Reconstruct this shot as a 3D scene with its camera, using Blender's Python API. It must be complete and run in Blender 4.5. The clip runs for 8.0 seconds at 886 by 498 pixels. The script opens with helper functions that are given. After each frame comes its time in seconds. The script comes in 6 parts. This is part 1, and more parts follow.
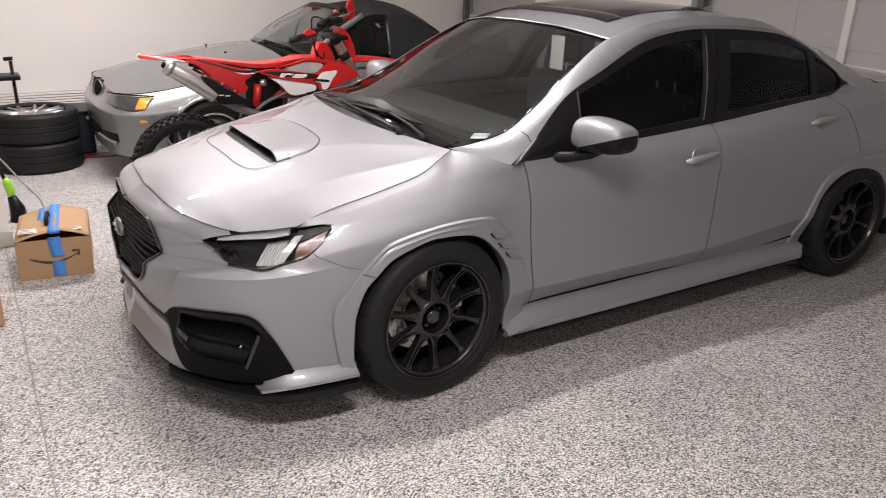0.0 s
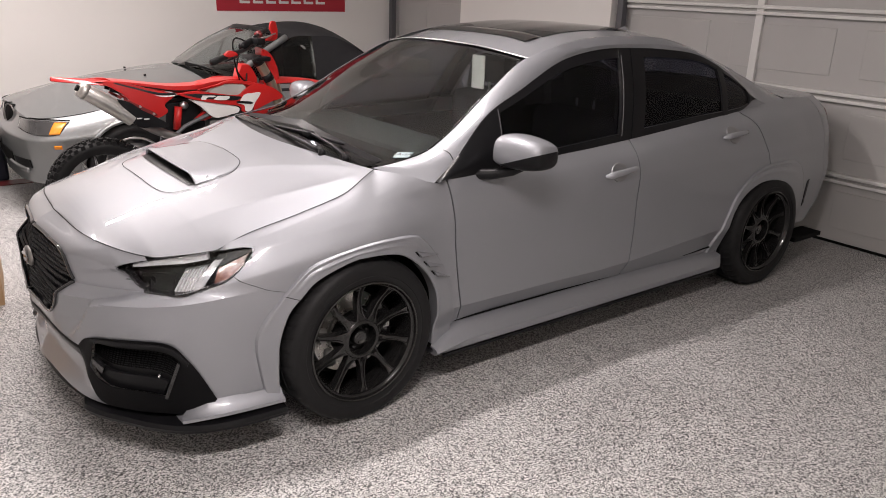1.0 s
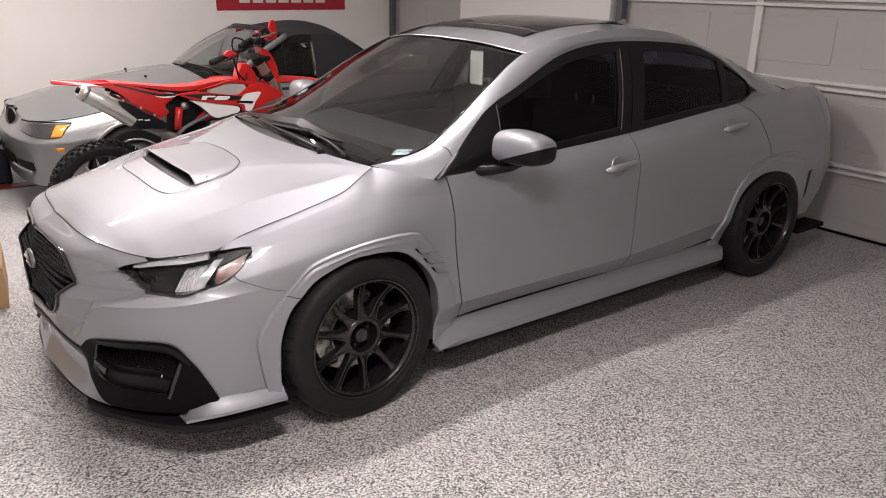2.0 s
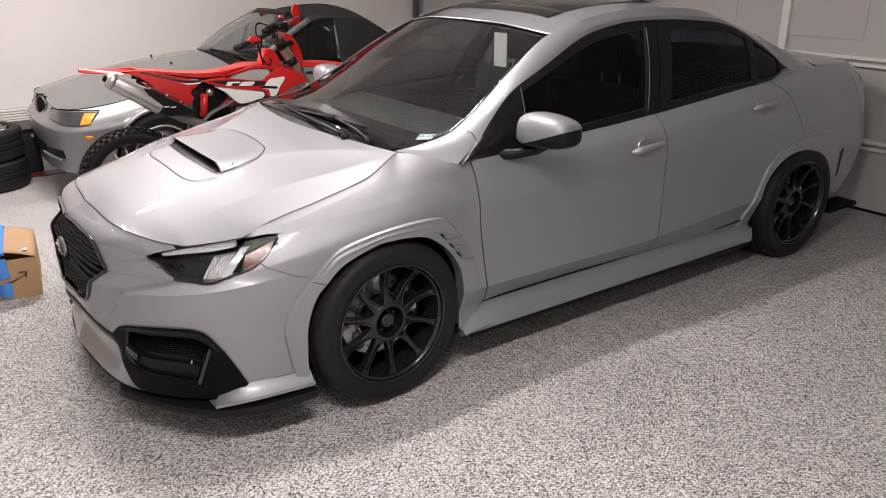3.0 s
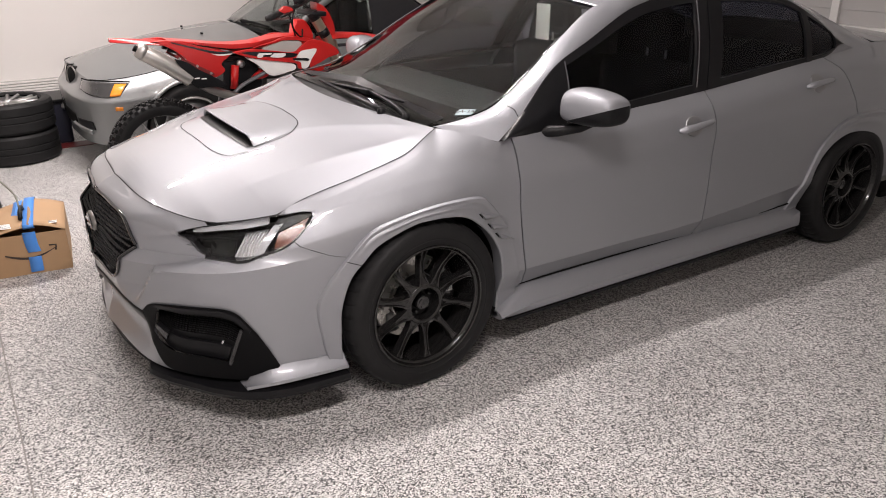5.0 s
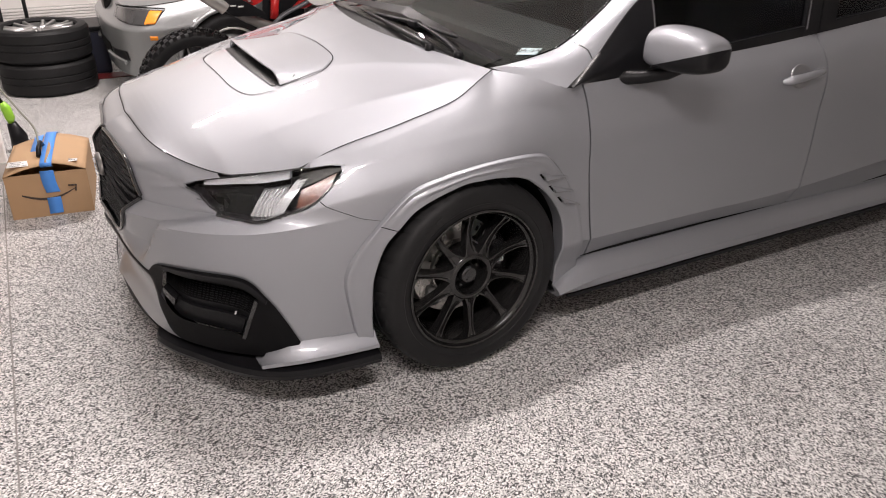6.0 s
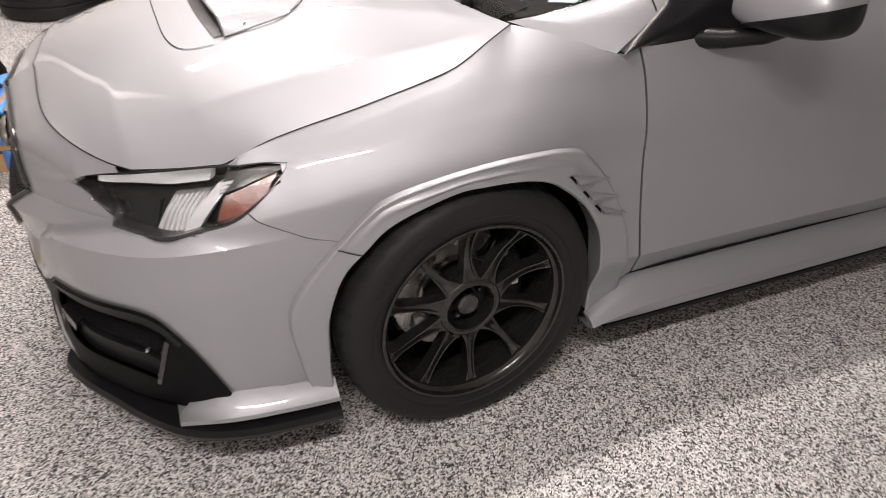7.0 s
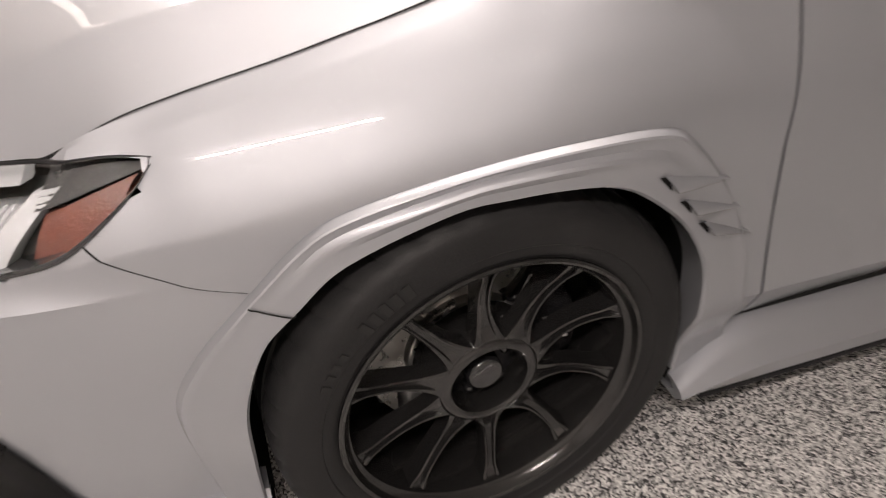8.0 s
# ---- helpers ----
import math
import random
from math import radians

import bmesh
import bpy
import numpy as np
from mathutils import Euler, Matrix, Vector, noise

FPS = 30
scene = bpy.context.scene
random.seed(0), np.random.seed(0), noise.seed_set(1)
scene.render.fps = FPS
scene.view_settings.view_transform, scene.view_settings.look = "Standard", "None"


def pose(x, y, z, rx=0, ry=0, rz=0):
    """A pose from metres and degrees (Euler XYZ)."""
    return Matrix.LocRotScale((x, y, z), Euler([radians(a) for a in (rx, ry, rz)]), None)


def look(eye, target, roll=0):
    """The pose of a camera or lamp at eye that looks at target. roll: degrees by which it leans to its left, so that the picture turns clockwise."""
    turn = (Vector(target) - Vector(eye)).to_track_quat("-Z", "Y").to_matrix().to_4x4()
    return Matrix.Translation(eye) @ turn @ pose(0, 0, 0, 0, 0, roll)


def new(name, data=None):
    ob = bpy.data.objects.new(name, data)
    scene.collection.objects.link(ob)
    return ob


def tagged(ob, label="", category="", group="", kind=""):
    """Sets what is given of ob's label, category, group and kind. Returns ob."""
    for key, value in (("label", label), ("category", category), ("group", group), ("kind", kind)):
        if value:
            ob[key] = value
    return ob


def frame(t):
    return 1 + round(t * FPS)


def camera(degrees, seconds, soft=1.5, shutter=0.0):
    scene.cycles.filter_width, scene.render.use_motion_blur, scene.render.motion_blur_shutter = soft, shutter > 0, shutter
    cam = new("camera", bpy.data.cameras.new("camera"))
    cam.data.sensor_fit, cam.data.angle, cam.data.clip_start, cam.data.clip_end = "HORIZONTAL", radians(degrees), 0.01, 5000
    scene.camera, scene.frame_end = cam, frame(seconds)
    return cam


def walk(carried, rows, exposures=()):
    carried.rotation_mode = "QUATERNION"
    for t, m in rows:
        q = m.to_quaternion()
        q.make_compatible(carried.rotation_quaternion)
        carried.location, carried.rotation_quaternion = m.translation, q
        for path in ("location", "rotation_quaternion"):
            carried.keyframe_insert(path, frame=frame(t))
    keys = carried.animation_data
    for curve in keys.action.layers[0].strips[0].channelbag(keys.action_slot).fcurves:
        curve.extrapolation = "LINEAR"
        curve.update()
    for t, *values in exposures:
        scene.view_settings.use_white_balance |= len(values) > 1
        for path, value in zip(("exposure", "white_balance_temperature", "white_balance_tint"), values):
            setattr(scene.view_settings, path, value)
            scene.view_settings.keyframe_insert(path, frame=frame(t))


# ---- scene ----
from mathutils.bvhtree import BVHTree

cam = camera(60.6, 8.0, soft=0.9, shutter=0.35)
PATH = [
    (0, (-1.376, -3.104, 1.613), (-0.382, -1.521, 0.901), 1.9),
    (0.5, (-1.367, -3.099, 1.612), (-0.277, -1.564, 0.937), 2.3),
    (1, (-1.338, -3.123, 1.606), (-0.196, -1.618, 0.95), 2.0),
    (2.5, (-1.32, -3.138, 1.614), (-0.216, -1.614, 0.937), 0.2),
    (3, (-1.316, -3.132, 1.621), (-0.252, -1.596, 0.908), -0.2),
    (3.5, (-1.324, -3.137, 1.612), (-0.278, -1.598, 0.879), -0.5),
    (4, (-1.321, -3.135, 1.611), (-0.291, -1.591, 0.867), -0.5),
    (5.5, (-1.246, -2.874, 1.568), (-0.3, -1.318, 0.742), 0.5),
    (6, (-1.083, -2.679, 1.504), (-0.234, -1.114, 0.593), 0.7),
    (6.5, (-0.833, -2.44, 1.46), (-0.095, -0.859, 0.482), 0.4),
    (7, (-0.62, -2.155, 1.418), (0.04, -0.612, 0.33), 0.6),
    (7.5, (-0.423, -1.889, 1.313), (0.185, -0.361, 0.175), 0.6),
    (8, (-0.300, -1.589, 1.155), (0.199, -0.066, -0.042), -1.3),
]
walk(cam, [(t, look(eye, target, roll)) for t, eye, target, roll in PATH],
     [(0, 0.22, 6700, 10), (4, 0.22, 6700, 10), (5.5, 0.22, 6700, 10), (6.5, 0.30, 6750, 10), (7, 0.36, 6850, 10), (7.5, 0.42, 7000, 10), (8, 0.48, 7150, 10)])

# ---- light: a closed garage lit by ceiling tubes ----
world = bpy.data.worlds.new("world")
scene.world = world
world.use_nodes = True
world.node_tree.nodes["Background"].inputs[0].default_value = (0.5, 0.5, 0.55, 1)
world.node_tree.nodes["Background"].inputs[1].default_value = 0.02
CEILING = 2.75
TUBES = [(-0.42, 2.27, 78), (0.30, -0.2, 40), (-0.98, -2.4, 56)]  # x, y, watts


# ---- materials ----
def material(name, color, rough=0.5, metal=0.0, coat=0.0, vary=0.08, scale=6.0, bump=0.0, bump_scale=200.0, spec=0.5):
    """A principled material whose colour wavers at two scales, with a fine relief."""
    m = bpy.data.materials.new(name)
    m.use_nodes = True
    nt = m.node_tree
    b = nt.nodes["Principled BSDF"]
    tex = nt.nodes.new("ShaderNodeTexCoord")
    big = nt.nodes.new("ShaderNodeTexNoise")
    big.inputs["Scale"].default_value, big.inputs["Detail"].default_value = scale, 8
    nt.links.new(tex.outputs["Object"], big.inputs["Vector"])
    ramp = nt.nodes.new("ShaderNodeMapRange")
    ramp.inputs["To Min"].default_value, ramp.inputs["To Max"].default_value = 1 - vary, 1 + vary
    nt.links.new(big.outputs["Fac"], ramp.inputs["Value"])
    mix = nt.nodes.new("ShaderNodeVectorMath")
    mix.operation = "SCALE"
    mix.inputs[0].default_value = color
    nt.links.new(ramp.outputs["Result"], mix.inputs["Scale"])
    nt.links.new(mix.outputs["Vector"], b.inputs["Base Color"])
    b.inputs["Metallic"].default_value = metal
    rr = nt.nodes.new("ShaderNodeMapRange")
    rr.inputs["To Min"].default_value, rr.inputs["To Max"].default_value = max(0.0, rough * 0.85), min(1.0, rough * 1.15)
    nt.links.new(big.outputs["Fac"], rr.inputs["Value"])
    nt.links.new(rr.outputs["Result"], b.inputs["Roughness"])
    b.inputs["Coat Weight"].default_value, b.inputs["Coat Roughness"].default_value = coat, 0.02
    b.inputs["Specular IOR Level"].default_value = spec
    if bump:
        fine = nt.nodes.new("ShaderNodeTexNoise")
        fine.inputs["Scale"].default_value, fine.inputs["Detail"].default_value = bump_scale, 4
        nt.links.new(tex.outputs["Object"], fine.inputs["Vector"])
        bp = nt.nodes.new("ShaderNodeBump")
        bp.inputs["Strength"].default_value, bp.inputs["Distance"].default_value = bump, 0.002
        nt.links.new(fine.outputs["Fac"], bp.inputs["Height"])
        nt.links.new(bp.outputs["Normal"], b.inputs["Normal"])
    return m


def flake_floor():
    """Epoxy floor with broadcast flakes in white, greys and black under a clear coat."""
    m = bpy.data.materials.new("flake_epoxy")
    m.use_nodes = True
    nt = m.node_tree
    b = nt.nodes["Principled BSDF"]
    tex = nt.nodes.new("ShaderNodeTexCoord")
    warp = nt.nodes.new("ShaderNodeTexNoise")
    warp.inputs["Scale"].default_value = 90
    nt.links.new(tex.outputs["Object"], warp.inputs["Vector"])
    add = nt.nodes.new("ShaderNodeVectorMath")
    add.operation = "MULTIPLY_ADD"
    add.inputs[1].default_value = (0.006, 0.006, 0.006)
    nt.links.new(warp.outputs["Color"], add.inputs[0])
    nt.links.new(tex.outputs["Object"], add.inputs[2])
    vor = nt.nodes.new("ShaderNodeTexVoronoi")
    vor.voronoi_dimensions = "2D"
    vor.inputs["Scale"].default_value = 250
    nt.links.new(add.outputs["Vector"], vor.inputs["Vector"])
    sep = nt.nodes.new("ShaderNodeSeparateColor")
    nt.links.new(vor.outputs["Color"], sep.inputs["Color"])
    ramp = nt.nodes.new("ShaderNodeValToRGB")
    ramp.color_ramp.interpolation = "CONSTANT"
    e = ramp.color_ramp.elements
    e[0].position, e[0].color = 0.0, (0.036, 0.036, 0.038, 1)
    e[1].position, e[1].color = 0.20, (0.17, 0.167, 0.167, 1)
    for p, c in ((0.36, (0.40, 0.395, 0.39, 1)), (0.56, (0.60, 0.59, 0.58, 1)), (0.80, (0.78, 0.77, 0.755, 1))):
        n = e.new(p)
        n.color = c
    nt.links.new(sep.outputs[0], ramp.inputs["Fac"])
    dirt = nt.nodes.new("ShaderNodeTexNoise")
    dirt.inputs["Scale"].default_value, dirt.inputs["Detail"].default_value = 2.5, 6
    nt.links.new(tex.outputs["Object"], dirt.inputs["Vector"])
    mr = nt.nodes.new("ShaderNodeMapRange")
    mr.inputs["To Min"].default_value, mr.inputs["To Max"].default_value = 0.82, 1.1
    nt.links.new(dirt.outputs["Fac"], mr.inputs["Value"])
    sc = nt.nodes.new("ShaderNodeVectorMath")
    sc.operation = "SCALE"
    nt.links.new(ramp.outputs["Color"], sc.inputs[0])
    nt.links.new(mr.outputs["Result"], sc.inputs["Scale"])
    nt.links.new(sc.outputs["Vector"], b.inputs["Base Color"])
    b.inputs["Roughness"].default_value = 0.42
    b.inputs["Specular IOR Level"].default_value = 0.4
    bp = nt.nodes.new("ShaderNodeBump")
    bp.inputs["Strength"].default_value, bp.inputs["Distance"].default_value = 0.35, 0.001
    nt.links.new(sep.outputs[1], bp.inputs["Height"])
    nt.links.new(bp.outputs["Normal"], b.inputs["Normal"])
    return m


def glass(name, tint, rough=0.0, ior=1.45):
    m = bpy.data.materials.new(name)
    m.use_nodes = True
    b = m.node_tree.nodes["Principled BSDF"]
    b.inputs["Base Color"].default_value = (*tint, 1)
    b.inputs["Transmission Weight"].default_value = 1.0
    b.inputs["Roughness"].default_value = rough
    b.inputs["IOR"].default_value = ior
    return m


def glow(name, color, strength):
    m = bpy.data.materials.new(name)
    m.use_nodes = True
    b = m.node_tree.nodes["Principled BSDF"]
    b.inputs["Base Color"].default_value = (*color, 1)
    b.inputs["Emission Color"].default_value = (*color, 1)
    b.inputs["Emission Strength"].default_value = strength
    return m


FLOOR = flake_floor()
GREYWALL = material("bounce_dimming_grey", (0.58, 0.57, 0.56), 0.6, vary=0.05, scale=1.5, bump=0.25, bump_scale=120)
WALL = material("wall_paint", (0.88, 0.855, 0.83), 0.6, vary=0.03, scale=1.5, bump=0.25, bump_scale=120)
CEIL = material("ceiling_paint", (0.80, 0.79, 0.77), 0.7, vary=0.02)
DOORSKIN = material("door_steel", (0.47, 0.46, 0.45), 0.5, vary=0.06, scale=3, bump=0.08, bump_scale=90)
RIBWHITE = material("rib_white", (0.75, 0.74, 0.72), 0.4, vary=0.05)
DARKSTEEL = material("dark_track", (0.14, 0.14, 0.15), 0.5, 0.5)
CONCRETE = material("stem_wall", (0.55, 0.54, 0.52), 0.8, vary=0.12, scale=8, bump=0.4)
PAINT = material("silver_paint", (0.315, 0.323, 0.346), 0.54, 0.66, coat=1.0, vary=0.06, scale=900, spec=0.3)
PAINT.node_tree.nodes["Principled BSDF"].inputs["Coat Roughness"].default_value = 0.02
BLACKGLOSS = material("gloss_black", (0.012, 0.012, 0.013), 0.12, coat=0.5, vary=0.2)
BLACKPLASTIC = material("black_plastic", (0.009, 0.009, 0.010), 0.36, vary=0.15, scale=40, bump=0.10, bump_scale=600, spec=0.16)
TRIM = material("window_trim", (0.007, 0.007, 0.008), 0.30, vary=0.02, scale=5, spec=0.2)
RUBBER = material("tyre_rubber", (0.0125, 0.0125, 0.013), 0.55, vary=0.25, scale=20, bump=0.2, bump_scale=300, spec=0.2)
SIDEMARK = material("sidewall_mark", (0.014, 0.014, 0.014), 0.65, spec=0.25)
WHEEL = material("gunmetal_wheel", (0.020, 0.0195, 0.0195), 0.21, 0.5, coat=0.45, vary=0.1, scale=30)
CAST = material("cast_iron", (0.22, 0.22, 0.22), 0.35, 0.9, vary=0.15, scale=40)
TINT = glass("tinted_glass", (0.24, 0.25, 0.30), ior=1.22)
SCREEN = glass("clear_glass", (0.86, 0.91, 0.89))
LINER = material("liner_black", (0.008, 0.008, 0.008), 0.8, spec=0.1)
CABIN = material("cabin_black", (0.014, 0.014, 0.016), 0.7)
DASH = material("dash_grey", (0.030, 0.032, 0.033), 0.7, vary=0.1, scale=20, bump=0.2, bump_scale=300)
CARD = material("cardboard", (0.42, 0.27, 0.15), 0.8, vary=0.08, scale=14, bump=0.15, bump_scale=90)
TAPE = material("blue_tape", (0.07, 0.27, 0.74), 0.45, vary=0.1, scale=30)
ALLOY = material("silver_alloy", (0.6, 0.6, 0.6), 0.3, 0.9, vary=0.08)
RED = material("red_plastic", (0.50, 0.014, 0.013), 0.3, vary=0.06, coat=0.3)
WHITE = material("white_plastic", (0.78, 0.77, 0.75), 0.4, vary=0.03)
LAMPWHITE = material("lamp_white", (0.50, 0.51, 0.53), 0.2, 0.5, vary=0.03)
LAMPCHROME = material("lamp_chrome", (0.72, 0.73, 0.75), 0.16, 0.9, vary=0.1, scale=60, bump=0.3, bump_scale=150)
AMBER = material("amber_reflector", (0.085, 0.020, 0.011), 0.25, coat=0.5, vary=0.25, scale=60, bump=0.3, bump_scale=300)
LENS = glass("lamp_lens", (0.96, 0.965, 0.97), ior=1.14)
ROOFGLASS = material("roof_glass", (0.008, 0.009, 0.010), 0.03, spec=0.6)
BLACKSILVER = material("handle_recess", (0.29, 0.29, 0.30), 0.4, 0.7, coat=0.6, vary=0.05)
STICKERMAT = material("sticker_paper", (0.36, 0.46, 0.49), 0.5, vary=0.12, scale=60)
TAILRED = material("tail_red", (0.10, 0.008, 0.008), 0.15, coat=0.6)
SEAT = material("seat_cloth", (0.020, 0.021, 0.027), 0.85, vary=0.2, scale=60)
BELT = material("belt_grey", (0.10, 0.10, 0.11), 0.8)
DISC = material("brake_steel", (0.42, 0.41, 0.39), 0.28, 0.95, vary=0.12, scale=50)
ROADPAINT = material("roadster_silver", (0.221, 0.230, 0.232), 0.45, 0.6, coat=0.8, vary=0.03, scale=400)
ROADLAMP = material("roadster_lamp", (0.055, 0.055, 0.056), 0.15, 0.3, coat=0.8, vary=0.2, scale=30)
ORANGE = material("orange_lens", (0.72, 0.24, 0.02), 0.2, coat=0.5, vary=0.15, scale=90)
CLOTH = material("soft_top_cloth", (0.012, 0.012, 0.014), 0.9, vary=0.25, scale=30, bump=0.3, bump_scale=800)
TINT2 = glass("light_glass", (0.55, 0.60, 0.60))
RIMBLACK = material("black_rim", (0.02, 0.02, 0.02), 0.35, 0.4)
FORKGOLD = material("fork_bronze", (0.50, 0.43, 0.33), 0.3, 0.9, vary=0.1, scale=40)
BRUSHED = material("brushed_aluminium", (0.58, 0.56, 0.53), 0.38, 0.9, vary=0.1, scale=40, bump=0.1, bump_scale=300)
DULLSTEEL = material("dull_steel", (0.24, 0.23, 0.22), 0.45, 0.8, vary=0.2, scale=30)
TANKGREY = material("tank_grey", (0.42, 0.40, 0.38), 0.45, vary=0.05)
DARKRED = material("dark_red", (0.16, 0.012, 0.012), 0.5)
GREEN = material("tool_green", (0.30, 0.62, 0.05), 0.4)
NAVY = material("navy_plastic", (0.012, 0.014, 0.030), 0.5)
CORD = material("grey_cord", (0.20, 0.20, 0.16), 0.6)
INK = material("carton_ink", (0.05, 0.035, 0.03), 0.7)
PRINTGREY = material("label_print", (0.25, 0.25, 0.26), 0.7)
BANNER = material("banner_red", (0.42, 0.018, 0.035), 0.6, vary=0.05, bump=0.2, bump_scale=300)
JOINT = material("joint_dark", (0.22, 0.21, 0.20), 0.8)
TUBE = glow("tube_light", (1.0, 0.95, 0.90), 26.0)


# ---- mesh helpers ----
def part(name, bm, mat, parent=None, label="", smooth=True):
    """Links a bmesh as one mesh object under a thing or part."""
    me = bpy.data.meshes.new(name)
    bmesh.ops.recalc_face_normals(bm, faces=bm.faces)
    bm.to_mesh(me)
    bm.free()
    return link(name, me, mat, parent, label, smooth)


def link(name, me, mat, parent=None, label="", smooth=True):
    me.materials.clear()
    me.materials.append(mat)
    me.shade_smooth() if smooth else me.shade_flat()
    ob = new(name, me)
    if parent is not None:
        ob.parent = parent
    if label:
        ob["label"] = label
    return ob


def thing(name, label, category, m=None, group="", kind=""):
    ob = new(name)
    ob.empty_display_size = 0.1
    if m is not None:
        ob.matrix_basis = m
    return tagged(ob, label, category, group, kind)


def sharp(ob, degrees=35):
    ob.data.set_sharp_from_angle(angle=radians(degrees))
    return ob


def box(bm, lo, hi, bevel=0.0):
    r = bmesh.ops.create_cube(bm, size=1)
    for v in r["verts"]:
        v.co = Vector([(lo[i] + hi[i]) / 2 + v.co[i] * (hi[i] - lo[i]) for i in range(3)])
    if bevel:
        es = list({e for v in r["verts"] for e in v.link_edges})
        bmesh.ops.bevel(bm, geom=es, offset=bevel, segments=2, affect="EDGES", profile=0.6)
    return bm


def boxpart(name, lo, hi, mat, parent=None, bevel=0.004, label=""):
    return part(name, box(bmesh.new(), lo, hi, bevel), mat, parent, label, smooth=False)


def curve(pts, n):
    """n points along a Catmull-Rom curve, evenly per control interval; and those of its controls."""
    p = np.array(pts, float)
    q = np.vstack([2 * p[0] - p[1], p, 2 * p[-1] - p[-2]])
    out = []
    for t in np.linspace(0, len(p) - 1, n):
        i = min(int(t), len(p) - 2)
        f = t - i
        a, b, c, d = q[i:i + 4]
        out.append(0.5 * (2 * b + (c - a) * f + (2 * a - 5 * b + 4 * c - d) * f * f + (3 * b - a - 3 * c + d) * f ** 3))
    return np.array(out)


def even(pts, n):
    """n points evenly by length along a smooth curve through pts."""
    c = curve(pts, 40 * len(pts))
    s = np.concatenate([[0], np.cumsum(np.linalg.norm(np.diff(c, axis=0), axis=1))])
    t = np.linspace(0, s[-1], n)
    return np.stack([np.interp(t, s, c[:, k]) for k in range(c.shape[1])], 1)


def grid_bm(g, bm=None, skip=None, mirror=False):
    """Faces over a grid of points."""
    bm = bm or bmesh.new()
    for sgn in ((1, -1) if mirror else (1,)):
        vs = [[bm.verts.new((p[0], p[1] * sgn, p[2])) for p in row] for row in g]
        for i in range(len(vs) - 1):
            for j in range(len(vs[0]) - 1):
                q = (vs[i][j], vs[i + 1][j], vs[i + 1][j + 1], vs[i][j + 1])
                if skip and skip(sum((v.co for v in q), Vector()) / 4):
                    continue
                bm.faces.new(q if sgn > 0 else q[::-1])
    loose = [v for v in bm.verts if not v.link_faces]
    bmesh.ops.delete(bm, geom=loose, context="VERTS")
    return bm


def coons(front, rear, inner, outer):
    """A Coons patch; front and rear run from inner to outer, inner and outer from front to rear."""
    na, nb = len(front), len(inner)
    a = np.linspace(0, 1, na)[None, :, None]
    b = np.linspace(0, 1, nb)[:, None, None]
    ru = (1 - b) * front[None] + b * rear[None]
    rv = (1 - a) * inner[:, None] + a * outer[:, None]
    cc = (1 - a) * (1 - b) * front[0] + a * (1 - b) * front[-1] + (1 - a) * b * rear[0] + a * b * rear[-1]
    return ru + rv - cc


def revolve(profile, n=64, axis="y", closed=False):
    """A lathe body: profile of (radius, along) about the y axis."""
    bm = bmesh.new()
    rings = []
    for k in range(n):
        a = 2 * math.pi * k / n
        rings.append([bm.verts.new((r * math.cos(a), y, r * math.sin(a))) for r, y in profile])
    for k in range(n):
        u, v = rings[k], rings[(k + 1) % n]
        for j in range(len(profile) - (0 if closed else 1)):
            jj = (j + 1) % len(profile)
            bm.faces.new((u[j], v[j], v[jj], u[jj]))
    return bm


def tube_bm(pts, radius, seg=10, bm=None, cap=True):
    """A round bar along points; radius may be one number or one a point."""
    bm = bm or bmesh.new()
    p = [Vector(q) for q in pts]
    rad = radius if hasattr(radius, "__len__") else [radius] * len(p)
    rings = []
    side = None
    for i, q in enumerate(p):
        d = (p[min(i + 1, len(p) - 1)] - p[max(i - 1, 0)]).normalized()
        if side is None:
            side = d.orthogonal().normalized()
        side = (side - d * side.dot(d)).normalized()
        up = d.cross(side)
        rings.append([bm.verts.new(q + (side * math.cos(2 * math.pi * k / seg) + up * math.sin(2 * math.pi * k / seg)) * rad[i]) for k in range(seg)])
    for a, b in zip(rings, rings[1:]):
        for k in range(seg):
            bm.faces.new((a[k], a[(k + 1) % seg], b[(k + 1) % seg], b[k]))
    if cap:
        bm.faces.new(rings[0][::-1])
        bm.faces.new(rings[-1])
    return bm


# ---- the room ----
X0, X1, Y0, Y1 = -2.6, 3.87, -4.6, 4.87


def structure(name, lo, hi, mat, label, bevel=0.0):
    ob = boxpart(name, lo, hi, mat, bevel=bevel)
    return tagged(ob, label, name.split("_")[0], kind="structure")


structure("floor", (X0 - 0.2, Y0 - 0.2, -0.1), (X1 + 0.3, Y1 + 0.2, 0.0), FLOOR, "speckled grey flake epoxy garage floor with a satin coat")
structure("ceiling", (X0 - 0.2, Y0 - 0.2, CEILING), (X1 + 0.3, Y1 + 0.2, CEILING + 0.1), CEIL, "plain white garage ceiling")
structure("wall_north", (X0, Y1, 0), (X1 + 0.3, Y1 + 0.15, CEILING), WALL, "white painted wall behind the parked cars")
structure("wall_south", (X0, Y0 - 0.15, 0), (X1 + 0.3, Y0, CEILING), WALL, "white painted garage side wall")
# unseen closing wall; its grey is chosen to weaken bounce onto the nose
structure("wall_west", (X0 - 0.15, Y0, 0), (X0, Y1, CEILING), GREYWALL, "unseen wall at the head of the garage, greyed to dim its bounce")




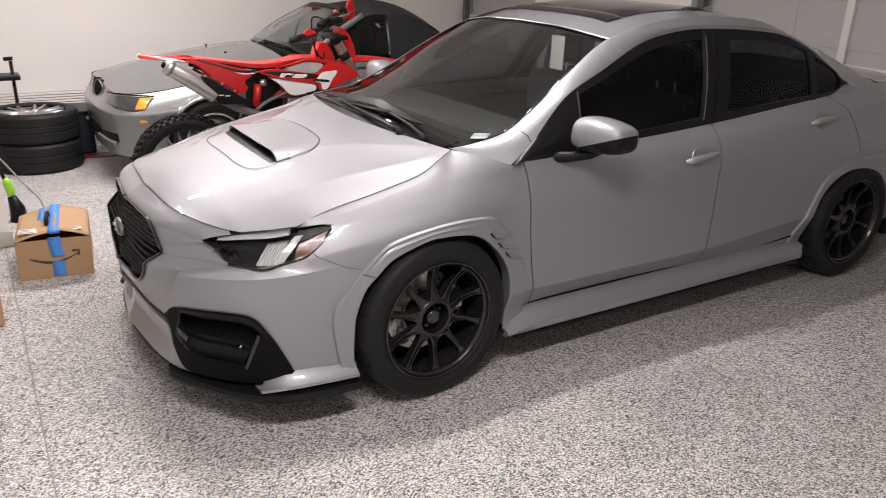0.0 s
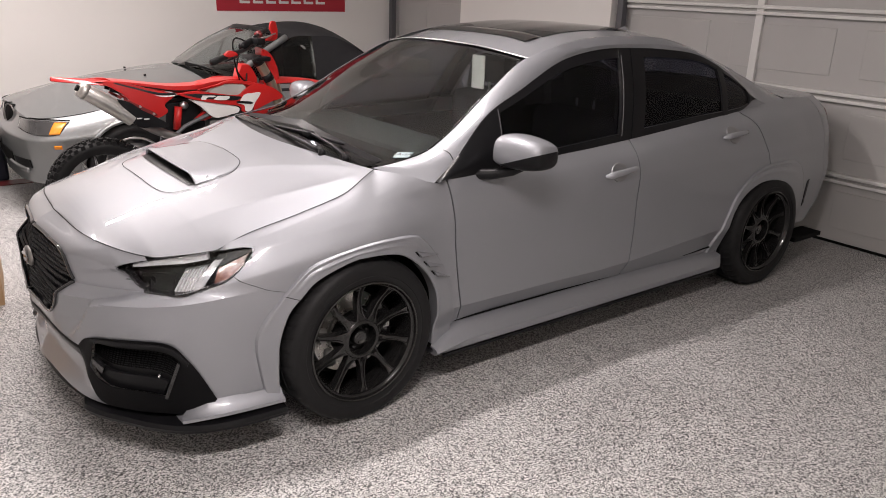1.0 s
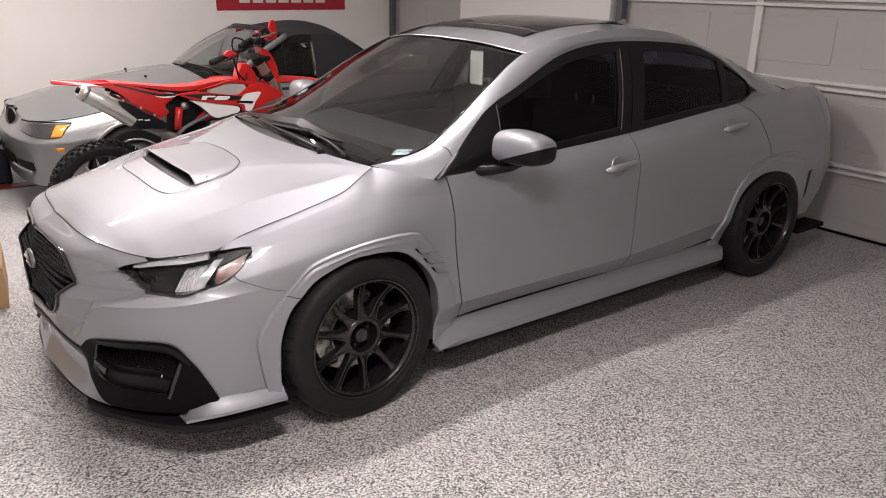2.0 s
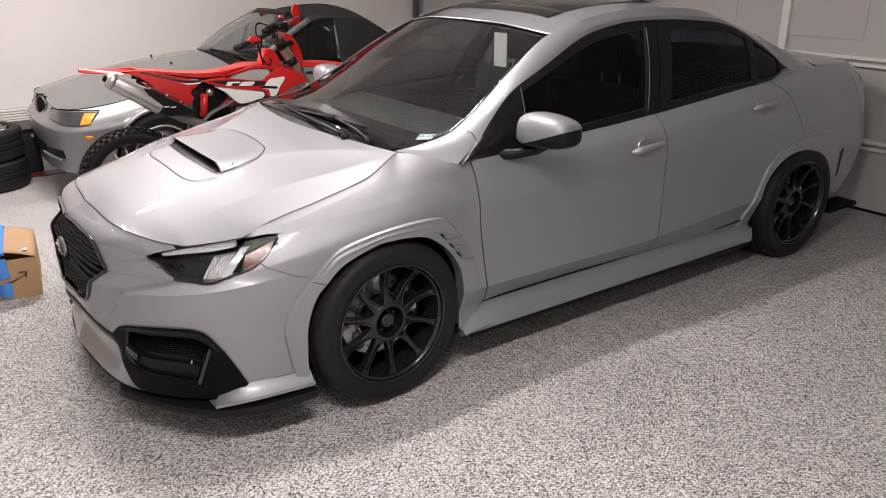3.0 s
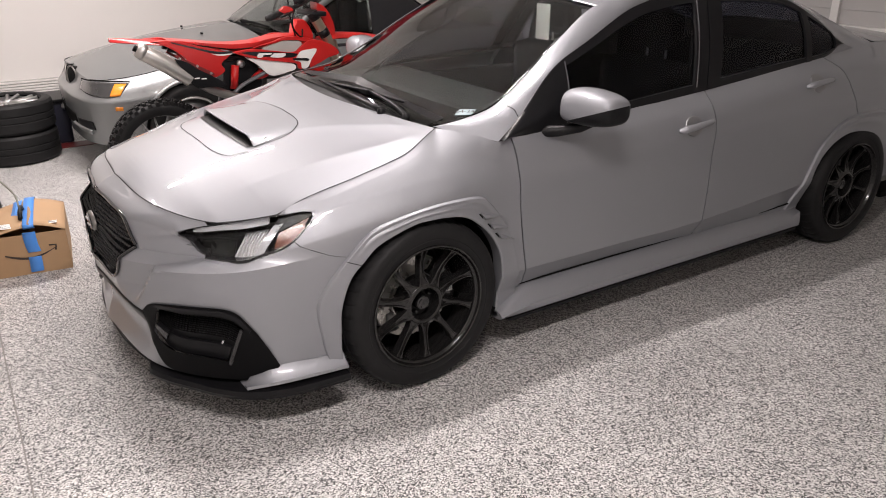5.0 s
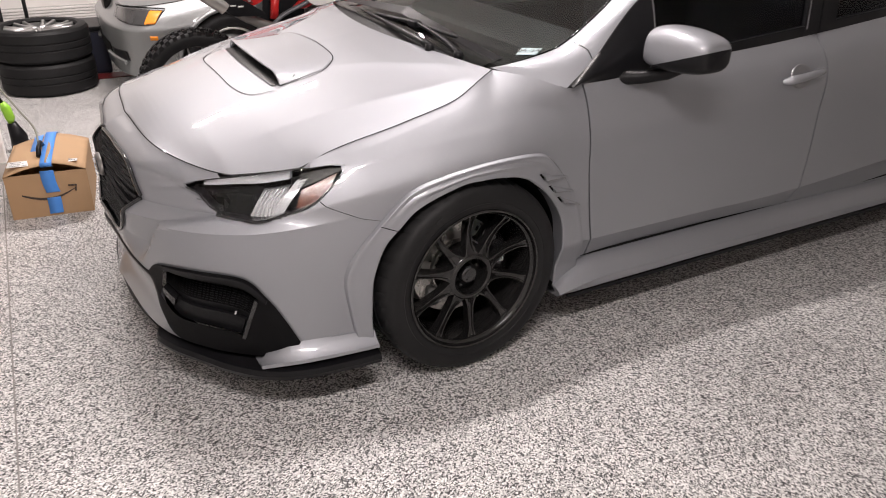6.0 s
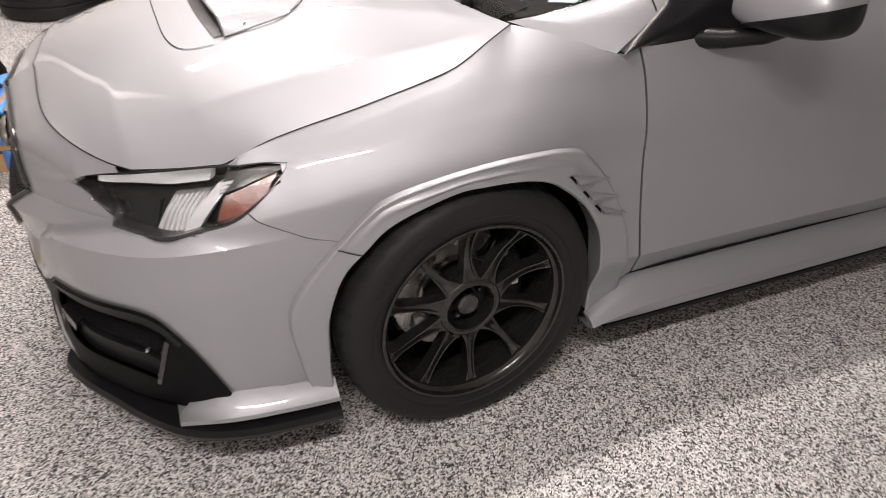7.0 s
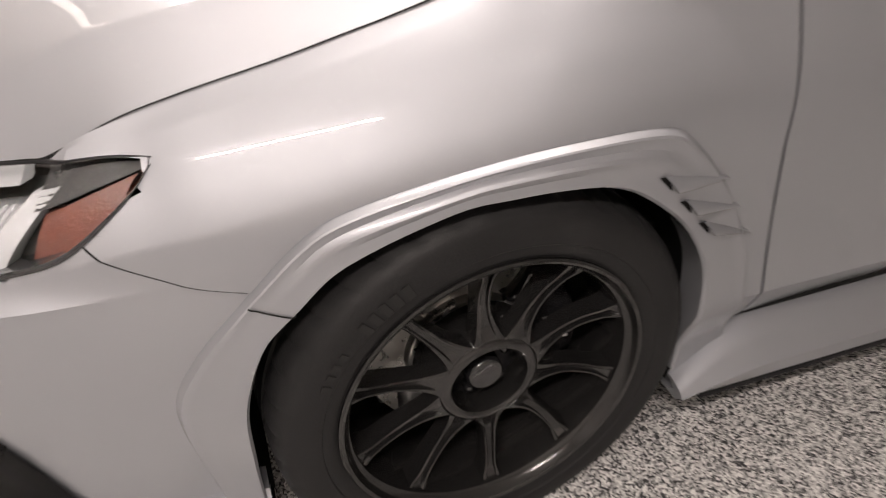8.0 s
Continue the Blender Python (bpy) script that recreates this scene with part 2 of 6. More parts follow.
def glowing(lamp, l, wide, watts, m):
    li = bpy.data.lights.new("lamp_glow", "AREA")
    li.shape, li.size, li.size_y, li.energy, li.color = "RECTANGLE", l, wide, watts, (1.0, 0.92, 0.93)
    lo = new("lamp_glow", li)
    lo.parent = lamp
    lo.matrix_basis = m


for x, y, watts in TUBES:
    lamp = thing("tube_lamp", "white ceiling tube light, switched on", "ceiling lamp", pose(x, y, CEILING))
    boxpart("housing", (-0.6, -0.05, -0.045), (0.6, 0.05, -0.002), WHITE, lamp)
    part("tube", tube_bm([(-0.58, 0, -0.065), (0.58, 0, -0.065)], 0.019, 12), TUBE, lamp)
    glowing(lamp, 1.2, 0.08, watts, pose(0, 0, -0.09))

# ---- east wall: two sectional garage doors and the pier between them ----
structure("wall_pier", (X1 - 0.14, 1.36, 0), (X1 + 0.12, 3.40, CEILING), WALL, "white painted pier between the garage doors", 0.006)
structure("wall_lintel", (X1 + 0.12, Y0, 2.35), (X1 + 0.3, Y1, CEILING), WALL, "white painted wall over the garage doors")


def garage_door(y0, y1, label, struts):
    d = thing("garage_door", label, "garage door", pose(X1, 0, 0), kind="structure")
    h = 0.53
    for i in range(5):
        z = 0.0 if i == 0 else 0.475 + (i - 1) * h
        top = 0.475 if i == 0 else z + h
        bm = box(bmesh.new(), (0.0, y0, z + 0.006), (0.045, y1, top - 0.006))
        n = max(2, round((y1 - y0) / 0.95))
        w = (y1 - y0) / n
        for k in range(n):
            a, b = y0 + k * w + 0.10, y0 + (k + 1) * w - 0.10
            box(bm, (-0.006, a, z + 0.11), (0.01, b, top - 0.11), 0.005)
        part("section", bm, DOORSKIN, d, smooth=False)
        if i:
            boxpart("rib", (-0.045, y0, z - 0.05), (-0.001, y1, z - 0.028), RIBWHITE, d)
            boxpart("rib_flange", (-0.05, y0, z - 0.008), (-0.001, y1, z + 0.016), RIBWHITE, d)
            boxpart("rib_web", (-0.012, y0, z - 0.028), (-0.001, y1, z - 0.008), DOORSKIN, d, 0.002)
    for y in struts:
        boxpart("strut", (-0.03, y - 0.028, 0.5), (-0.004, y + 0.028, 2.3), RIBWHITE, d, 0.003)
    boxpart("bottom_seal", (-0.005, y0, 0.0), (0.05, y1, 0.02), LINER, d)
    return d


garage_door(Y0 + 0.1, 1.36, "closed grey sectional garage door with white steel ribs", (0.07, -1.4, -3.0))
garage_door(3.42, 4.76, "closed grey sectional garage door beside the pier", ())
for y in (1.30, 4.80):
    tr = boxpart("door_track", (X1 - 0.10, y - 0.03, 0.05), (X1 - 0.04, y + 0.03, 2.4), DARKSTEEL)
    tagged(tr, "dark galvanised steel door track on the wall", "door track", kind="structure")

# ---- the silver sedan: rails run from the nose round the left side to the tail, as (x, half width, z) ----
CAR = thing("sedan_car", "silver four-door sports sedan with black wheels, parked on the floor", "car")
RAIL_BELT = [(-0.85, 0, 0.748), (-0.81, 0.40, 0.735), (-0.663, 0.648, 0.712), (-0.48, 0.742, 0.738), (0.163, 0.69, 0.931), (0.43, 0.80, 0.883),
             (1.0, 0.79, 0.918), (1.53, 0.778, 0.945), (2.46, 0.745, 1.010), (3.0, 0.70, 1.045), (3.48, 0.60, 1.03), (3.60, 0, 1.05)]
RAIL_SHOULDER = [(-0.925, 0, 0.70), (-0.865, 0.43, 0.69), (-0.68, 0.675, 0.665), (-0.495, 0.79, 0.70), (0.10, 0.81, 0.83), (0.437, 0.827, 0.82),
                 (1.0, 0.838, 0.845), (1.53, 0.842, 0.875), (2.52, 0.835, 0.945), (3.0, 0.80, 0.965), (3.52, 0.66, 0.96), (3.68, 0, 0.98)]
RAIL_UPPER = [(-0.955, 0, 0.60), (-0.882, 0.43, 0.596), (-0.665, 0.73, 0.604), (-0.455, 0.834, 0.648), (0.06, 0.885, 0.73), (0.436, 0.860, 0.72),
              (1.0, 0.868, 0.748), (1.53, 0.872, 0.79), (2.58, 0.885, 0.82), (3.05, 0.85, 0.82), (3.55, 0.70, 0.83), (3.72, 0, 0.83)]
RAIL_LEDGE = [(-0.962, 0, 0.55), (-0.922, 0.45, 0.556), (-0.695, 0.772, 0.586), (-0.375, 0.859, 0.609), (0.04, 0.89, 0.64), (0.440, 0.864, 0.62),
              (1.0, 0.866, 0.64), (1.53, 0.87, 0.66), (2.61, 0.895, 0.75), (3.06, 0.862, 0.72), (3.57, 0.71, 0.70), (3.74, 0, 0.70)]
RAIL_MIDDLE = [(-0.975, 0, 0.45), (-0.91, 0.45, 0.45), (-0.695, 0.79, 0.47), (-0.235, 0.882, 0.540), (0.03, 0.89, 0.53), (0.463, 0.857, 0.48),
               (1.0, 0.860, 0.48), (1.54, 0.864, 0.49), (2.64, 0.90, 0.66), (3.08, 0.87, 0.60), (3.58, 0.72, 0.58), (3.72, 0, 0.58)]
RAIL_LOWER = [(-0.965, 0, 0.28), (-0.89, 0.50, 0.28), (-0.635, 0.808, 0.29), (-0.34, 0.868, 0.33), (0.03, 0.88, 0.36), (0.488, 0.853, 0.345),
              (1.0, 0.857, 0.345), (1.54, 0.858, 0.345), (2.60, 0.88, 0.42), (3.08, 0.86, 0.40), (3.55, 0.70, 0.38), (3.68, 0, 0.38)]
RAIL_BOTTOM = [(-0.97, 0, 0.17), (-0.885, 0.50, 0.17), (-0.62, 0.81, 0.185), (-0.36, 0.86, 0.22), (0.03, 0.87, 0.25), (0.506, 0.80, 0.245),
               (1.0, 0.79, 0.245), (1.54, 0.80, 0.245), (2.40, 0.82, 0.25), (3.05, 0.84, 0.28), (3.46, 0.68, 0.26), (3.58, 0, 0.26)]
STEP = 24
NU = 11 * STEP + 1
rail_of = {k: curve(r, NU) for k, r in (("belt", RAIL_BELT), ("shoulder", RAIL_SHOULDER), ("upper", RAIL_UPPER), ("ledge", RAIL_LEDGE),
                                        ("middle", RAIL_MIDDLE), ("lower", RAIL_LOWER), ("bottom", RAIL_BOTTOM))}

BONNET_SIDE = [(-0.663, 0.648, 0.712), (-0.57, 0.698, 0.722), (-0.484, 0.742, 0.738), (-0.452, 0.750, 0.758), (-0.335, 0.752, 0.791), (-0.24, 0.752, 0.810), (-0.11, 0.750, 0.840), (0.0, 0.742, 0.866), (0.09, 0.722, 0.906), (0.163, 0.69, 0.931)]
_side = even(BONNET_SIDE, 4 * STEP + 1)
_cut = int(np.argmin(np.abs(_side[:, 0] + 0.484)))
rail_of["belt"][2 * STEP:3 * STEP + 1] = even(_side[:_cut + 1:2], STEP + 1)
rail_of["belt"][3 * STEP:4 * STEP + 1] = even(_side[_cut::2], STEP + 1)
rail_of["belt"][4 * STEP:5 * STEP + 1] = even([(0.163, 0.69, 0.931), (0.229, 0.743, 0.920), (0.296, 0.783, 0.902), (0.362, 0.811, 0.879), (0.43, 0.80, 0.883)], STEP + 1)


def along(pts, ts):
    """Points of a smooth curve at the given numbers of its controls."""
    p = np.array(pts, float)
    q = np.vstack([2 * p[0] - p[1], p, 2 * p[-1] - p[-2]])
    out = []
    for t in ts:
        i = min(int(t), len(p) - 2)
        f = t - i
        k, m, n, o = q[i:i + 4]
        out.append(0.5 * (2 * m + (n - k) * f + (2 * k - 5 * m + 4 * n - o) * f * f + (3 * m - k - 3 * n + o) * f ** 3))
    return np.array(out)


def section(i):
    """One cross line from the belt to the sill, creased at the upper line, the ledge and the lower line."""
    b, sh, up, le, mi, lo, bo = [rail_of[k][i] for k in ("belt", "shoulder", "upper", "ledge", "middle", "lower", "bottom")]
    hard = np.vstack([curve([b, sh, up], 33)[:-1], curve([up, up * 0.5 + le * 0.5, le], 13)[:-1], curve([le, mi, lo], 33)[:-1], curve([lo, bo], 7)])
    flow = np.vstack([along([b, sh, up, le, mi, lo], np.concatenate([np.arange(33) / 16, 2 + np.arange(1, 12) / 12, 3 + np.arange(32) / 16])), curve([lo, bo], 7)])
    w = min(1.0, max(0.0, (i / STEP - 2.6) / 1.0))
    g = hard * (1 - w) + flow * w
    soft = max(0.0, 1 - abs(i / STEP - 4.4) / 0.6)
    g[:17] += np.sin(np.pi * np.arange(17) / 16)[:, None] * np.array((0, 0.003, 0.002)) * soft
    return g


SKIN = np.stack([section(i) for i in range(NU)])
SKIN[:, :, 1] *= -1


def fascia(p):
    """How far the bumper lies back between the grille and the cheek: it slants in from the grille, and steps out at the cheek's edge and the ledge under the lamp."""
    w, z = -p[1], p[2]
    inner = np.interp(z, [0.44, 0.455, 0.605, 0.69], [0.285, 0.29, 0.43, 0.35])
    cheek = np.interp(z, [0.40, 0.556, 0.60, 0.66], [0.392, 0.520, 0.650, 0.655])
    back = min(1.0, max(0.0, (w - inner) / (cheek - inner)))
    if w > cheek:
        line = [(0.392, 0.40), (0.520, 0.556), (0.650, 0.600), (0.655, 0.66)]
        out = []
        for (w0, z0), (w1, z1), wide in zip(line, line[1:], (0.032, 0.016, 0.016)):
            f = min(1.0, max(0.0, ((w - w0) * (w1 - w0) + (z - z0) * (z1 - z0)) / ((w1 - w0) ** 2 + (z1 - z0) ** 2)))
            out.append(math.hypot(w - w0 - f * (w1 - w0), z - z0 - f * (z1 - z0)) / wide)
        back = max(0.0, 1 - min(out))
    fold = np.interp(w, [0.30, 0.44, 0.50, 0.55, 0.62], [0.665, 0.712, 0.722, 0.700, 0.655])
    slant = min(1.0, max(0.0, (fold - z) / np.interp(w, [0.50, 0.60], [0.085, 0.040])))
    back = min(back, slant) * np.interp(z, [0.39, 0.45], [0, 1])
    spear = max(0.0, 1 - abs(z - 0.655 - 0.22 * (w - 0.5)) / 0.013) * np.interp(w, [0.44, 0.52, 0.57, 0.60], [0, 1, 1, 0])
    return 0.042 * back - 0.009 * spear


for i in range(3 * STEP):
    for j in range(SKIN.shape[1]):
        if SKIN[i, j, 0] < -0.6:
            SKIN[i, j, 0] += fascia(SKIN[i, j])
            # the lower lip slopes out to its edge
            SKIN[i, j, 0] += 0.034 * np.interp(SKIN[i, j, 2], [0.168, 0.20, 0.255, 0.31, 0.37], [0, 0.35, 1, 0.9, 0]) * np.interp(-SKIN[i, j, 1], [0.42, 0.50], [1, 0])


def crease(x, z):
    """The fold that runs back from the lamp over the front wing and dies out before the door."""
    d = z - np.interp(x, [-0.37, -0.05, 0.30], [0.738, 0.783, 0.815])
    return 0.013 * math.exp(-math.sqrt(d * d + 0.003 ** 2) / 0.06) * np.interp(x, [-0.40, -0.34, -0.10, 0.28], [0, 1, 1, 0])


for i in range(3 * STEP, 5 * STEP + 1):
    for j in range(1, SKIN.shape[1]):
        SKIN[i, j, 1] -= crease(SKIN[i, j, 0], SKIN[i, j, 2]) * min(1.0, j / 6)
ROWS_UP = SKIN.shape[1]
FRONT_ARCH, REAR_ARCH, ARCH = Vector((0.008, 0, 0.315)), Vector((2.668, 0, 0.295)), 0.364
HOLES = []


def hole(way, top, bottom, shrink=0.97):
    """Marks an opening in the skin between two curves of (x, half width, z), seen along way."""
    way = Vector(way).normalized()
    outline = [tuple(p) for p in even(top, 40)] + [tuple(p) for p in even(bottom, 40)[::-1]]
    a = way.cross(Vector((0, 0, 1))).normalized()
    pts = [(Vector((x, -w, z)).dot(a), z) for x, w, z in outline]
    c = (sum(p[0] for p in pts) / len(pts), sum(p[1] for p in pts) / len(pts))
    HOLES.append((a, way, [(c[0] + (p[0] - c[0]) * shrink, c[1] + (p[1] - c[1]) * shrink) for p in pts]))


def inside(poly, x, y):
    odd = False
    for (x0, y0), (x1, y1) in zip(poly, poly[1:] + poly[:1]):
        if (y0 > y) != (y1 > y) and x < x0 + (y - y0) * (x1 - x0) / (y1 - y0):
            odd = not odd
    return odd


def cut(c):
    """True for the parts of the skin that are open: the wheel arches and the holes."""
    for a in (FRONT_ARCH, REAR_ARCH):
        dx, dz = c.x - a.x, c.z - a.z
        if dx * dx + dz * dz < (ARCH + 0.008) ** 2 or (abs(dx) < ARCH + 0.010 and dz < 0 and abs(c.y) > 0.5):
            return True
    if -0.69 < c.x < -0.484 and c.z > np.interp(c.x, [q[0] for q in LAMP_TOP], [q[2] for q in LAMP_TOP]) - 0.003:
        return True
    if c.x < -0.3:
        q = Vector((c.x, -abs(c.y), c.z))
        return any(inside(poly, q.dot(a), q.z) for a, _, poly in HOLES)
    return False


def skin_tree(g):
    vs = [Vector(p) for row in g for p in row]
    n, m = g.shape[:2]
    fs = [(i * m + j, (i + 1) * m + j, (i + 1) * m + j + 1, i * m + j + 1) for i in range(n - 1) for j in range(m - 1)]
    return BVHTree.FromPolygons(vs, fs)


TREE = skin_tree(SKIN)


def onto(p, way, off=0.0, tree=None):
    """The point where the line through p along way meets the skin, off metres out of it."""
    way = Vector(way).normalized()
    hit, n, _, _ = (tree or TREE).ray_cast(Vector(p) - way * 0.8, way)
    if hit is None:
        hit, n, _, _ = (tree or TREE).find_nearest(Vector(p))
    if n.dot(way) > 0:
        n = -n
    return hit + n * off


def pane(g, thick=0.004, mirror=False):
    """Sheet glass of real thickness over a grid."""
    bm = grid_bm(g, mirror=mirror)
    bmesh.ops.remove_doubles(bm, verts=bm.verts, dist=0.0005)
    bmesh.ops.recalc_face_normals(bm, faces=bm.faces)
    bmesh.ops.solidify(bm, geom=bm.faces[:], thickness=thick)
    return bm


def both_sides(name, make, mat, parent=None, label="", angle=40):
    """Builds a piece and its mirror image as two parts."""
    made = []
    for sgn in (1, -1):
        bm = make()
        if sgn < 0:
            bmesh.ops.scale(bm, vec=(1, -1, 1), verts=bm.verts)
        made.append(sharp(part(name, bm, mat, parent or CAR, label), angle))
    return made


def rimmed(g, way, depth):
    """A grid with its edge turned in by depth along way."""
    g = np.asarray(g)
    d = np.array(Vector(way).normalized()) * depth
    top = np.concatenate([(g[:1] + d), g, (g[-1:] + d)], 0)
    return np.concatenate([np.concatenate([top[:1, :1] , top[1:-1, :1] + d, top[-1:, :1]], 0), top, np.concatenate([top[:1, -1:], top[1:-1, -1:] + d, top[-1:, -1:]], 0)], 1)


def patch(top, bottom, way, off, nu=40, nv=14, depth=0.02, tree=None):
    """A piece laid on the skin between two curves of (x, half width, z), off metres out of it."""
    a, b = even([(x, -w, z) for x, w, z in top], nu), even([(x, -w, z) for x, w, z in bottom], nu)
    s = np.linspace(0, 1, nv)[None, :, None]
    g = a[:, None] * (1 - s) + b[:, None] * s
    g = np.array([[onto(p, way, off, tree) for p in row] for row in g])
    return rimmed(g, way, depth) if depth else g


def ribbon(pts, width, way, off=0.0012, n=60, tree=None):
    """A narrow dark joint laid along points (x, half width, z) on the skin."""
    c = even([(x, -w, z) for x, w, z in pts], n)
    c = np.array([onto(p, way, off, tree) for p in c])
    t = np.gradient(c, axis=0)
    w = np.array(Vector(way).normalized())
    s = np.cross(t, w)
    s /= np.maximum(np.linalg.norm(s, axis=1, keepdims=True), 1e-9)
    return np.stack([c - s * width / 2, c + s * width / 2], 1)


CORNER = (0.64, 0.77, -0.05)
LAMP_TOP = [(-0.777, 0.57, 0.678), (-0.747, 0.598, 0.690), (-0.664, 0.650, 0.708), (-0.568, 0.700, 0.722), (-0.481, 0.742, 0.735), (-0.424, 0.765, 0.742), (-0.368, 0.785, 0.742)]
LAMP_BOTTOM = [(-0.772, 0.58, 0.672), (-0.748, 0.625, 0.655), (-0.745, 0.655, 0.615), (-0.690, 0.713, 0.607), (-0.625, 0.772, 0.608), (-0.562, 0.80, 0.630), (-0.486, 0.818, 0.652), (-0.41, 0.806, 0.70), (-0.372, 0.792, 0.735)]
BEZEL_TOP = [(-0.905, 0.475, 0.385), (-0.880, 0.532, 0.428), (-0.789, 0.682, 0.463), (-0.690, 0.786, 0.462), (-0.635, 0.815, 0.395), (-0.595, 0.832, 0.318), (-0.560, 0.843, 0.240)]
BEZEL_BOTTOM = [(-0.900, 0.48, 0.37), (-0.885, 0.50, 0.26), (-0.865, 0.545, 0.185), (-0.80, 0.64, 0.178), (-0.72, 0.74, 0.182), (-0.645, 0.812, 0.19), (-0.565, 0.841, 0.232)]
GRILLE_TOP = [(-0.90, 0.425, 0.608), (-0.905, 0.34, 0.682), (-0.93, 0.17, 0.697), (-0.935, 0.0, 0.70)]
GRILLE_BOTTOM = [(-0.90, 0.425, 0.600), (-0.945, 0.285, 0.455), (-0.96, 0.15, 0.448), (-0.97, 0.0, 0.446)]
hole(CORNER, LAMP_TOP, LAMP_BOTTOM, 0.985)
hole(CORNER, BEZEL_TOP, BEZEL_BOTTOM, 0.86)
hole((1, 0, 0), GRILLE_TOP + [(-0.935, -0.06, 0.70)], GRILLE_BOTTOM + [(-0.97, -0.06, 0.446)], 0.985)


def snap(tol=0.0085):
    """Draws the skin's grid points near an opening's edge onto that edge."""
    for i in range(3 * STEP + 14):
        for j in range(ROWS_UP):
            p = Vector(SKIN[i, j])
            for a, way, poly in HOLES:
                x, z = p.dot(a), p.z
                best = None
                for (x0, z0), (x1, z1) in zip(poly, poly[1:] + poly[:1]):
                    ex, ez = x1 - x0, z1 - z0
                    f = min(1.0, max(0.0, ((x - x0) * ex + (z - z0) * ez) / max(ex * ex + ez * ez, 1e-9)))
                    dx, dz = x0 + ex * f - x, z0 + ez * f - z
                    d = math.hypot(dx, dz)
                    if best is None or d < best[0]:
                        best = (d, dx, dz)
                if best[0] < tol and not (i == 0 and abs(best[1]) > 1e-4):
                    q = onto(p + a * best[1] + Vector((0, 0, best[2])), way)
                    if (q - p).length < 0.03:
                        SKIN[i, j] = q
                    break


snap()


def panel(name, u0, u1, gap=0.0030):
    """A body panel cut out of the skin with turned-in upright edges; one mesh a side."""
    g = SKIN[u0:u1 + 1].copy()
    g[0] += (g[1] - g[0]) / np.maximum(np.linalg.norm(g[1] - g[0], axis=1, keepdims=True), 1e-6) * gap
    g[-1] += (g[-2] - g[-1]) / np.maximum(np.linalg.norm(g[-2] - g[-1], axis=1, keepdims=True), 1e-6) * gap
    turn = np.array((0, 0.03, 0))
    g = np.concatenate([(g[0] + turn)[None], g, (g[-1] + turn)[None]])
    return both_sides(name, lambda: grid_bm(g, skip=cut), PAINT, angle=18)


def across(name, u0, u1):
    bm = grid_bm(SKIN[u0:u1 + 1], skip=cut, mirror=True)
    bmesh.ops.remove_doubles(bm, verts=bm.verts, dist=0.0005)
    return sharp(part(name, bm, PAINT, CAR), 20)


across("front_bumper", 0, 3 * STEP)
panel("fender", 3 * STEP, 5 * STEP)
panel("front_door", 5 * STEP, 7 * STEP)
panel("rear_door", 7 * STEP, 8 * STEP)
panel("quarter_panel", 8 * STEP, 9 * STEP + 12)
across("rear_bumper", 9 * STEP + 12, 11 * STEP)

# bonnet with its scoop
edge = rail_of["belt"]
NA = 2 * STEP + 1
hood_front, hood_side = edge[:2 * STEP + 1], edge[2 * STEP:4 * STEP + 1]
hood_mid = even([(-0.85, 0, 0.748), (-0.72, 0, 0.795), (-0.40, 0, 0.872), (0.10, 0, 0.955)], NA)
COWL = [(0.10, 0, 0.955), (0.115, 0.35, 0.951), (0.163, 0.69, 0.931)]
outline = even([tuple(p) for p in edge[:4 * STEP + 1:3]], 150)
calm = np.array([np.average(outline[:, 2], weights=np.exp(-((outline[:, 0] - x) / 0.16) ** 2) * np.gradient(outline[:, 0])) for x in outline[:, 0]])
blend = np.clip((outline[:, 0] + 0.84) / 0.12, 0, 1) * np.clip((0.16 - outline[:, 0]) / 0.15, 0, 1)
calm = outline[:, 2] * (1 - blend) + calm * blend


def bonnet_folds(x, w):
    """Height of the raised middle behind the scoop and of the crisp fold along the wing."""
    d = w - (0.485 + 1.095 * x + 1.116 * x * x)
    middle = 0.011 * np.interp(x, [-0.36, -0.08, 0.06, 0.14], [0, 1, 1, 0]) * math.exp(-(math.sqrt(d * d + 0.005 ** 2) / (0.07 if d > 0 else 0.25)))
    e = w - (0.652 + 0.238 * x + 0.093 * x * x)
    side = 0.008 * np.interp(x, [-0.62, -0.20, 0.02, 0.10], [0, 1, 1, 0]) * math.exp(-math.sqrt(e * e + 0.004 ** 2) / 0.045)
    return middle + side


HOOD = []
for (xe, we, ze), zc in zip(outline, calm):
    xm = -0.85 + (xe + 0.85) * (0.895 / 1.013)
    zm = np.interp(xm, hood_mid[:, 0], hood_mid[:, 2])
    row = []
    for s in np.linspace(0, 1, 91):
        xs, ws = xm + (xe - xm) * s * s, we * s
        ridge = bonnet_folds(xs, ws) * min(1.0, (1 - s) / 0.05)
        row.append((xm + (xe - xm) * s * s, we * s, zm + (zc - zm) * (0.9 * s * s + 0.1 * s ** 4) + (ze - zc) * s ** 9 + ridge))
    HOOD.append(row)
HOOD = np.array(HOOD)
HOOD[:, :, 1] *= -1
HOODTREE = skin_tree(HOOD)
hb = grid_bm(HOOD, mirror=True)
bmesh.ops.remove_doubles(hb, verts=hb.verts, dist=0.0005)
part("bonnet", hb, PAINT, CAR)
DOWN = (0, 0, -1)


def hood_z(x, y):
    return onto((x, -abs(y), 0.9), DOWN, 0, HOODTREE).z


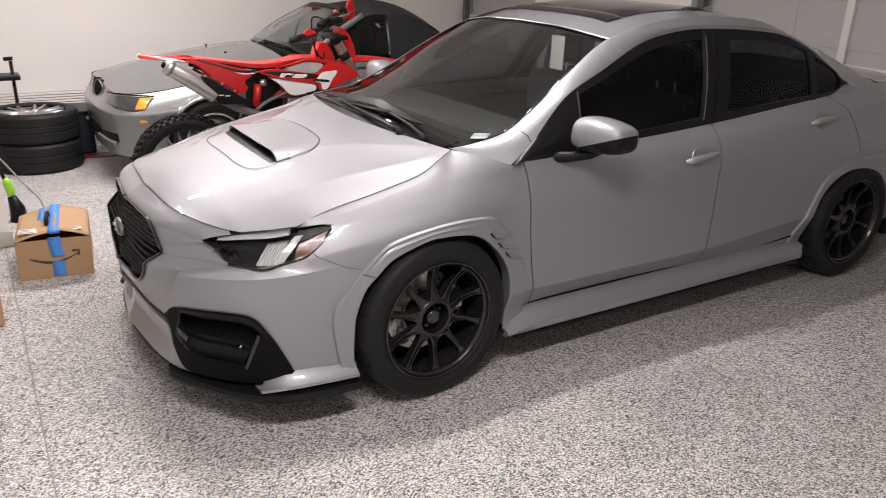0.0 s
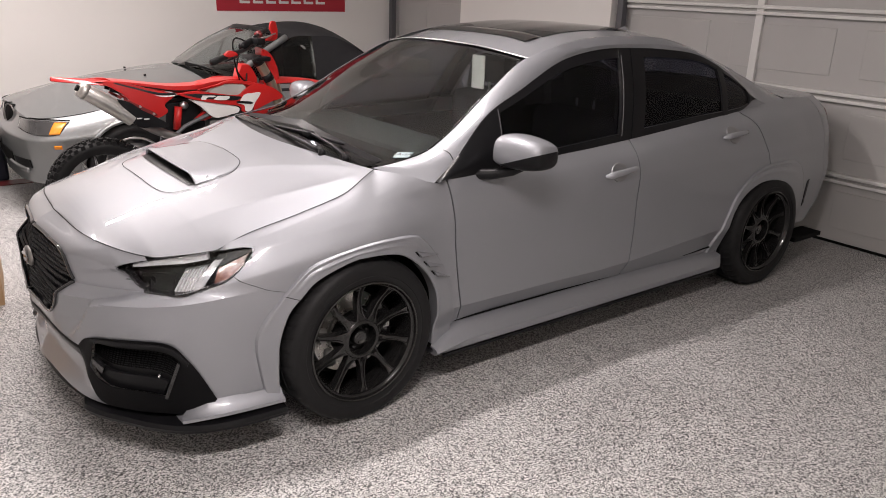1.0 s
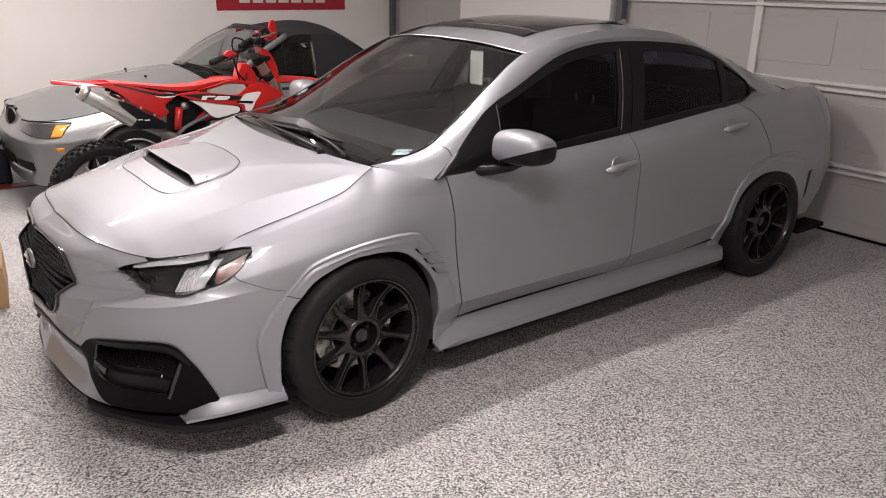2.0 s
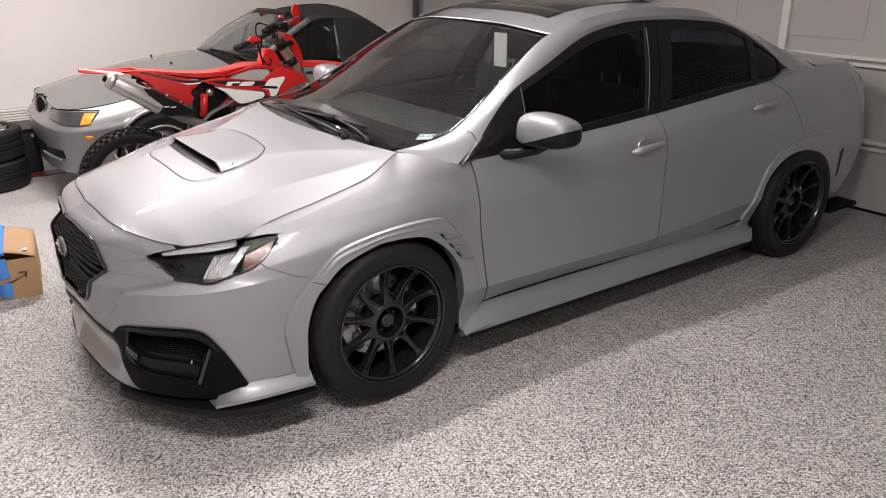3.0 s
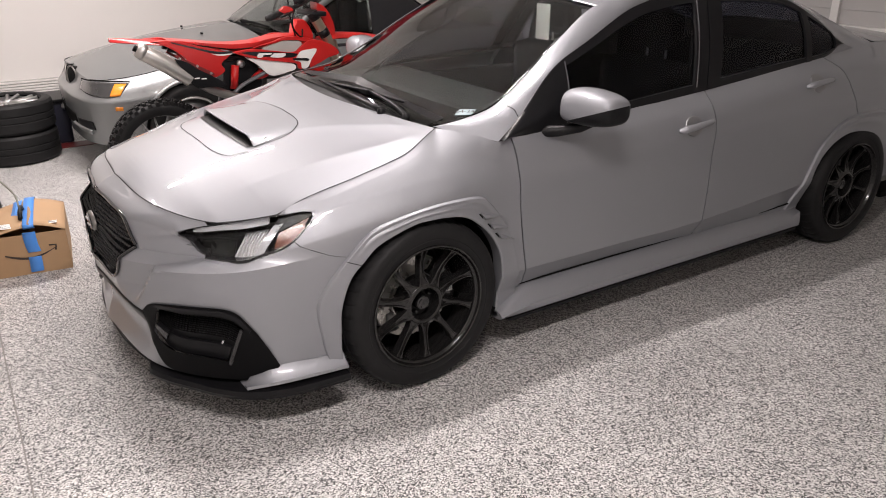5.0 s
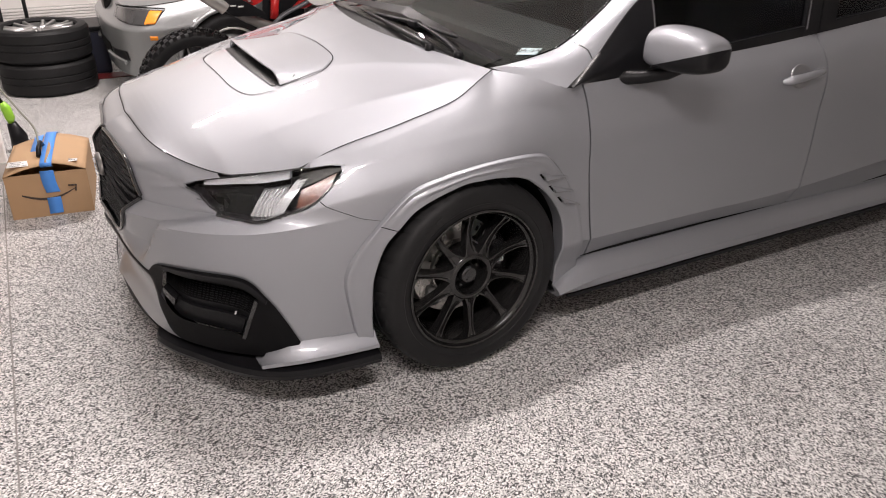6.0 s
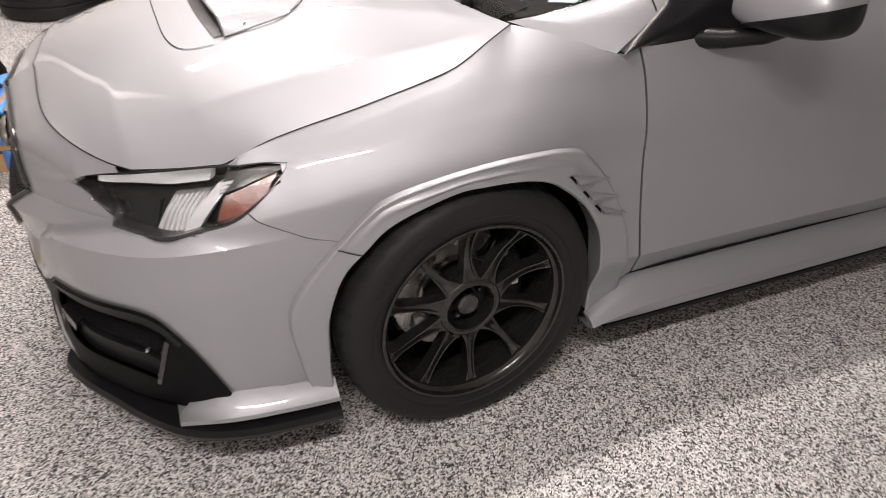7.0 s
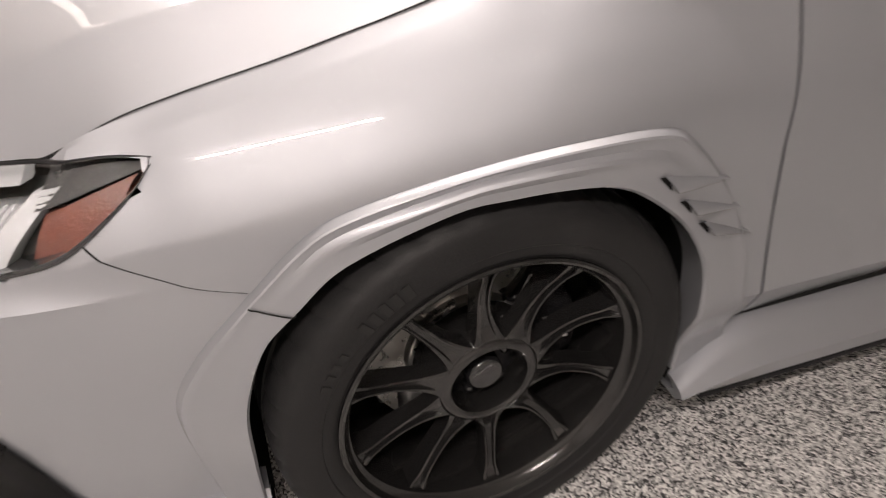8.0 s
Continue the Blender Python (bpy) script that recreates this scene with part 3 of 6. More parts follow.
nx, ny = 26, 41
top = []
for i in range(nx):
    f = i / (nx - 1)
    w = 0.312 - 0.012 * f
    row = []
    for j in range(ny):
        q = -1 + 2 * j / (ny - 1)
        y = w * q
        rise = 0.034 * (1 - f) ** 1.3 * min(1.0, (1 - abs(q)) / 0.16) ** 0.55
        xx = -0.425 + (0.25 - 0.075 * abs(q) ** 5) * f + 0.02 * q * q * (1 - f)
        row.append((xx, y, hood_z(xx, y) + 0.002 + rise))
    top.append(row)
top = np.array(top)
lip = top[0].copy()
lip[:, 0] += 0.010
lip[:, 2] -= 0.011
tuck = lip.copy()
tuck[:, 0] += 0.06
part("bonnet_scoop", grid_bm(np.concatenate([tuck[None], lip[None], top])), PAINT, CAR)
mouth = []
for j in range(ny):
    q = -1 + 2 * j / (ny - 1)
    y, x0 = 0.30 * q, -0.445 + 0.02 * q * q
    mouth.append([(x0, y, hood_z(x0, y) + 0.0025), (x0 + 0.05, y, hood_z(x0 + 0.05, y) + 0.003), (x0 + 0.08, y, hood_z(x0, y) + 0.03)])
part("scoop_mouth", grid_bm(np.array(mouth)), BLACKPLASTIC, CAR)
for name, pts in (("scoop_joint", [(-0.40, 0.315, 0.84), (-0.33, 0.320, 0.86), (-0.262, 0.312, 0.88), (-0.215, 0.275, 0.89), (-0.180, 0.20, 0.90), (-0.165, 0.0, 0.92)]),):
    part(name, grid_bm(ribbon(pts, 0.0035, DOWN, 0.0015, 60, HOODTREE), mirror=True), LINER, CAR)
part("scoop_joint", grid_bm(ribbon([(-0.43, 0.335, 0.83), (-0.50, 0.30, 0.82), (-0.53, 0.2, 0.82), (-0.535, 0.0, 0.82)], 0.003, DOWN, 0.0015, 50, HOODTREE), mirror=True), LINER, CAR)
# shut lines round the bonnet, and from the lamp to the arch
part("bonnet_joint", grid_bm(ribbon([tuple(p) for p in hood_front[::6]], 0.0028, (0.6, 0, -0.8), 0.0015, 70, HOODTREE), mirror=True), LINER, CAR)
for sgn in (1, -1):
    g = ribbon([tuple(p) for p in hood_side[::6]], 0.0026, (0, 0.5, -0.87), 0.0015, 90, HOODTREE)
    g[:, :, 1] *= sgn
    part("bonnet_joint", grid_bm(g), LINER, CAR)

# greenhouse
EDGE = [(0.163, 0.69, 0.931), (0.255, 0.70, 0.942), (0.385, 0.70, 0.964), (0.465, 0.695, 0.995), (0.60, 0.665, 1.065), (0.80, 0.62, 1.187), (1.051, 0.566, 1.311), (1.40, 0.548, 1.385), (1.80, 0.540, 1.395), (2.15, 0.545, 1.355), (2.62, 0.57, 1.205)]
DLO = [(0.362, 0.811, 0.879), (0.489, 0.774, 0.952), (0.703, 0.699, 1.101), (0.924, 0.655, 1.189), (1.204, 0.602, 1.296), (1.445, 0.581, 1.339),
       (1.670, 0.576, 1.347), (1.992, 0.583, 1.333), (2.261, 0.603, 1.294), (2.512, 0.664, 1.172), (2.639, 0.718, 1.063)]
NG = 81
edge_l, dlo_l = even(EDGE, NG), even(DLO, NG)
belt_l = edge[5 * STEP:8 * STEP + 1]
swell = np.clip(np.arange(NG) / 4, 0, 1)[:, None]
g = np.stack([edge_l + (-0.004, -0.012, 0.0035), edge_l + (0, 0, 0.004), edge_l * 0.66 + dlo_l * 0.34 + swell * (0, 0.010, 0.001), edge_l * 0.33 + dlo_l * 0.67 + swell * (0, 0.012, 0.002), dlo_l, dlo_l - (0, 0.03, 0)], 1)
g[:, :, 1] *= -1
both_sides("roof_rail", lambda: grid_bm(g), PAINT)
RAILTREE = skin_tree(g)
both_sides("pillar_joint", lambda: grid_bm(ribbon([(0.455, 0.70, 0.985), (0.475, 0.74, 0.965), (0.48, 0.772, 0.948)], 0.004, (0, 0.7, -0.7), 0.0015, 16, RAILTREE)), LINER)
belt_e = even(np.vstack([[(0.362, 0.811, 0.879)], belt_l[::12], [(2.639, 0.718, 1.063)]]), NG)
NS = 9


def glass_at(x, f, off=0.0):
    """A point of the side window plane: x, and f from the window line (0) to the belt (1)."""
    a = np.array([np.interp(x, dlo_l[:, 0], dlo_l[:, k]) for k in range(3)])
    b = np.array([np.interp(x, belt_e[:, 0], belt_e[:, k]) for k in range(3)])
    p = a * (1 - f) + b * f
    p[1] = -(p[1] + 0.02 * math.sin(math.pi * f) - 0.008 + off)
    return p


def window_piece(x0, x1, lean0=0.0, lean1=0.0, f0=0.0, f1=1.0, off=0.0, n=24):
    """A part of the side window band from x0 to x1; lean shifts an end forward at the belt."""
    return np.array([[glass_at(x0 + (x1 - x0) * i / n + (lean0 * (1 - i / n) + lean1 * i / n) * (f - 0.5), f, off) for f in np.linspace(f0, f1, NS)] for i in range(n + 1)])


both_sides("front_window", lambda: pane(window_piece(0.745, 1.54, -0.07, -0.16, 0.04, 0.965)), TINT)
both_sides("rear_window", lambda: pane(window_piece(1.70, 2.34, -0.16, -0.05, 0.06, 0.955)), TINT)
both_sides("quarter_window", lambda: pane(window_piece(2.375, 2.60, -0.05, 0, 0.14, 0.93)), TINT)
both_sides("mirror_triangle", lambda: grid_bm(rimmed(window_piece(0.372, 0.735, 0, -0.07, 0.0, 1.0, 0.012), (0, 1, 0), 0.02)), TRIM)
both_sides("door_pillar_trim", lambda: grid_bm(rimmed(window_piece(1.535, 1.618, -0.16, -0.16, 0.0, 1.0, 0.013), (0, 1, 0), 0.02)), TRIM)
both_sides("door_pillar_trim", lambda: grid_bm(rimmed(window_piece(1.625, 1.715, -0.16, -0.16, 0.0, 1.0, 0.013), (0, 1, 0), 0.02)), TRIM)
both_sides("window_divider", lambda: grid_bm(rimmed(window_piece(2.335, 2.38, -0.05, -0.05, 0.0, 1.0, 0.012), (0, 1, 0), 0.02)), TRIM)
both_sides("quarter_trim", lambda: grid_bm(rimmed(window_piece(2.57, 2.638, 0, 0, 0.0, 1.0, 0.012), (0, 1, 0), 0.02)), TRIM)
for lo, hi in ((0.0, 0.11), (0.925, 1.02)):
    both_sides("window_surround", lambda: grid_bm(rimmed(window_piece(0.372, 2.63, 0, 0, lo, hi, 0.010, 90), (0, 1, 0), 0.02)), TRIM)
both_sides("window_chrome", lambda: grid_bm(rimmed(window_piece(1.548, 1.552, -0.16, -0.16, 0.08, 0.95, 0.015, 2), (0, 1, 0), 0.01)), DARKSTEEL)
both_sides("window_chrome", lambda: grid_bm(rimmed(window_piece(0.733, 0.737, -0.07, -0.07, 0.04, 0.95, 0.014, 2), (0, 1, 0), 0.01)), DARKSTEEL)
fill_top = even([tuple(p) for p in belt_e if p[0] > 2.40], 12) + (0, -0.010, 0.002)
fill_low = even([tuple(p) for p in edge[8 * STEP - 3:8 * STEP + 13:3]], 12)
both_sides("belt_corner", lambda: grid_bm(np.stack([fill_top, fill_top * 0.5 + fill_low * 0.5 + (0, 0.003, 0), fill_low + (0, 0, -0.002)], 1) * np.array((1, -1, 1))), PAINT)
# windscreen, roof, rear glass
NW = 25
ws_base, ws_top = even(COWL, NW), even([(0.985, 0, 1.352), (1.0, 0.30, 1.343), (1.051, 0.566, 1.311)], NW)
ws_mid = even([(0.10, 0, 0.955), (0.55, 0, 1.175), (0.985, 0, 1.352)], NW)
ws_side = even(EDGE[:7], NW)
WS = coons(ws_base, ws_top, ws_mid, ws_side)
WSTREE = skin_tree(WS * np.array((1, -1, 1)))
part("windscreen", pane(WS, 0.005, True), SCREEN, CAR)
rf_side = even([(1.051, 0.566, 1.311), (1.40, 0.548, 1.385), (1.80, 0.540, 1.395), (2.15, 0.545, 1.355), (2.35, 0.555, 1.30)], NW)
rf_mid = even([(0.985, 0, 1.352), (1.40, 0, 1.425), (1.80, 0, 1.435), (2.45, 0, 1.36)], NW)
rf_rear = even([(2.45, 0, 1.36), (2.42, 0.30, 1.345), (2.35, 0.555, 1.30)], NW)
ROOF = coons(ws_top, rf_rear, rf_mid, rf_side)
ROOFTREE = skin_tree(ROOF * np.array((1, -1, 1)))
rb = grid_bm(ROOF, mirror=True)
bmesh.ops.remove_doubles(rb, verts=rb.verts, dist=0.0005)
part("roof", rb, PAINT, CAR)
# narrow bright alloy strip laid along the screen's top edge
strip = np.array([[(p[0] - 0.006, -p[1], p[2] - 0.001), (p[0] - 0.004, -p[1], p[2] + 0.003), (p[0] + 0.001, -p[1], p[2] + 0.003), (p[0] + 0.003, -p[1], p[2] + 0.001)] for p in ws_top])
part("screen_edge_strip", grid_bm(strip, mirror=True), ALLOY, CAR, "bright strip along the top of the screen")
rg_side = even([(2.35, 0.555, 1.30), (2.62, 0.57, 1.205), (3.02, 0.60, 1.06)], NW)
rg_mid = even([(2.45, 0, 1.36), (2.8, 0, 1.25), (3.10, 0, 1.10)], NW)
rg_rear = even([(3.10, 0, 1.10), (3.09, 0.3, 1.095), (3.02, 0.60, 1.06)], NW)
part("rear_glass", pane(coons(rf_rear, rg_rear, rg_mid, rg_side), 0.004, True), TINT, CAR)
cq_top = even([(2.62, 0.57, 1.205), (3.02, 0.60, 1.06)], 15)
cq_bot = even(np.vstack([[(2.639, 0.718, 1.063)], edge[8 * STEP + 10:9 * STEP + 1:4]]), 15)
sl = np.linspace(0, 1, 7)[None, :, None]
cq = (cq_top[:, None] * (1 - sl) + cq_bot[:, None] * sl) * np.array((1, -1, 1))
both_sides("rear_pillar", lambda: grid_bm(cq), PAINT)
tk_side = even(np.vstack([[(3.02, 0.60, 1.06)], edge[9 * STEP:10 * STEP + 1:6]]), NW)
tk_rear = edge[10 * STEP:][::-1]
part("boot_lid", grid_bm(coons(rg_rear, even(tk_rear, NW), even([(3.10, 0, 1.10), (3.60, 0, 1.05)], NW), tk_side), mirror=True), PAINT, CAR)


# flared arches: between the outer line and the arch edge, as (x, z)
def flare(outer, inner):
    a, b = even(outer, 90), even(inner, 90)
    rows = []
    for k, (p, q) in enumerate(zip(a, b)):
        row = []
        rib = math.exp(-((k / 89 - 0.50) / 0.17) ** 4)
        for f, proud in ((0.0, -0.004), (0.015, 0.003), (0.07, 0.0115), (0.11, 0.013), (0.20, 0.0128 - 0.003 * rib), (0.30, 0.0125 - 0.003 * rib), (0.38, 0.013 + 0.004 * rib), (0.46, 0.0135 + 0.006 * rib), (0.55, 0.014 + 0.004 * rib), (0.66, 0.0145), (0.82, 0.0155), (0.95, 0.0155), (1.0, 0.011)):
            x, z = p * (1 - f) + q * f
            s0 = onto((x, -0.9, max(z, 0.262)), (0, 1, 0))
            row.append((x, s0.y - proud, z))
        x, y, z = row[-1]
        row.append((x, y + 0.055, z))
        rows.append(row)
    return np.array(rows)


FLARE_F = ([(-0.393, 0.215), (-0.41, 0.30), (-0.423, 0.425), (-0.384, 0.503), (-0.318, 0.573), (-0.252, 0.638), (-0.19, 0.676), (-0.056, 0.705), (0.085, 0.719), (0.215, 0.713), (0.272, 0.686), (0.35, 0.594), (0.418, 0.47), (0.446, 0.375), (0.462, 0.30), (0.468, 0.225)],
           [(-0.338, 0.165), (-0.342, 0.24), (-0.341, 0.32), (-0.335, 0.41), (-0.303, 0.505), (-0.257, 0.556), (-0.195, 0.611), (-0.062, 0.660), (0.01, 0.665), (0.08, 0.662), (0.15, 0.648), (0.205, 0.618), (0.282, 0.548), (0.336, 0.46), (0.353, 0.37), (0.354, 0.27), (0.352, 0.19)])
FLARE_R = ([(2.235, 0.25), (2.250, 0.33), (2.300, 0.48), (2.345, 0.585), (2.43, 0.667), (2.521, 0.711), (2.684, 0.731), (2.908, 0.716), (3.00, 0.65), (3.06, 0.55), (3.10, 0.42), (3.10, 0.30)],
           [(2.322, 0.22), (2.325, 0.34), (2.338, 0.47), (2.385, 0.555), (2.47, 0.612), (2.59, 0.637), (2.73, 0.618), (2.88, 0.535), (2.98, 0.42), (3.01, 0.33), (3.01, 0.24)])
for fl in (FLARE_F, FLARE_R):
    g = flare(*fl)
    both_sides("arch_flare", lambda: grid_bm(g), PAINT, angle=30)
FTREE = skin_tree(flare(*FLARE_F))
both_sides("bumper_joint", lambda: grid_bm(ribbon([(-0.309, 0.9, 0.575), (-0.28, 0.9, 0.563), (-0.252, 0.9, 0.553)], 0.0025, (0, 1, 0), 0.0015, 20, FTREE)), LINER)


# three gills behind the front wheel
def gill_row(p, q, lift):
    y = onto((p, -1, q), (0, 1, 0), 0, FTREE).y
    return (p, y - lift, q)


def gill(k):
    """A louvre, open to the front and fading to the rear."""
    m0, tip = Vector((0.226 + 0.042 * k, 0.648 - 0.048 * k)), Vector((0.340 + 0.034 * k, 0.614 - 0.056 * k))
    down = Vector((0.026, -0.033))
    rows = []
    for f in np.linspace(0, 1, 10):
        row = []
        for h in np.linspace(0, 1, 9):
            p = m0.lerp(tip, f) + down * h * (1 - 0.92 * f)
            row.append(gill_row(p.x, p.y, 0.0015 + 0.017 * math.sin(math.pi * h) ** 0.8 * (1 - f) ** 0.8))
        rows.append(row)
    return grid_bm(rimmed(np.array(rows), (0, 1, 0), 0.010))


def gill_mouth(k):
    m0 = Vector((0.212 + 0.042 * k, 0.650 - 0.048 * k))
    rows = [[gill_row(m0.x + 0.006 + 0.024 * i / 5 + d * 0.013 * (1 - i / 5) ** 0.7, m0.y - 0.003 - 0.026 * i / 5, 0.0022) for d in (0, 0.5, 1)] for i in range(6)]
    return grid_bm(np.array(rows))


for k in range(3):
    both_sides("gill", lambda: gill(k), PAINT)
    both_sides("gill_mouth", lambda: gill_mouth(k), LINER)


# sill skirts
def skirt():
    rows = []
    for i in range(60):
        f = i / 59
        x = 0.350 + (2.31 - 0.350) * f
        k = max(0.0, 1 - f / 0.09) ** 1.3
        tail = max(0.0, (f - 0.93) / 0.07)
        rows.append([(x, -0.79 - 0.065 * k, 0.262 - 0.070 * k), (x, -0.826 - 0.045 * k, 0.252 - 0.065 * k + 0.004 * tail), (x, -0.850 - 0.030 * k, 0.228 - 0.045 * k + 0.02 * tail), (x, -0.872 - 0.012 * k, 0.202 - 0.025 * k + 0.04 * tail),
                     (x, -0.880 - 0.008 * k, 0.196 - 0.022 * k), (x, -0.880, 0.170), (x, -0.870, 0.160), (x, -0.70, 0.155)])
    return rimmed(np.array(rows), (0, 1, 0), 0.03)


both_sides("side_skirt", lambda: grid_bm(skirt()), PAINT, label="")
both_sides("sill_joint", lambda: tube_bm(even([(0.47, -0.806, 0.262), (1.0, -0.803, 0.262), (1.6, -0.806, 0.264), (2.05, -0.818, 0.272), (2.28, -0.84, 0.292)], 30), 0.0045, 6), LINER)
# black strip added below the skirt, standing in for the shade under the car
both_sides("skirt_shade_strip", lambda: box(bmesh.new(), (0.40, -0.872, 0.142), (2.30, -0.74, 0.156), 0.003), BLACKPLASTIC)


# lower bumper corner blade, splitter and lower intake
def corner_blade():
    a = even([(-0.655, -0.815, 0.196), (-0.56, -0.843, 0.238), (-0.45, -0.862, 0.236), (-0.335, -0.868, 0.228)], 30)
    b = even([(-0.680, -0.840, 0.188), (-0.565, -0.884, 0.200), (-0.45, -0.899, 0.200), (-0.335, -0.904, 0.196)], 30)
    rows = []
    for p, q in zip(a, b):
        m = p * 0.5 + q * 0.5 + np.array((0, 0.006, -0.004))
        rows.append([p + np.array((0, 0.02, 0.001)), p, m, q, q + np.array((0, 0.0, -0.012)), q + np.array((0, 0.06, -0.016))])
    return rimmed(np.array(rows), (0, 1, 0), 0.02)


both_sides("bumper_blade", lambda: grid_bm(corner_blade()), PAINT)
plan = even([(-0.968, 0.0), (-0.952, -0.25), (-0.893, -0.50), (-0.80, -0.655), (-0.676, -0.820), (-0.56, -0.878), (-0.42, -0.896), (-0.335, -0.90)], 60)


def splitter():
    rows = []
    for i, p in enumerate(plan):
        t = plan[min(i + 1, 59)] - plan[max(i - 1, 0)]
        n = np.array((t[1], -t[0])) / np.linalg.norm(t)
        if n[0] > 0:
            n = -n
        side = min(1.0, max(0.0, (-p[1] - 0.44) / 0.035))  # tucked under the lip in front, standing proud at the corners
        up = 0.010 - 0.006 * side + (0.0 if i < 36 else 0.012 * min(1.0, (i - 36) / 8))
        out = -0.012 + 0.028 * side
        thick = 0.014 + 0.020 * side
        rows.append([(p[0] - n[0] * 0.10, p[1] - n[1] * 0.10, 0.162 + up), (p[0] + n[0] * out, p[1] + n[1] * out, 0.154 + up), (p[0] + n[0] * (out + 0.006), p[1] + n[1] * (out + 0.006), 0.156 + up - thick / 2),
                     (p[0] + n[0] * out, p[1] + n[1] * out, 0.158 + up - thick), (p[0] - n[0] * 0.12, p[1] - n[1] * 0.12, 0.138)])
    return np.array(rows)


bm = grid_bm(splitter(), mirror=True)
bmesh.ops.remove_doubles(bm, verts=bm.verts, dist=0.0005)
sharp(part("front_splitter", bm, TRIM, CAR, "gloss black front splitter"), 40)
intake = patch([(-0.97, 0.0, 0.395), (-0.95, 0.25, 0.39), (-0.90, 0.48, 0.375)], [(-0.97, 0.0, 0.350), (-0.94, 0.25, 0.342), (-0.895, 0.49, 0.30)], (1, 0.25, 0), 0.003, 30, 6, 0.01)
part("lower_intake", grid_bm(intake, mirror=True), BLACKPLASTIC, CAR)


# fog lamp surrounds: frame, mesh, duct and lamp
def bezel():
    g = patch(BEZEL_TOP, BEZEL_BOTTOM, CORNER, 0.006, 44, 18, 0)
    n, m = g.shape[:2]
    bm = bmesh.new()
    vs = {}

    def v(i, j):
        if (i, j) not in vs:
            vs[i, j] = bm.verts.new(g[i, j])
        return vs[i, j]
    for i in range(n - 1):
        for j in range(m - 1):
            u, w = (i + 0.5) / (n - 1), (j + 0.5) / (m - 1)
            if 0.16 < u < 0.70 and 0.10 < w < 0.72:
                continue
            bm.faces.new((v(i, j), v(i + 1, j), v(i + 1, j + 1), v(i, j + 1)))
    bmesh.ops.solidify(bm, geom=bm.faces[:], thickness=0.012)
    return bm


both_sides("fog_surround", bezel, BLACKPLASTIC, label="matt black fog lamp surround")


def bezel_sub(u0, u1, w0, w1, off, n=18, m=10):
    a, b = even([(x, -w, z) for x, w, z in BEZEL_TOP], 101), even([(x, -w, z) for x, w, z in BEZEL_BOTTOM], 101)
    rows = []
    for i in range(n):
        k = int(round((u0 + (u1 - u0) * i / (n - 1)) * 100))
        rows.append([onto(a[k] * (1 - h) + b[k] * h, CORNER, off) for h in np.linspace(w0, w1, m)])
    return np.array(rows)


both_sides("fog_recess", lambda: grid_bm(bezel_sub(0.12, 0.74, 0.06, 0.78, -0.022)), BLACKPLASTIC)


def fog_mesh():
    g = bezel_sub(0.16, 0.70, 0.10, 0.42, -0.010, 25, 11)
    bm = bmesh.new()
    for i in range(24):
        for j in range(10):
            p = [Vector(g[i, j]), Vector(g[i + 1, j]), Vector(g[i + 1, j + 1]), Vector(g[i, j + 1])]
            c = sum(p, Vector()) / 4
            q = [v.lerp(c, 0.30) + Vector((0.004, 0.005, 0)) for v in p]
            vo, vi = [bm.verts.new(v) for v in p], [bm.verts.new(v) for v in q]
            for k in range(4):
                bm.faces.new((vo[k], vo[(k + 1) % 4], vi[(k + 1) % 4], vi[k]))
    return bm


both_sides("fog_mesh", fog_mesh, BLACKGLOSS)
both_sides("fog_duct", lambda: grid_bm(rimmed(bezel_sub(0.19, 0.66, 0.53, 0.74, -0.010), CORNER, 0.02)), BLACKPLASTIC)
both_sides("fog_lamp", lambda: grid_bm(rimmed(bezel_sub(0.598, 0.612, 0.47, 0.515, -0.010, 5, 4), CORNER, 0.02)), LAMPCHROME)
both_sides("fog_brow", lambda: grid_bm(rimmed(bezel_sub(0.14, 0.74, 0.03, 0.09, 0.009), CORNER, 0.03)), BLACKPLASTIC)
both_sides("fog_fin", lambda: grid_bm(rimmed(bezel_sub(0.682, 0.705, 0.14, 0.74, 0.010, 4, 12), CORNER, 0.03)), BLACKGLOSS)
both_sides("fog_fin", lambda: grid_bm(rimmed(bezel_sub(0.17, 0.28, 0.50, 0.60, 0.006, 8, 4), CORNER, 0.03)), BLACKGLOSS)


# headlamps
def lamp_sub(u0, u1, w0, w1, off, n=24, m=10, slant=0.0):
    a, b = even([(x, -w, z) for x, w, z in LAMP_TOP], 201), even([(x, -w, z) for x, w, z in LAMP_BOTTOM], 201)
    rows = []
    for i in range(n):
        row = []
        for h in np.linspace(w0, w1, m):
            k = min(199.99, max(0.0, (u0 + (u1 - u0) * i / (n - 1) + slant * (0.5 - h)) * 200))
            k0, kf = int(k), k - int(k)
            row.append(onto((a[k0] * (1 - kf) + a[k0 + 1] * kf) * (1 - h) + (b[k0] * (1 - kf) + b[k0 + 1] * kf) * h, CORNER, off))
        rows.append(row)
    return np.array(rows)


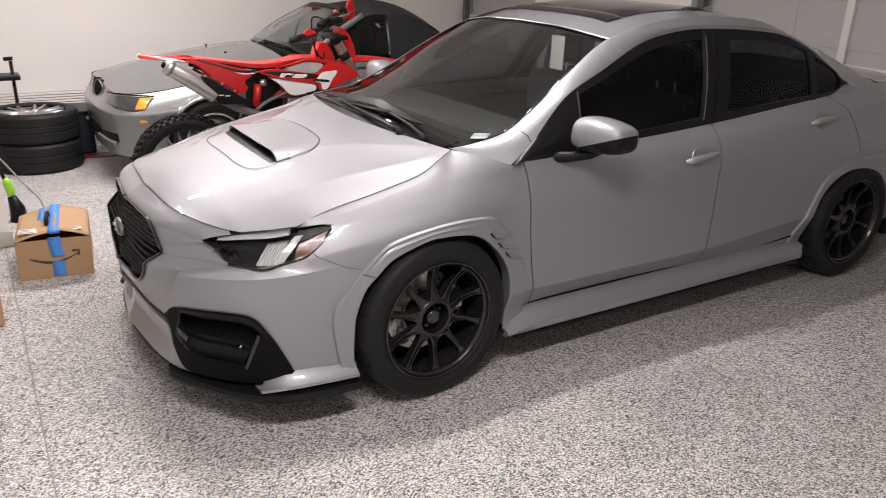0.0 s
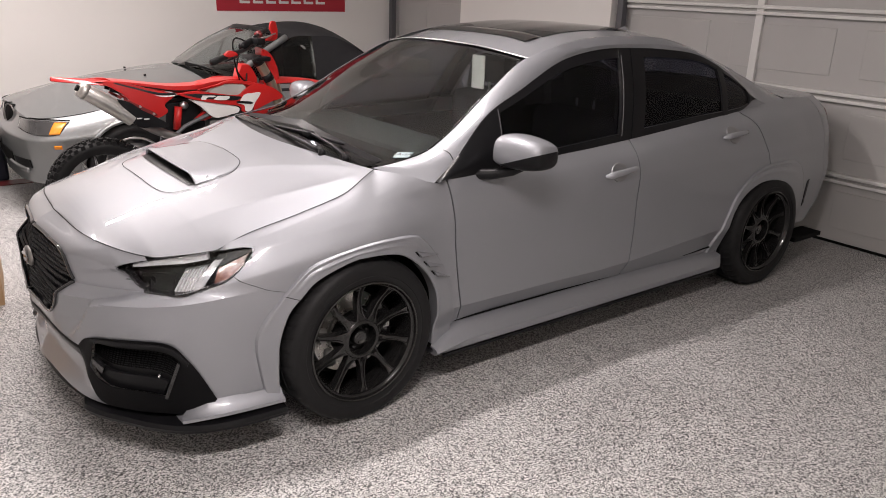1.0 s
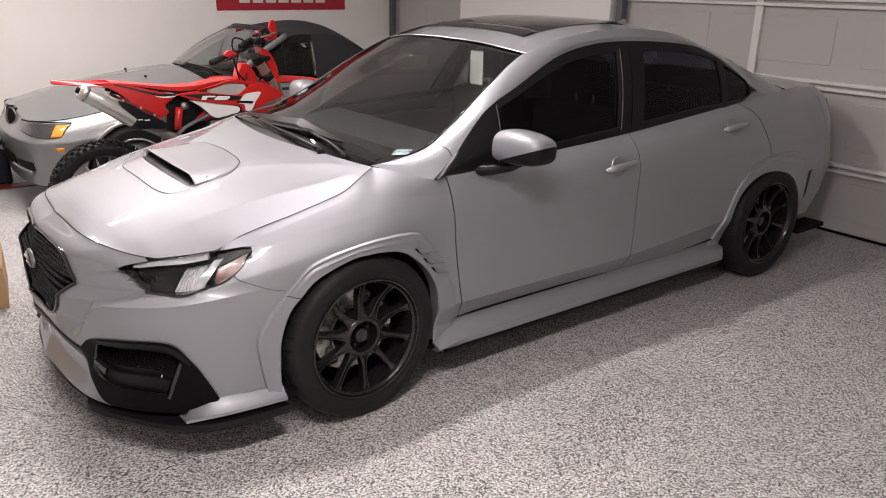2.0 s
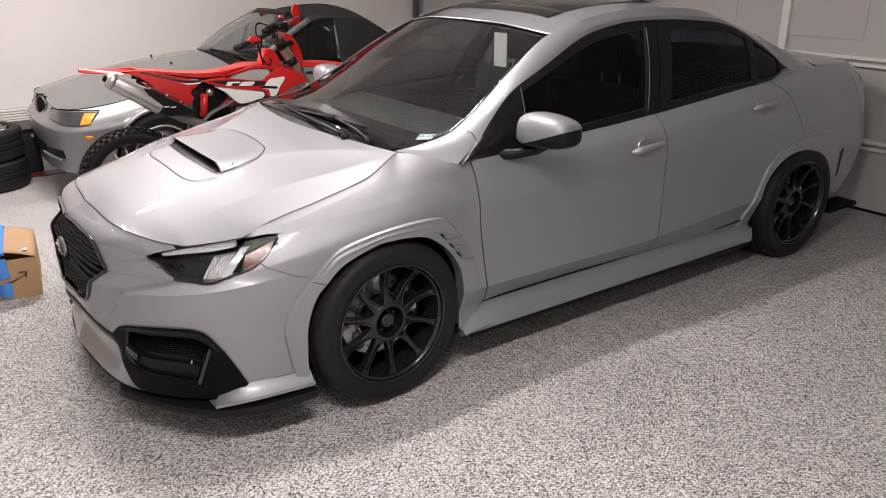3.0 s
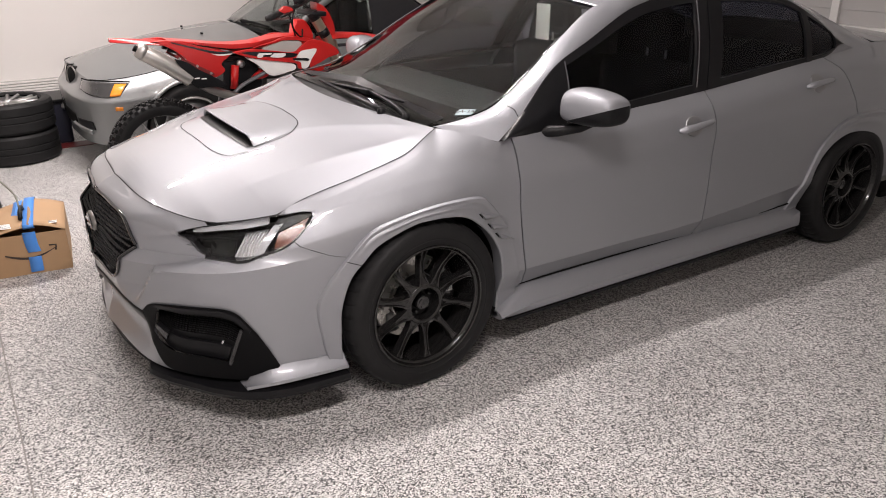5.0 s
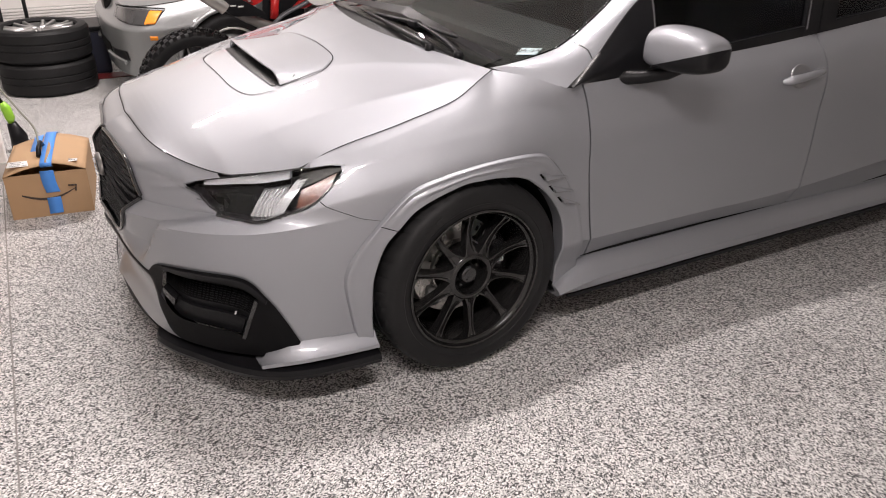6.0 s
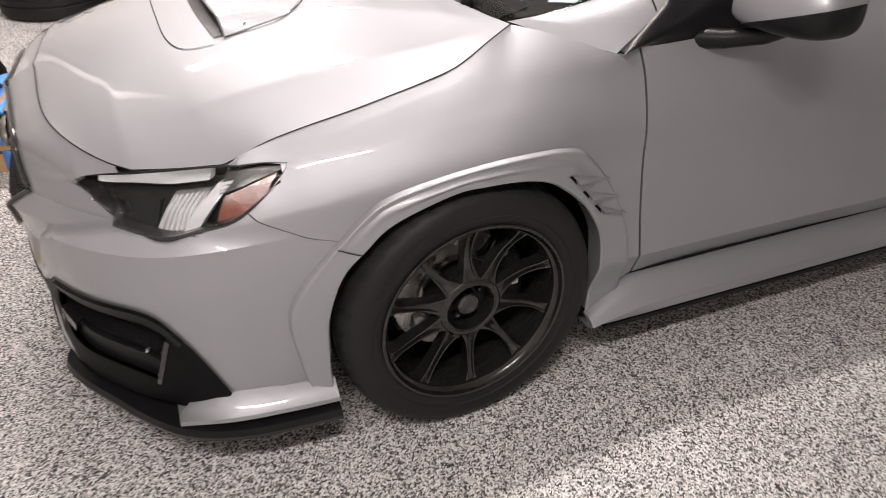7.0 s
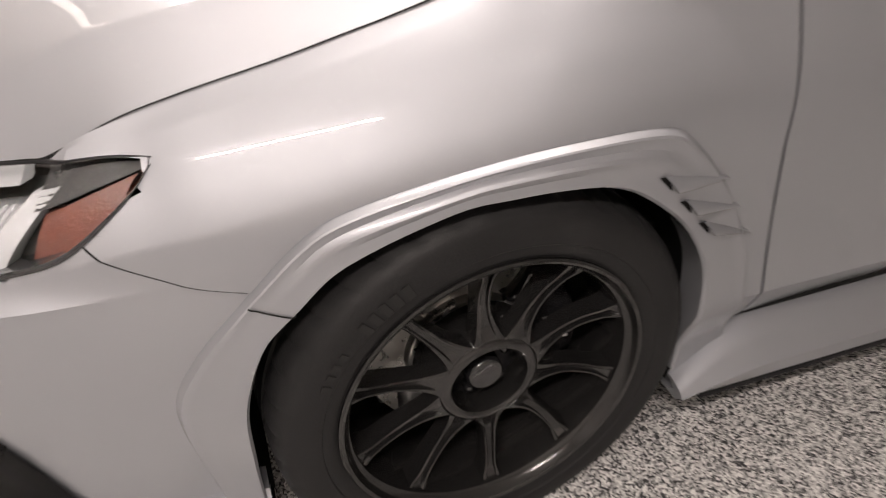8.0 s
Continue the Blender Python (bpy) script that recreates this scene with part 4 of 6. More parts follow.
for sgn in (1, -1):
    hl = part("headlamp", grid_bm(lamp_sub(0.0, 1.0, 0.0, 1.0, -0.035, 50, 14) * np.array((1, sgn, 1))), LINER, CAR, "headlamp with a clear cover and an amber reflector")

    def add(name, g, mat, depth=0.02):
        h = rimmed(g, CORNER, depth) * np.array((1, sgn, 1))
        return sharp(part(name, grid_bm(h), mat, hl), 40)
    add("lamp_seal", np.concatenate([lamp_sub(0.0, 1.0, 0.0, 0.03, 0.002, 60, 3)]), BLACKPLASTIC, 0.04)
    add("lamp_seal", lamp_sub(0.0, 1.0, 0.95, 1.02, 0.003, 60, 3), BLACKGLOSS, 0.04)
    add("light_blade", lamp_sub(0.12, 0.66, 0.04, 0.15, -0.008, 40, 4), LAMPWHITE)
    add("projector", lamp_sub(0.455, 0.62, 0.20, 0.96, -0.024, 14, 10, 0.14), LAMPCHROME, 0.01)
    for k in range(6):
        add("projector_rib", lamp_sub(0.470 + 0.024 * k, 0.480 + 0.024 * k, 0.24, 0.93, -0.0222, 4, 8, 0.14), LAMPWHITE, 0.003)
    add("light_bracket", lamp_sub(0.63, 0.70, 0.20, 0.97, -0.012, 10, 12, 0.22), LAMPWHITE)
    add("side_reflector", lamp_sub(0.72, 0.94, 0.44, 0.93, -0.016, 16, 12, 0.12), AMBER)
    add("reflector_frame", lamp_sub(0.70, 0.975, 0.05, 0.40, -0.012, 16, 6, 0.06), ROADLAMP)
    add("lamp_cell", lamp_sub(0.20, 0.42, 0.34, 0.90, -0.024, 14, 10, 0.05), LINER)
    lens = part("lamp_cover", pane(lamp_sub(0.0, 1.0, 0.04, 0.985, 0.006, 70, 16) * np.array((1, sgn, 1)), 0.003), LENS, hl)
    lens.visible_shadow = False

# grille: rim, honeycomb and a plain oval badge
gr = patch(GRILLE_TOP, GRILLE_BOTTOM, (1, 0, 0), -0.035, 40, 20, 0)
grille = part("grille", grid_bm(gr, mirror=True), LINER, CAR, "black honeycomb grille")
ga, gb = even([(x, -w, z) for x, w, z in GRILLE_TOP], 60), even([(x, -w, z) for x, w, z in GRILLE_BOTTOM], 60)
bm = bmesh.new()
for sgn in (1, -1):
    for cv in (ga, gb):
        pts = [onto(p, (1, 0, 0), 0.004) for p in cv]
        tube_bm([(p.x, p.y * sgn, p.z) for p in pts], 0.006, 8, bm)
part("grille_rim", bm, BLACKGLOSS, grille)
bm = bmesh.new()
zs = np.linspace(0.462, 0.690, 14)
for i, z in enumerate(zs):
    half = np.interp(z, [0.455, 0.605, 0.69], [0.28, 0.418, 0.335])
    n = int(half / 0.017)
    for k in range(-n, n + 1):
        y = (k + 0.5 * (i % 2)) * 0.0168
        if abs(y) > half:
            continue
        x = onto((-0.95, -abs(y), z), (1, 0, 0), 0).x + 0.014
        c = Vector((x, y, z))
        ring = [(0.0092 * math.cos(math.pi / 6 + a * math.pi / 3), 0.0105 * math.sin(math.pi / 6 + a * math.pi / 3)) for a in range(6)]
        vo = [bm.verts.new(c + Vector((0, p, q))) for p, q in ring]
        vi = [bm.verts.new(c + Vector((-0.008, p * 0.72, q * 0.72))) for p, q in ring]
        vb = [bm.verts.new(c + Vector((0.012, p * 0.6, q * 0.6))) for p, q in ring]
        for a in range(6):
            bm.faces.new((vo[a], vo[(a + 1) % 6], vi[(a + 1) % 6], vi[a]))
            bm.faces.new((vi[a], vi[(a + 1) % 6], vb[(a + 1) % 6], vb[a]))
part("honeycomb", bm, BLACKGLOSS, grille, smooth=False)
bm = revolve([(0.0, -0.018), (0.75, -0.014), (1.0, 0.0), (0.97, 0.014)], 40)
for v in bm.verts:
    v.co = Vector((-0.960 + v.co.y * 0.55, v.co.x * 0.066, 0.578 + v.co.z * 0.036))
badge = part("badge", bm, DULLSTEEL, grille, "chrome oval badge with a dark centre")
bm = revolve([(0.0, -0.021), (0.6, -0.020), (0.80, -0.0165), (0.82, -0.012)], 32)
for v in bm.verts:
    v.co = Vector((-0.960 + v.co.y * 0.55, v.co.x * 0.066, 0.578 + v.co.z * 0.036))
part("badge_centre", bm, ROADLAMP, badge)
for dy, dz, s in ((0.03, 0.006, 0.007), (-0.005, 0.012, 0.005), (-0.02, -0.008, 0.005), (0.01, -0.012, 0.004)):
    part("badge_stud", box(bmesh.new(), (-0.976, dy - s, 0.578 + dz - s * 0.7), (-0.968, dy + s, 0.578 + dz + s * 0.7), 0.002), ALLOY, badge)

# door handles, mirrors, wipers, sticker, sun roof, antenna, rear details
def handle(x, z, slope):
    def cup():
        rows = []
        for i in range(25):
            a = 2 * math.pi * i / 24
            row = []
            for f, proud in ((0.0, 0.001), (0.35, 0.0012), (0.7, 0.0025), (0.88, 0.0045), (0.95, 0.0042), (1.0, 0.0)):
                px, pz = x + 0.100 + 0.056 * f * math.cos(a), z + 0.010 + 0.043 * f * math.sin(a)
                row.append(onto((px, -0.9, pz), (0, 1, 0), proud))
            rows.append(row)
        return grid_bm(np.array(rows))

    def bar():
        pts = [(x + 0.205 * f, z + slope * f) for f in np.linspace(0, 1, 13)]
        path, rad = [], []
        for i, (px, pz) in enumerate(pts):
            f = i / 12
            p = onto((px, -0.9, pz), (0, 1, 0), 0.006 + 0.026 * math.sin(math.pi * min(1, max(0, f))) ** 0.4)
            path.append(p)
            rad.append(np.interp(f, [0, 0.06, 0.2, 0.75, 0.95, 1], [0.008, 0.0155, 0.017, 0.0135, 0.012, 0.006]))
        bm = tube_bm(path, rad, 12)
        return bm
    both_sides("handle_cup", cup, BLACKSILVER)
    both_sides("door_handle", bar, PAINT)


handle(1.290, 0.804, 0.020)
handle(2.190, 0.900, 0.014)


def mirror_shell():
    n, m = 28, 18
    rows = []
    for i in range(n + 1):
        a = 2 * math.pi * i / n
        row = []
        for j in range(m + 1):
            b = math.pi * j / m
            y, r = -math.cos(b), math.sin(b) ** 0.34
            cx, cz = math.cos(a), math.sin(a)
            sx = 0.080 if cx < 0 else 0.075
            px = 0.70 + 0.02 * y + sx * r * math.copysign(abs(cx) ** 0.68, cx)
            pz = 0.982 + 0.010 * y + (0.079 * (1 - 0.24 * y) if cz > 0 else 0.056 * (1 + 0.1 * y)) * r * math.copysign(abs(cz) ** 0.66, cz)
            row.append((px, -0.955 + 0.118 * -y, pz))
        rows.append(row)
    return rows


def mirror_cap(low):
    bm = grid_bm(np.array(mirror_shell()))
    bmesh.ops.remove_doubles(bm, verts=bm.verts, dist=0.0005)
    n = Vector((-0.06, 0.36, 1.0)).normalized()
    bmesh.ops.bisect_plane(bm, geom=bm.verts[:] + bm.edges[:] + bm.faces[:], plane_co=(0.70, -0.965, 0.972), plane_no=n, clear_inner=not low, clear_outer=low)
    if low:
        bmesh.ops.scale(bm, vec=(0.985, 1, 1), space=Matrix.Translation((-0.70, 0, 0)), verts=bm.verts)
    bmesh.ops.solidify(bm, geom=bm.faces[:], thickness=0.004)
    return bm


both_sides("mirror_cap", lambda: mirror_cap(False), PAINT)
both_sides("mirror_shell", lambda: mirror_cap(True), TRIM)
both_sides("mirror_foot", lambda: tube_bm([(0.58, -0.775, 0.880), (0.63, -0.84, 0.890), (0.69, -0.90, 0.908), (0.71, -0.95, 0.940)], [0.026, 0.022, 0.019, 0.018], 12), BLACKPLASTIC)

cowl_front = np.array(even(COWL, 40))
rows = []
for p in cowl_front:
    w = p[1]
    ins = onto((p[0] + 0.11 - 0.05 * w, -w, 1.05), DOWN, 0.004, WSTREE)
    xh = 0.045 + 0.118 * (w / 0.69) ** 2
    rows.append([(xh - 0.010, -w, hood_z(xh - 0.010, w) - 0.022), (xh + 0.004, -w, hood_z(xh - 0.012, w) - 0.014), (p[0] + 0.01, -w, p[2] - 0.004), (ins.x, -w, ins.z)])
bm = grid_bm(np.array(rows)[:37], mirror=True)
part("cowl_panel", bm, BLACKPLASTIC, CAR)


def wiper(arm, blade_, thick):
    w = part("wiper", tube_bm(even(arm, 14), list(np.linspace(thick, 0.005, 14)), 8), BLACKPLASTIC, CAR)
    part("pivot", tube_bm([Vector(arm[0]) - Vector((0, 0, 0.02)), Vector(arm[0]) + Vector((0, 0, 0.008))], [0.018, 0.014], 12), BLACKPLASTIC, w)
    if blade_:
        part("blade", tube_bm(even(blade_, 20), [0.004] + [0.0075] * 18 + [0.004], 8), BLACKPLASTIC, w)
        part("blade_clip", box(bmesh.new(), (0.135, -0.20, 0.972), (0.165, -0.14, 0.996), 0.005), BLACKPLASTIC, w)
    return w


wiper([(0.088, -0.41, 0.955), (0.085, -0.28, 0.966), (0.092, -0.12, 0.970), (0.112, 0.22, 0.975)], None, 0.013)
wiper([(0.130, -0.53, 0.952), (0.140, -0.40, 0.975), (0.152, -0.18, 0.990)], [(0.122, 0.14, 0.972), (0.150, -0.16, 0.985), (0.180, -0.43, 0.980)], 0.010)

sticker_g = patch([(0.318, 0.615, 1.0), (0.368, 0.658, 1.01)], [(0.278, 0.642, 0.985), (0.328, 0.680, 0.995)], DOWN, 0.003, 6, 4, 0.001, WSTREE)
STICKER = part("inspection_sticker", grid_bm(sticker_g), STICKERMAT, CAR, "small blue and white paper sticker")

LETTER = bpy.data.curves.new("sticker_date", "FONT")
LETTER.body, LETTER.size, LETTER.align_x, LETTER.align_y = "04-24", 0.031, "CENTER", "CENTER"
holder = bpy.data.objects.new("sticker_date", LETTER)
bpy.context.collection.objects.link(holder)
date_mesh = bpy.data.meshes.new_from_object(holder.evaluated_get(bpy.context.evaluated_depsgraph_get()))
bpy.data.objects.remove(holder)
sg = np.asarray(sticker_g)[1:-1, 1:-1]
s0, su, sv = Vector(sg.reshape(-1, 3).mean(0)), Vector(sg[-1, sg.shape[1] // 2] - sg[0, sg.shape[1] // 2]).normalized(), None
sn = su.cross(Vector(sg[sg.shape[0] // 2, 0] - sg[sg.shape[0] // 2, -1])).normalized()
sn = sn if sn.z > 0 else -sn
sv = sn.cross(su)
for v in date_mesh.vertices:
    q = s0 + su * v.co.x + sv * v.co.y
    v.co = onto((q.x, q.y, q.z + 0.05), DOWN, 0.0065, WSTREE)
link("sticker_date", date_mesh, INK, STICKER, "dark printed date", False)
sr = np.array([[onto((1.28 + 0.62 * i / 20, -0.40 * j / 10, 1.7), DOWN, 0.003, ROOFTREE) for j in range(11)] for i in range(21)])
part("sun_roof", grid_bm(sr, mirror=True), ROOFGLASS, CAR, "dark glass sun roof")
wd = np.array([[onto((1.17 + 0.10 * i / 5, -0.40 * j / 10, 1.7), DOWN, 0.004 + 0.006 * math.sin(math.pi * i / 5) , ROOFTREE) for j in range(11)] for i in range(6)])
part("wind_deflector", grid_bm(wd, mirror=True), BLACKGLOSS, CAR)
bm = bmesh.new()
rows = []
for i in range(13):
    f = i / 12
    h = 0.055 * (f ** 1.4) if f < 0.85 else 0.055 * (1 - (f - 0.85) / 0.15 * 0.5)
    rows.append([(2.20 + 0.15 * f, 0.028 * math.cos(a) * (1 - 0.5 * math.sin(a)), 1.39 - 0.02 * f + h * math.sin(a)) for a in np.linspace(0, math.pi, 9)])
part("roof_antenna", grid_bm(np.array(rows), bm), PAINT, CAR)
both_sides("tail_lamp", lambda: grid_bm(patch([(3.46, 0.68, 0.955), (3.54, 0.60, 0.965)], [(3.49, 0.68, 0.87), (3.56, 0.60, 0.87)], (-0.4, 1, 0), 0.004, 16, 8, 0.01)), TAILRED)
both_sides("rear_spat", lambda: box(bmesh.new(), (3.10, -0.872, 0.172), (3.41, -0.74, 0.200), 0.006), LINER)
both_sides("rear_vent", lambda: grid_bm(patch([(3.125, 0.86, 0.56), (3.155, 0.86, 0.57)], [(3.13, 0.86, 0.40), (3.15, 0.86, 0.42)], (0, 1, 0), 0.003, 5, 10, 0.005)), BLACKPLASTIC)

# cabin
boxpart("dashboard", (0.42, -0.66, 0.70), (0.80, 0.66, 0.93), DASH, CAR, 0.04)
boxpart("cabin_floor", (0.3, -0.70, 0.30), (2.9, 0.70, 0.42), CABIN, CAR, 0.02)
boxpart("door_card", (0.5, -0.745, 0.35), (2.4, -0.70, 0.86), CABIN, CAR, 0.02)
boxpart("door_card", (0.5, 0.70, 0.35), (2.4, 0.745, 0.86), CABIN, CAR, 0.02)
boxpart("rear_shelf", (2.5, -0.60, 0.85), (3.0, 0.60, 0.95), CABIN, CAR, 0.02)
for sgn in (-1, 1):
    st = part("seat", box(box(bmesh.new(), (1.05, sgn * 0.36 - 0.26, 0.42), (1.58, sgn * 0.36 + 0.26, 0.60), 0.06), (1.50, sgn * 0.36 - 0.25, 0.5), (1.70, sgn * 0.36 + 0.25, 1.03), 0.07), SEAT, CAR, "dark cloth seat")
    boxpart("headrest", (1.60, sgn * 0.36 - 0.13, 1.07), (1.71, sgn * 0.36 + 0.13, 1.24), SEAT, st, 0.04)
    for dy in (-0.06, 0.06):
        part("headrest_post", tube_bm([(1.66, sgn * 0.36 + dy, 1.00), (1.66, sgn * 0.36 + dy, 1.09)], 0.007, 8), ALLOY, st)
    part("seat_belt", tube_bm([(1.66, sgn * 0.58, 1.18), (1.62, sgn * 0.62, 0.80), (1.60, sgn * 0.63, 0.5)], 0.018, 6), BELT, CAR)
part("bench", box(box(bmesh.new(), (1.95, -0.62, 0.42), (2.45, 0.62, 0.60), 0.05), (2.35, -0.62, 0.5), (2.55, 0.62, 1.05), 0.06), SEAT, CAR)
bm = revolve([(0.165, -0.013), (0.178, 0.0), (0.165, 0.013), (0.152, 0.0)], 40, closed=True)
bmesh.ops.rotate(bm, cent=(0, 0, 0), matrix=Euler((radians(90), 0, radians(0))).to_matrix(), verts=bm.verts)
bmesh.ops.rotate(bm, cent=(0, 0, 0), matrix=Euler((0, radians(-65), 0)).to_matrix(), verts=bm.verts)
bmesh.ops.translate(bm, vec=(0.90, -0.36, 0.86), verts=bm.verts)
part("steering_wheel", bm, CABIN, CAR)
part("rear_view_mirror", box(bmesh.new(), (0.80, -0.12, 1.20), (0.83, 0.12, 1.27), 0.012), BLACKGLOSS, CAR)
part("parking_tag", box(bmesh.new(), (0.95, -0.375, 1.155), (0.954, -0.285, 1.305), 0.001), WHITE, CAR, "white paper tag hanging behind the screen")


# wheels
WHEEL_SIZE = 0.994  # the rim against the eighteen-inch one it is drawn from


def tyre_bm(n=200):
    prof = [(0.236, -0.106), (0.240, -0.116), (0.252, -0.122), (0.264, -0.1235), (0.266, -0.1255), (0.276, -0.127), (0.290, -0.1265), (0.302, -0.124), (0.312, -0.118), (0.319, -0.108), (0.3235, -0.096), (0.326, -0.080),
            (0.327, -0.052), (0.3205, -0.050), (0.3205, -0.042), (0.327, -0.040), (0.327, -0.006), (0.3205, -0.004), (0.3205, 0.004), (0.327, 0.006), (0.327, 0.06), (0.324, 0.095), (0.312, 0.118), (0.276, 0.126), (0.24, 0.116), (0.236, 0.106)]
    prof = [((0.327 - (0.327 - r) * (0.327 - 0.2343) / (0.327 - 0.236)) / WHEEL_SIZE, y) for r, y in prof]
    bm = bmesh.new()
    rings = []
    for k in range(n):
        a = 2 * math.pi * k / n
        groove = k % 5 == 0
        ring = []
        for i, (r, y) in enumerate(prof):
            rr = r - 0.0035 if groove and 9 <= i <= 12 else r
            off = 0.02 * (i - 8) if 8 <= i <= 12 else 0
            ring.append(bm.verts.new((rr * math.cos(a + off), y, rr * math.sin(a + off))))
        rings.append(ring)
    for k in range(n):
        u, v = rings[k], rings[(k + 1) % n]
        for j in range(len(prof) - 1):
            bm.faces.new((u[j], v[j], v[j + 1], u[j + 1]))
    return bm


def spoke_bm(a):
    """One slim, dished spoke with raised edges, flowing into the hub and the rim."""
    bm = bmesh.new()
    d, t = Vector((math.cos(a), 0, math.sin(a))), Vector((-math.sin(a), 0, math.cos(a)))
    rows = []
    for f in np.linspace(0, 1, 16):
        r = 0.077 + (0.226 - 0.077) * f
        y = -0.088 - 0.012 * f + 0.013 * math.sin(math.pi * f)
        wide = 0.0096 + 0.0165 * (1 - f) ** 5 + 0.0085 * max(0, f - 0.80) / 0.20
        bend = 0.006 * math.sin(math.pi * f)
        deep = 0.024 + 0.014 * f
        c = d * r + t * bend
        cup = 0.0075 * min(1.0, f / 0.18) * min(1.0, (1 - f) / 0.10)
        prof = [(-wide * 1.15, deep), (-wide, 0.006), (-wide * 0.94, 0.0015), (-wide * 0.74, 0.0), (-wide * 0.56, 0.0008), (-wide * 0.46, cup), (0, cup * 1.1), (wide * 0.46, cup), (wide * 0.56, 0.0008), (wide * 0.74, 0.0), (wide * 0.94, 0.0015), (wide, 0.006), (wide * 1.15, deep)]
        rows.append([c + t * p + Vector((0, y + q, 0)) for p, q in prof])
    return grid_bm([[tuple(v) for v in row] for row in rows], bm)


def road_wheel(parent, m):
    rim = [(0.236, -0.102), (0.2385, -0.114), (0.2425, -0.118), (0.2425, -0.1225), (0.2395, -0.125), (0.2345, -0.1225), (0.2315, -0.114), (0.2285, -0.108), (0.2225, -0.104), (0.2195, -0.092), (0.2165, -0.06), (0.211, -0.02), (0.208, 0.05), (0.206, 0.10), (0.215, 0.112), (0.236, 0.112)]
    w = sharp(part("wheel", revolve(rim, 96), WHEEL, parent, "dark gunmetal ten-spoke alloy wheel"), 30)
    w.matrix_basis = m
    w.scale = (WHEEL_SIZE, 1, WHEEL_SIZE)
    sharp(part("tyre", tyre_bm(), RUBBER, w, "black low-profile tyre"), 30)
    for k in range(9):
        a = radians(118 + 3.6 * k + (6 if k > 4 else 0))
        r0, r1 = (0.268, 0.290) if k <= 4 else (0.272, 0.284)
        ca, sa = math.cos(a), math.sin(a)
        ta, tb = Vector((ca, 0, sa)), Vector((-sa, 0, ca))
        bm = bmesh.new()
        half = 0.0055 if k <= 4 else 0.004
        vs = [bm.verts.new(ta * (r / WHEEL_SIZE) + tb * s * half + Vector((0, -0.1278, 0))) for r, s in ((r0, -1), (r0, 1), (r1, 1), (r1, -1))]
        bm.faces.new(vs)
        bm.normal_update()
        bmesh.ops.solidify(bm, geom=bm.faces[:], thickness=0.0012)
        part("sidewall_mark", bm, SIDEMARK, w, smooth=False)
    for k in range(10):
        sharp(part("spoke", spoke_bm(2 * math.pi * (k + 0.02) / 10 + math.pi / 2), WHEEL, w), 40)
    hub = [(0.0585, -0.044), (0.0605, -0.082), (0.0622, -0.0895), (0.0660, -0.0925), (0.0735, -0.0918), (0.080, -0.0875), (0.087, -0.074), (0.093, -0.052), (0.098, -0.020)]
    sharp(part("hub", revolve(hub, 60), WHEEL, w), 30)
    # bowl and lug nuts are coloured near black for the recess's shade
    part("shaded_bowl", revolve([(0.020, -0.038), (0.054, -0.038), (0.0585, -0.044), (0.0600, -0.066)], 48), BLACKPLASTIC, w)
    part("hub_cap", revolve([(0.0, -0.0735), (0.017, -0.0735), (0.0205, -0.0765), (0.0255, -0.0765), (0.029, -0.072), (0.030, -0.060), (0.031, -0.038)], 32), BLACKGLOSS, w, "black hub cap")
    for k in range(5):
        a = 2 * math.pi * k / 5 + 0.5
        p = Vector((0.0450 * math.cos(a), -0.038, 0.0450 * math.sin(a)))
        part("lug_nut", tube_bm([p, p + Vector((0, -0.019, 0)), p + Vector((0, -0.0225, 0))], [0.0085, 0.0080, 0.0055], 6), BLACKGLOSS, w)
    # black disc added behind the spokes to stand in for shade in the barrel
    part("barrel_shade", revolve([(0.205, 0.09), (0.0, 0.095)], 32), LINER, w)
    return w


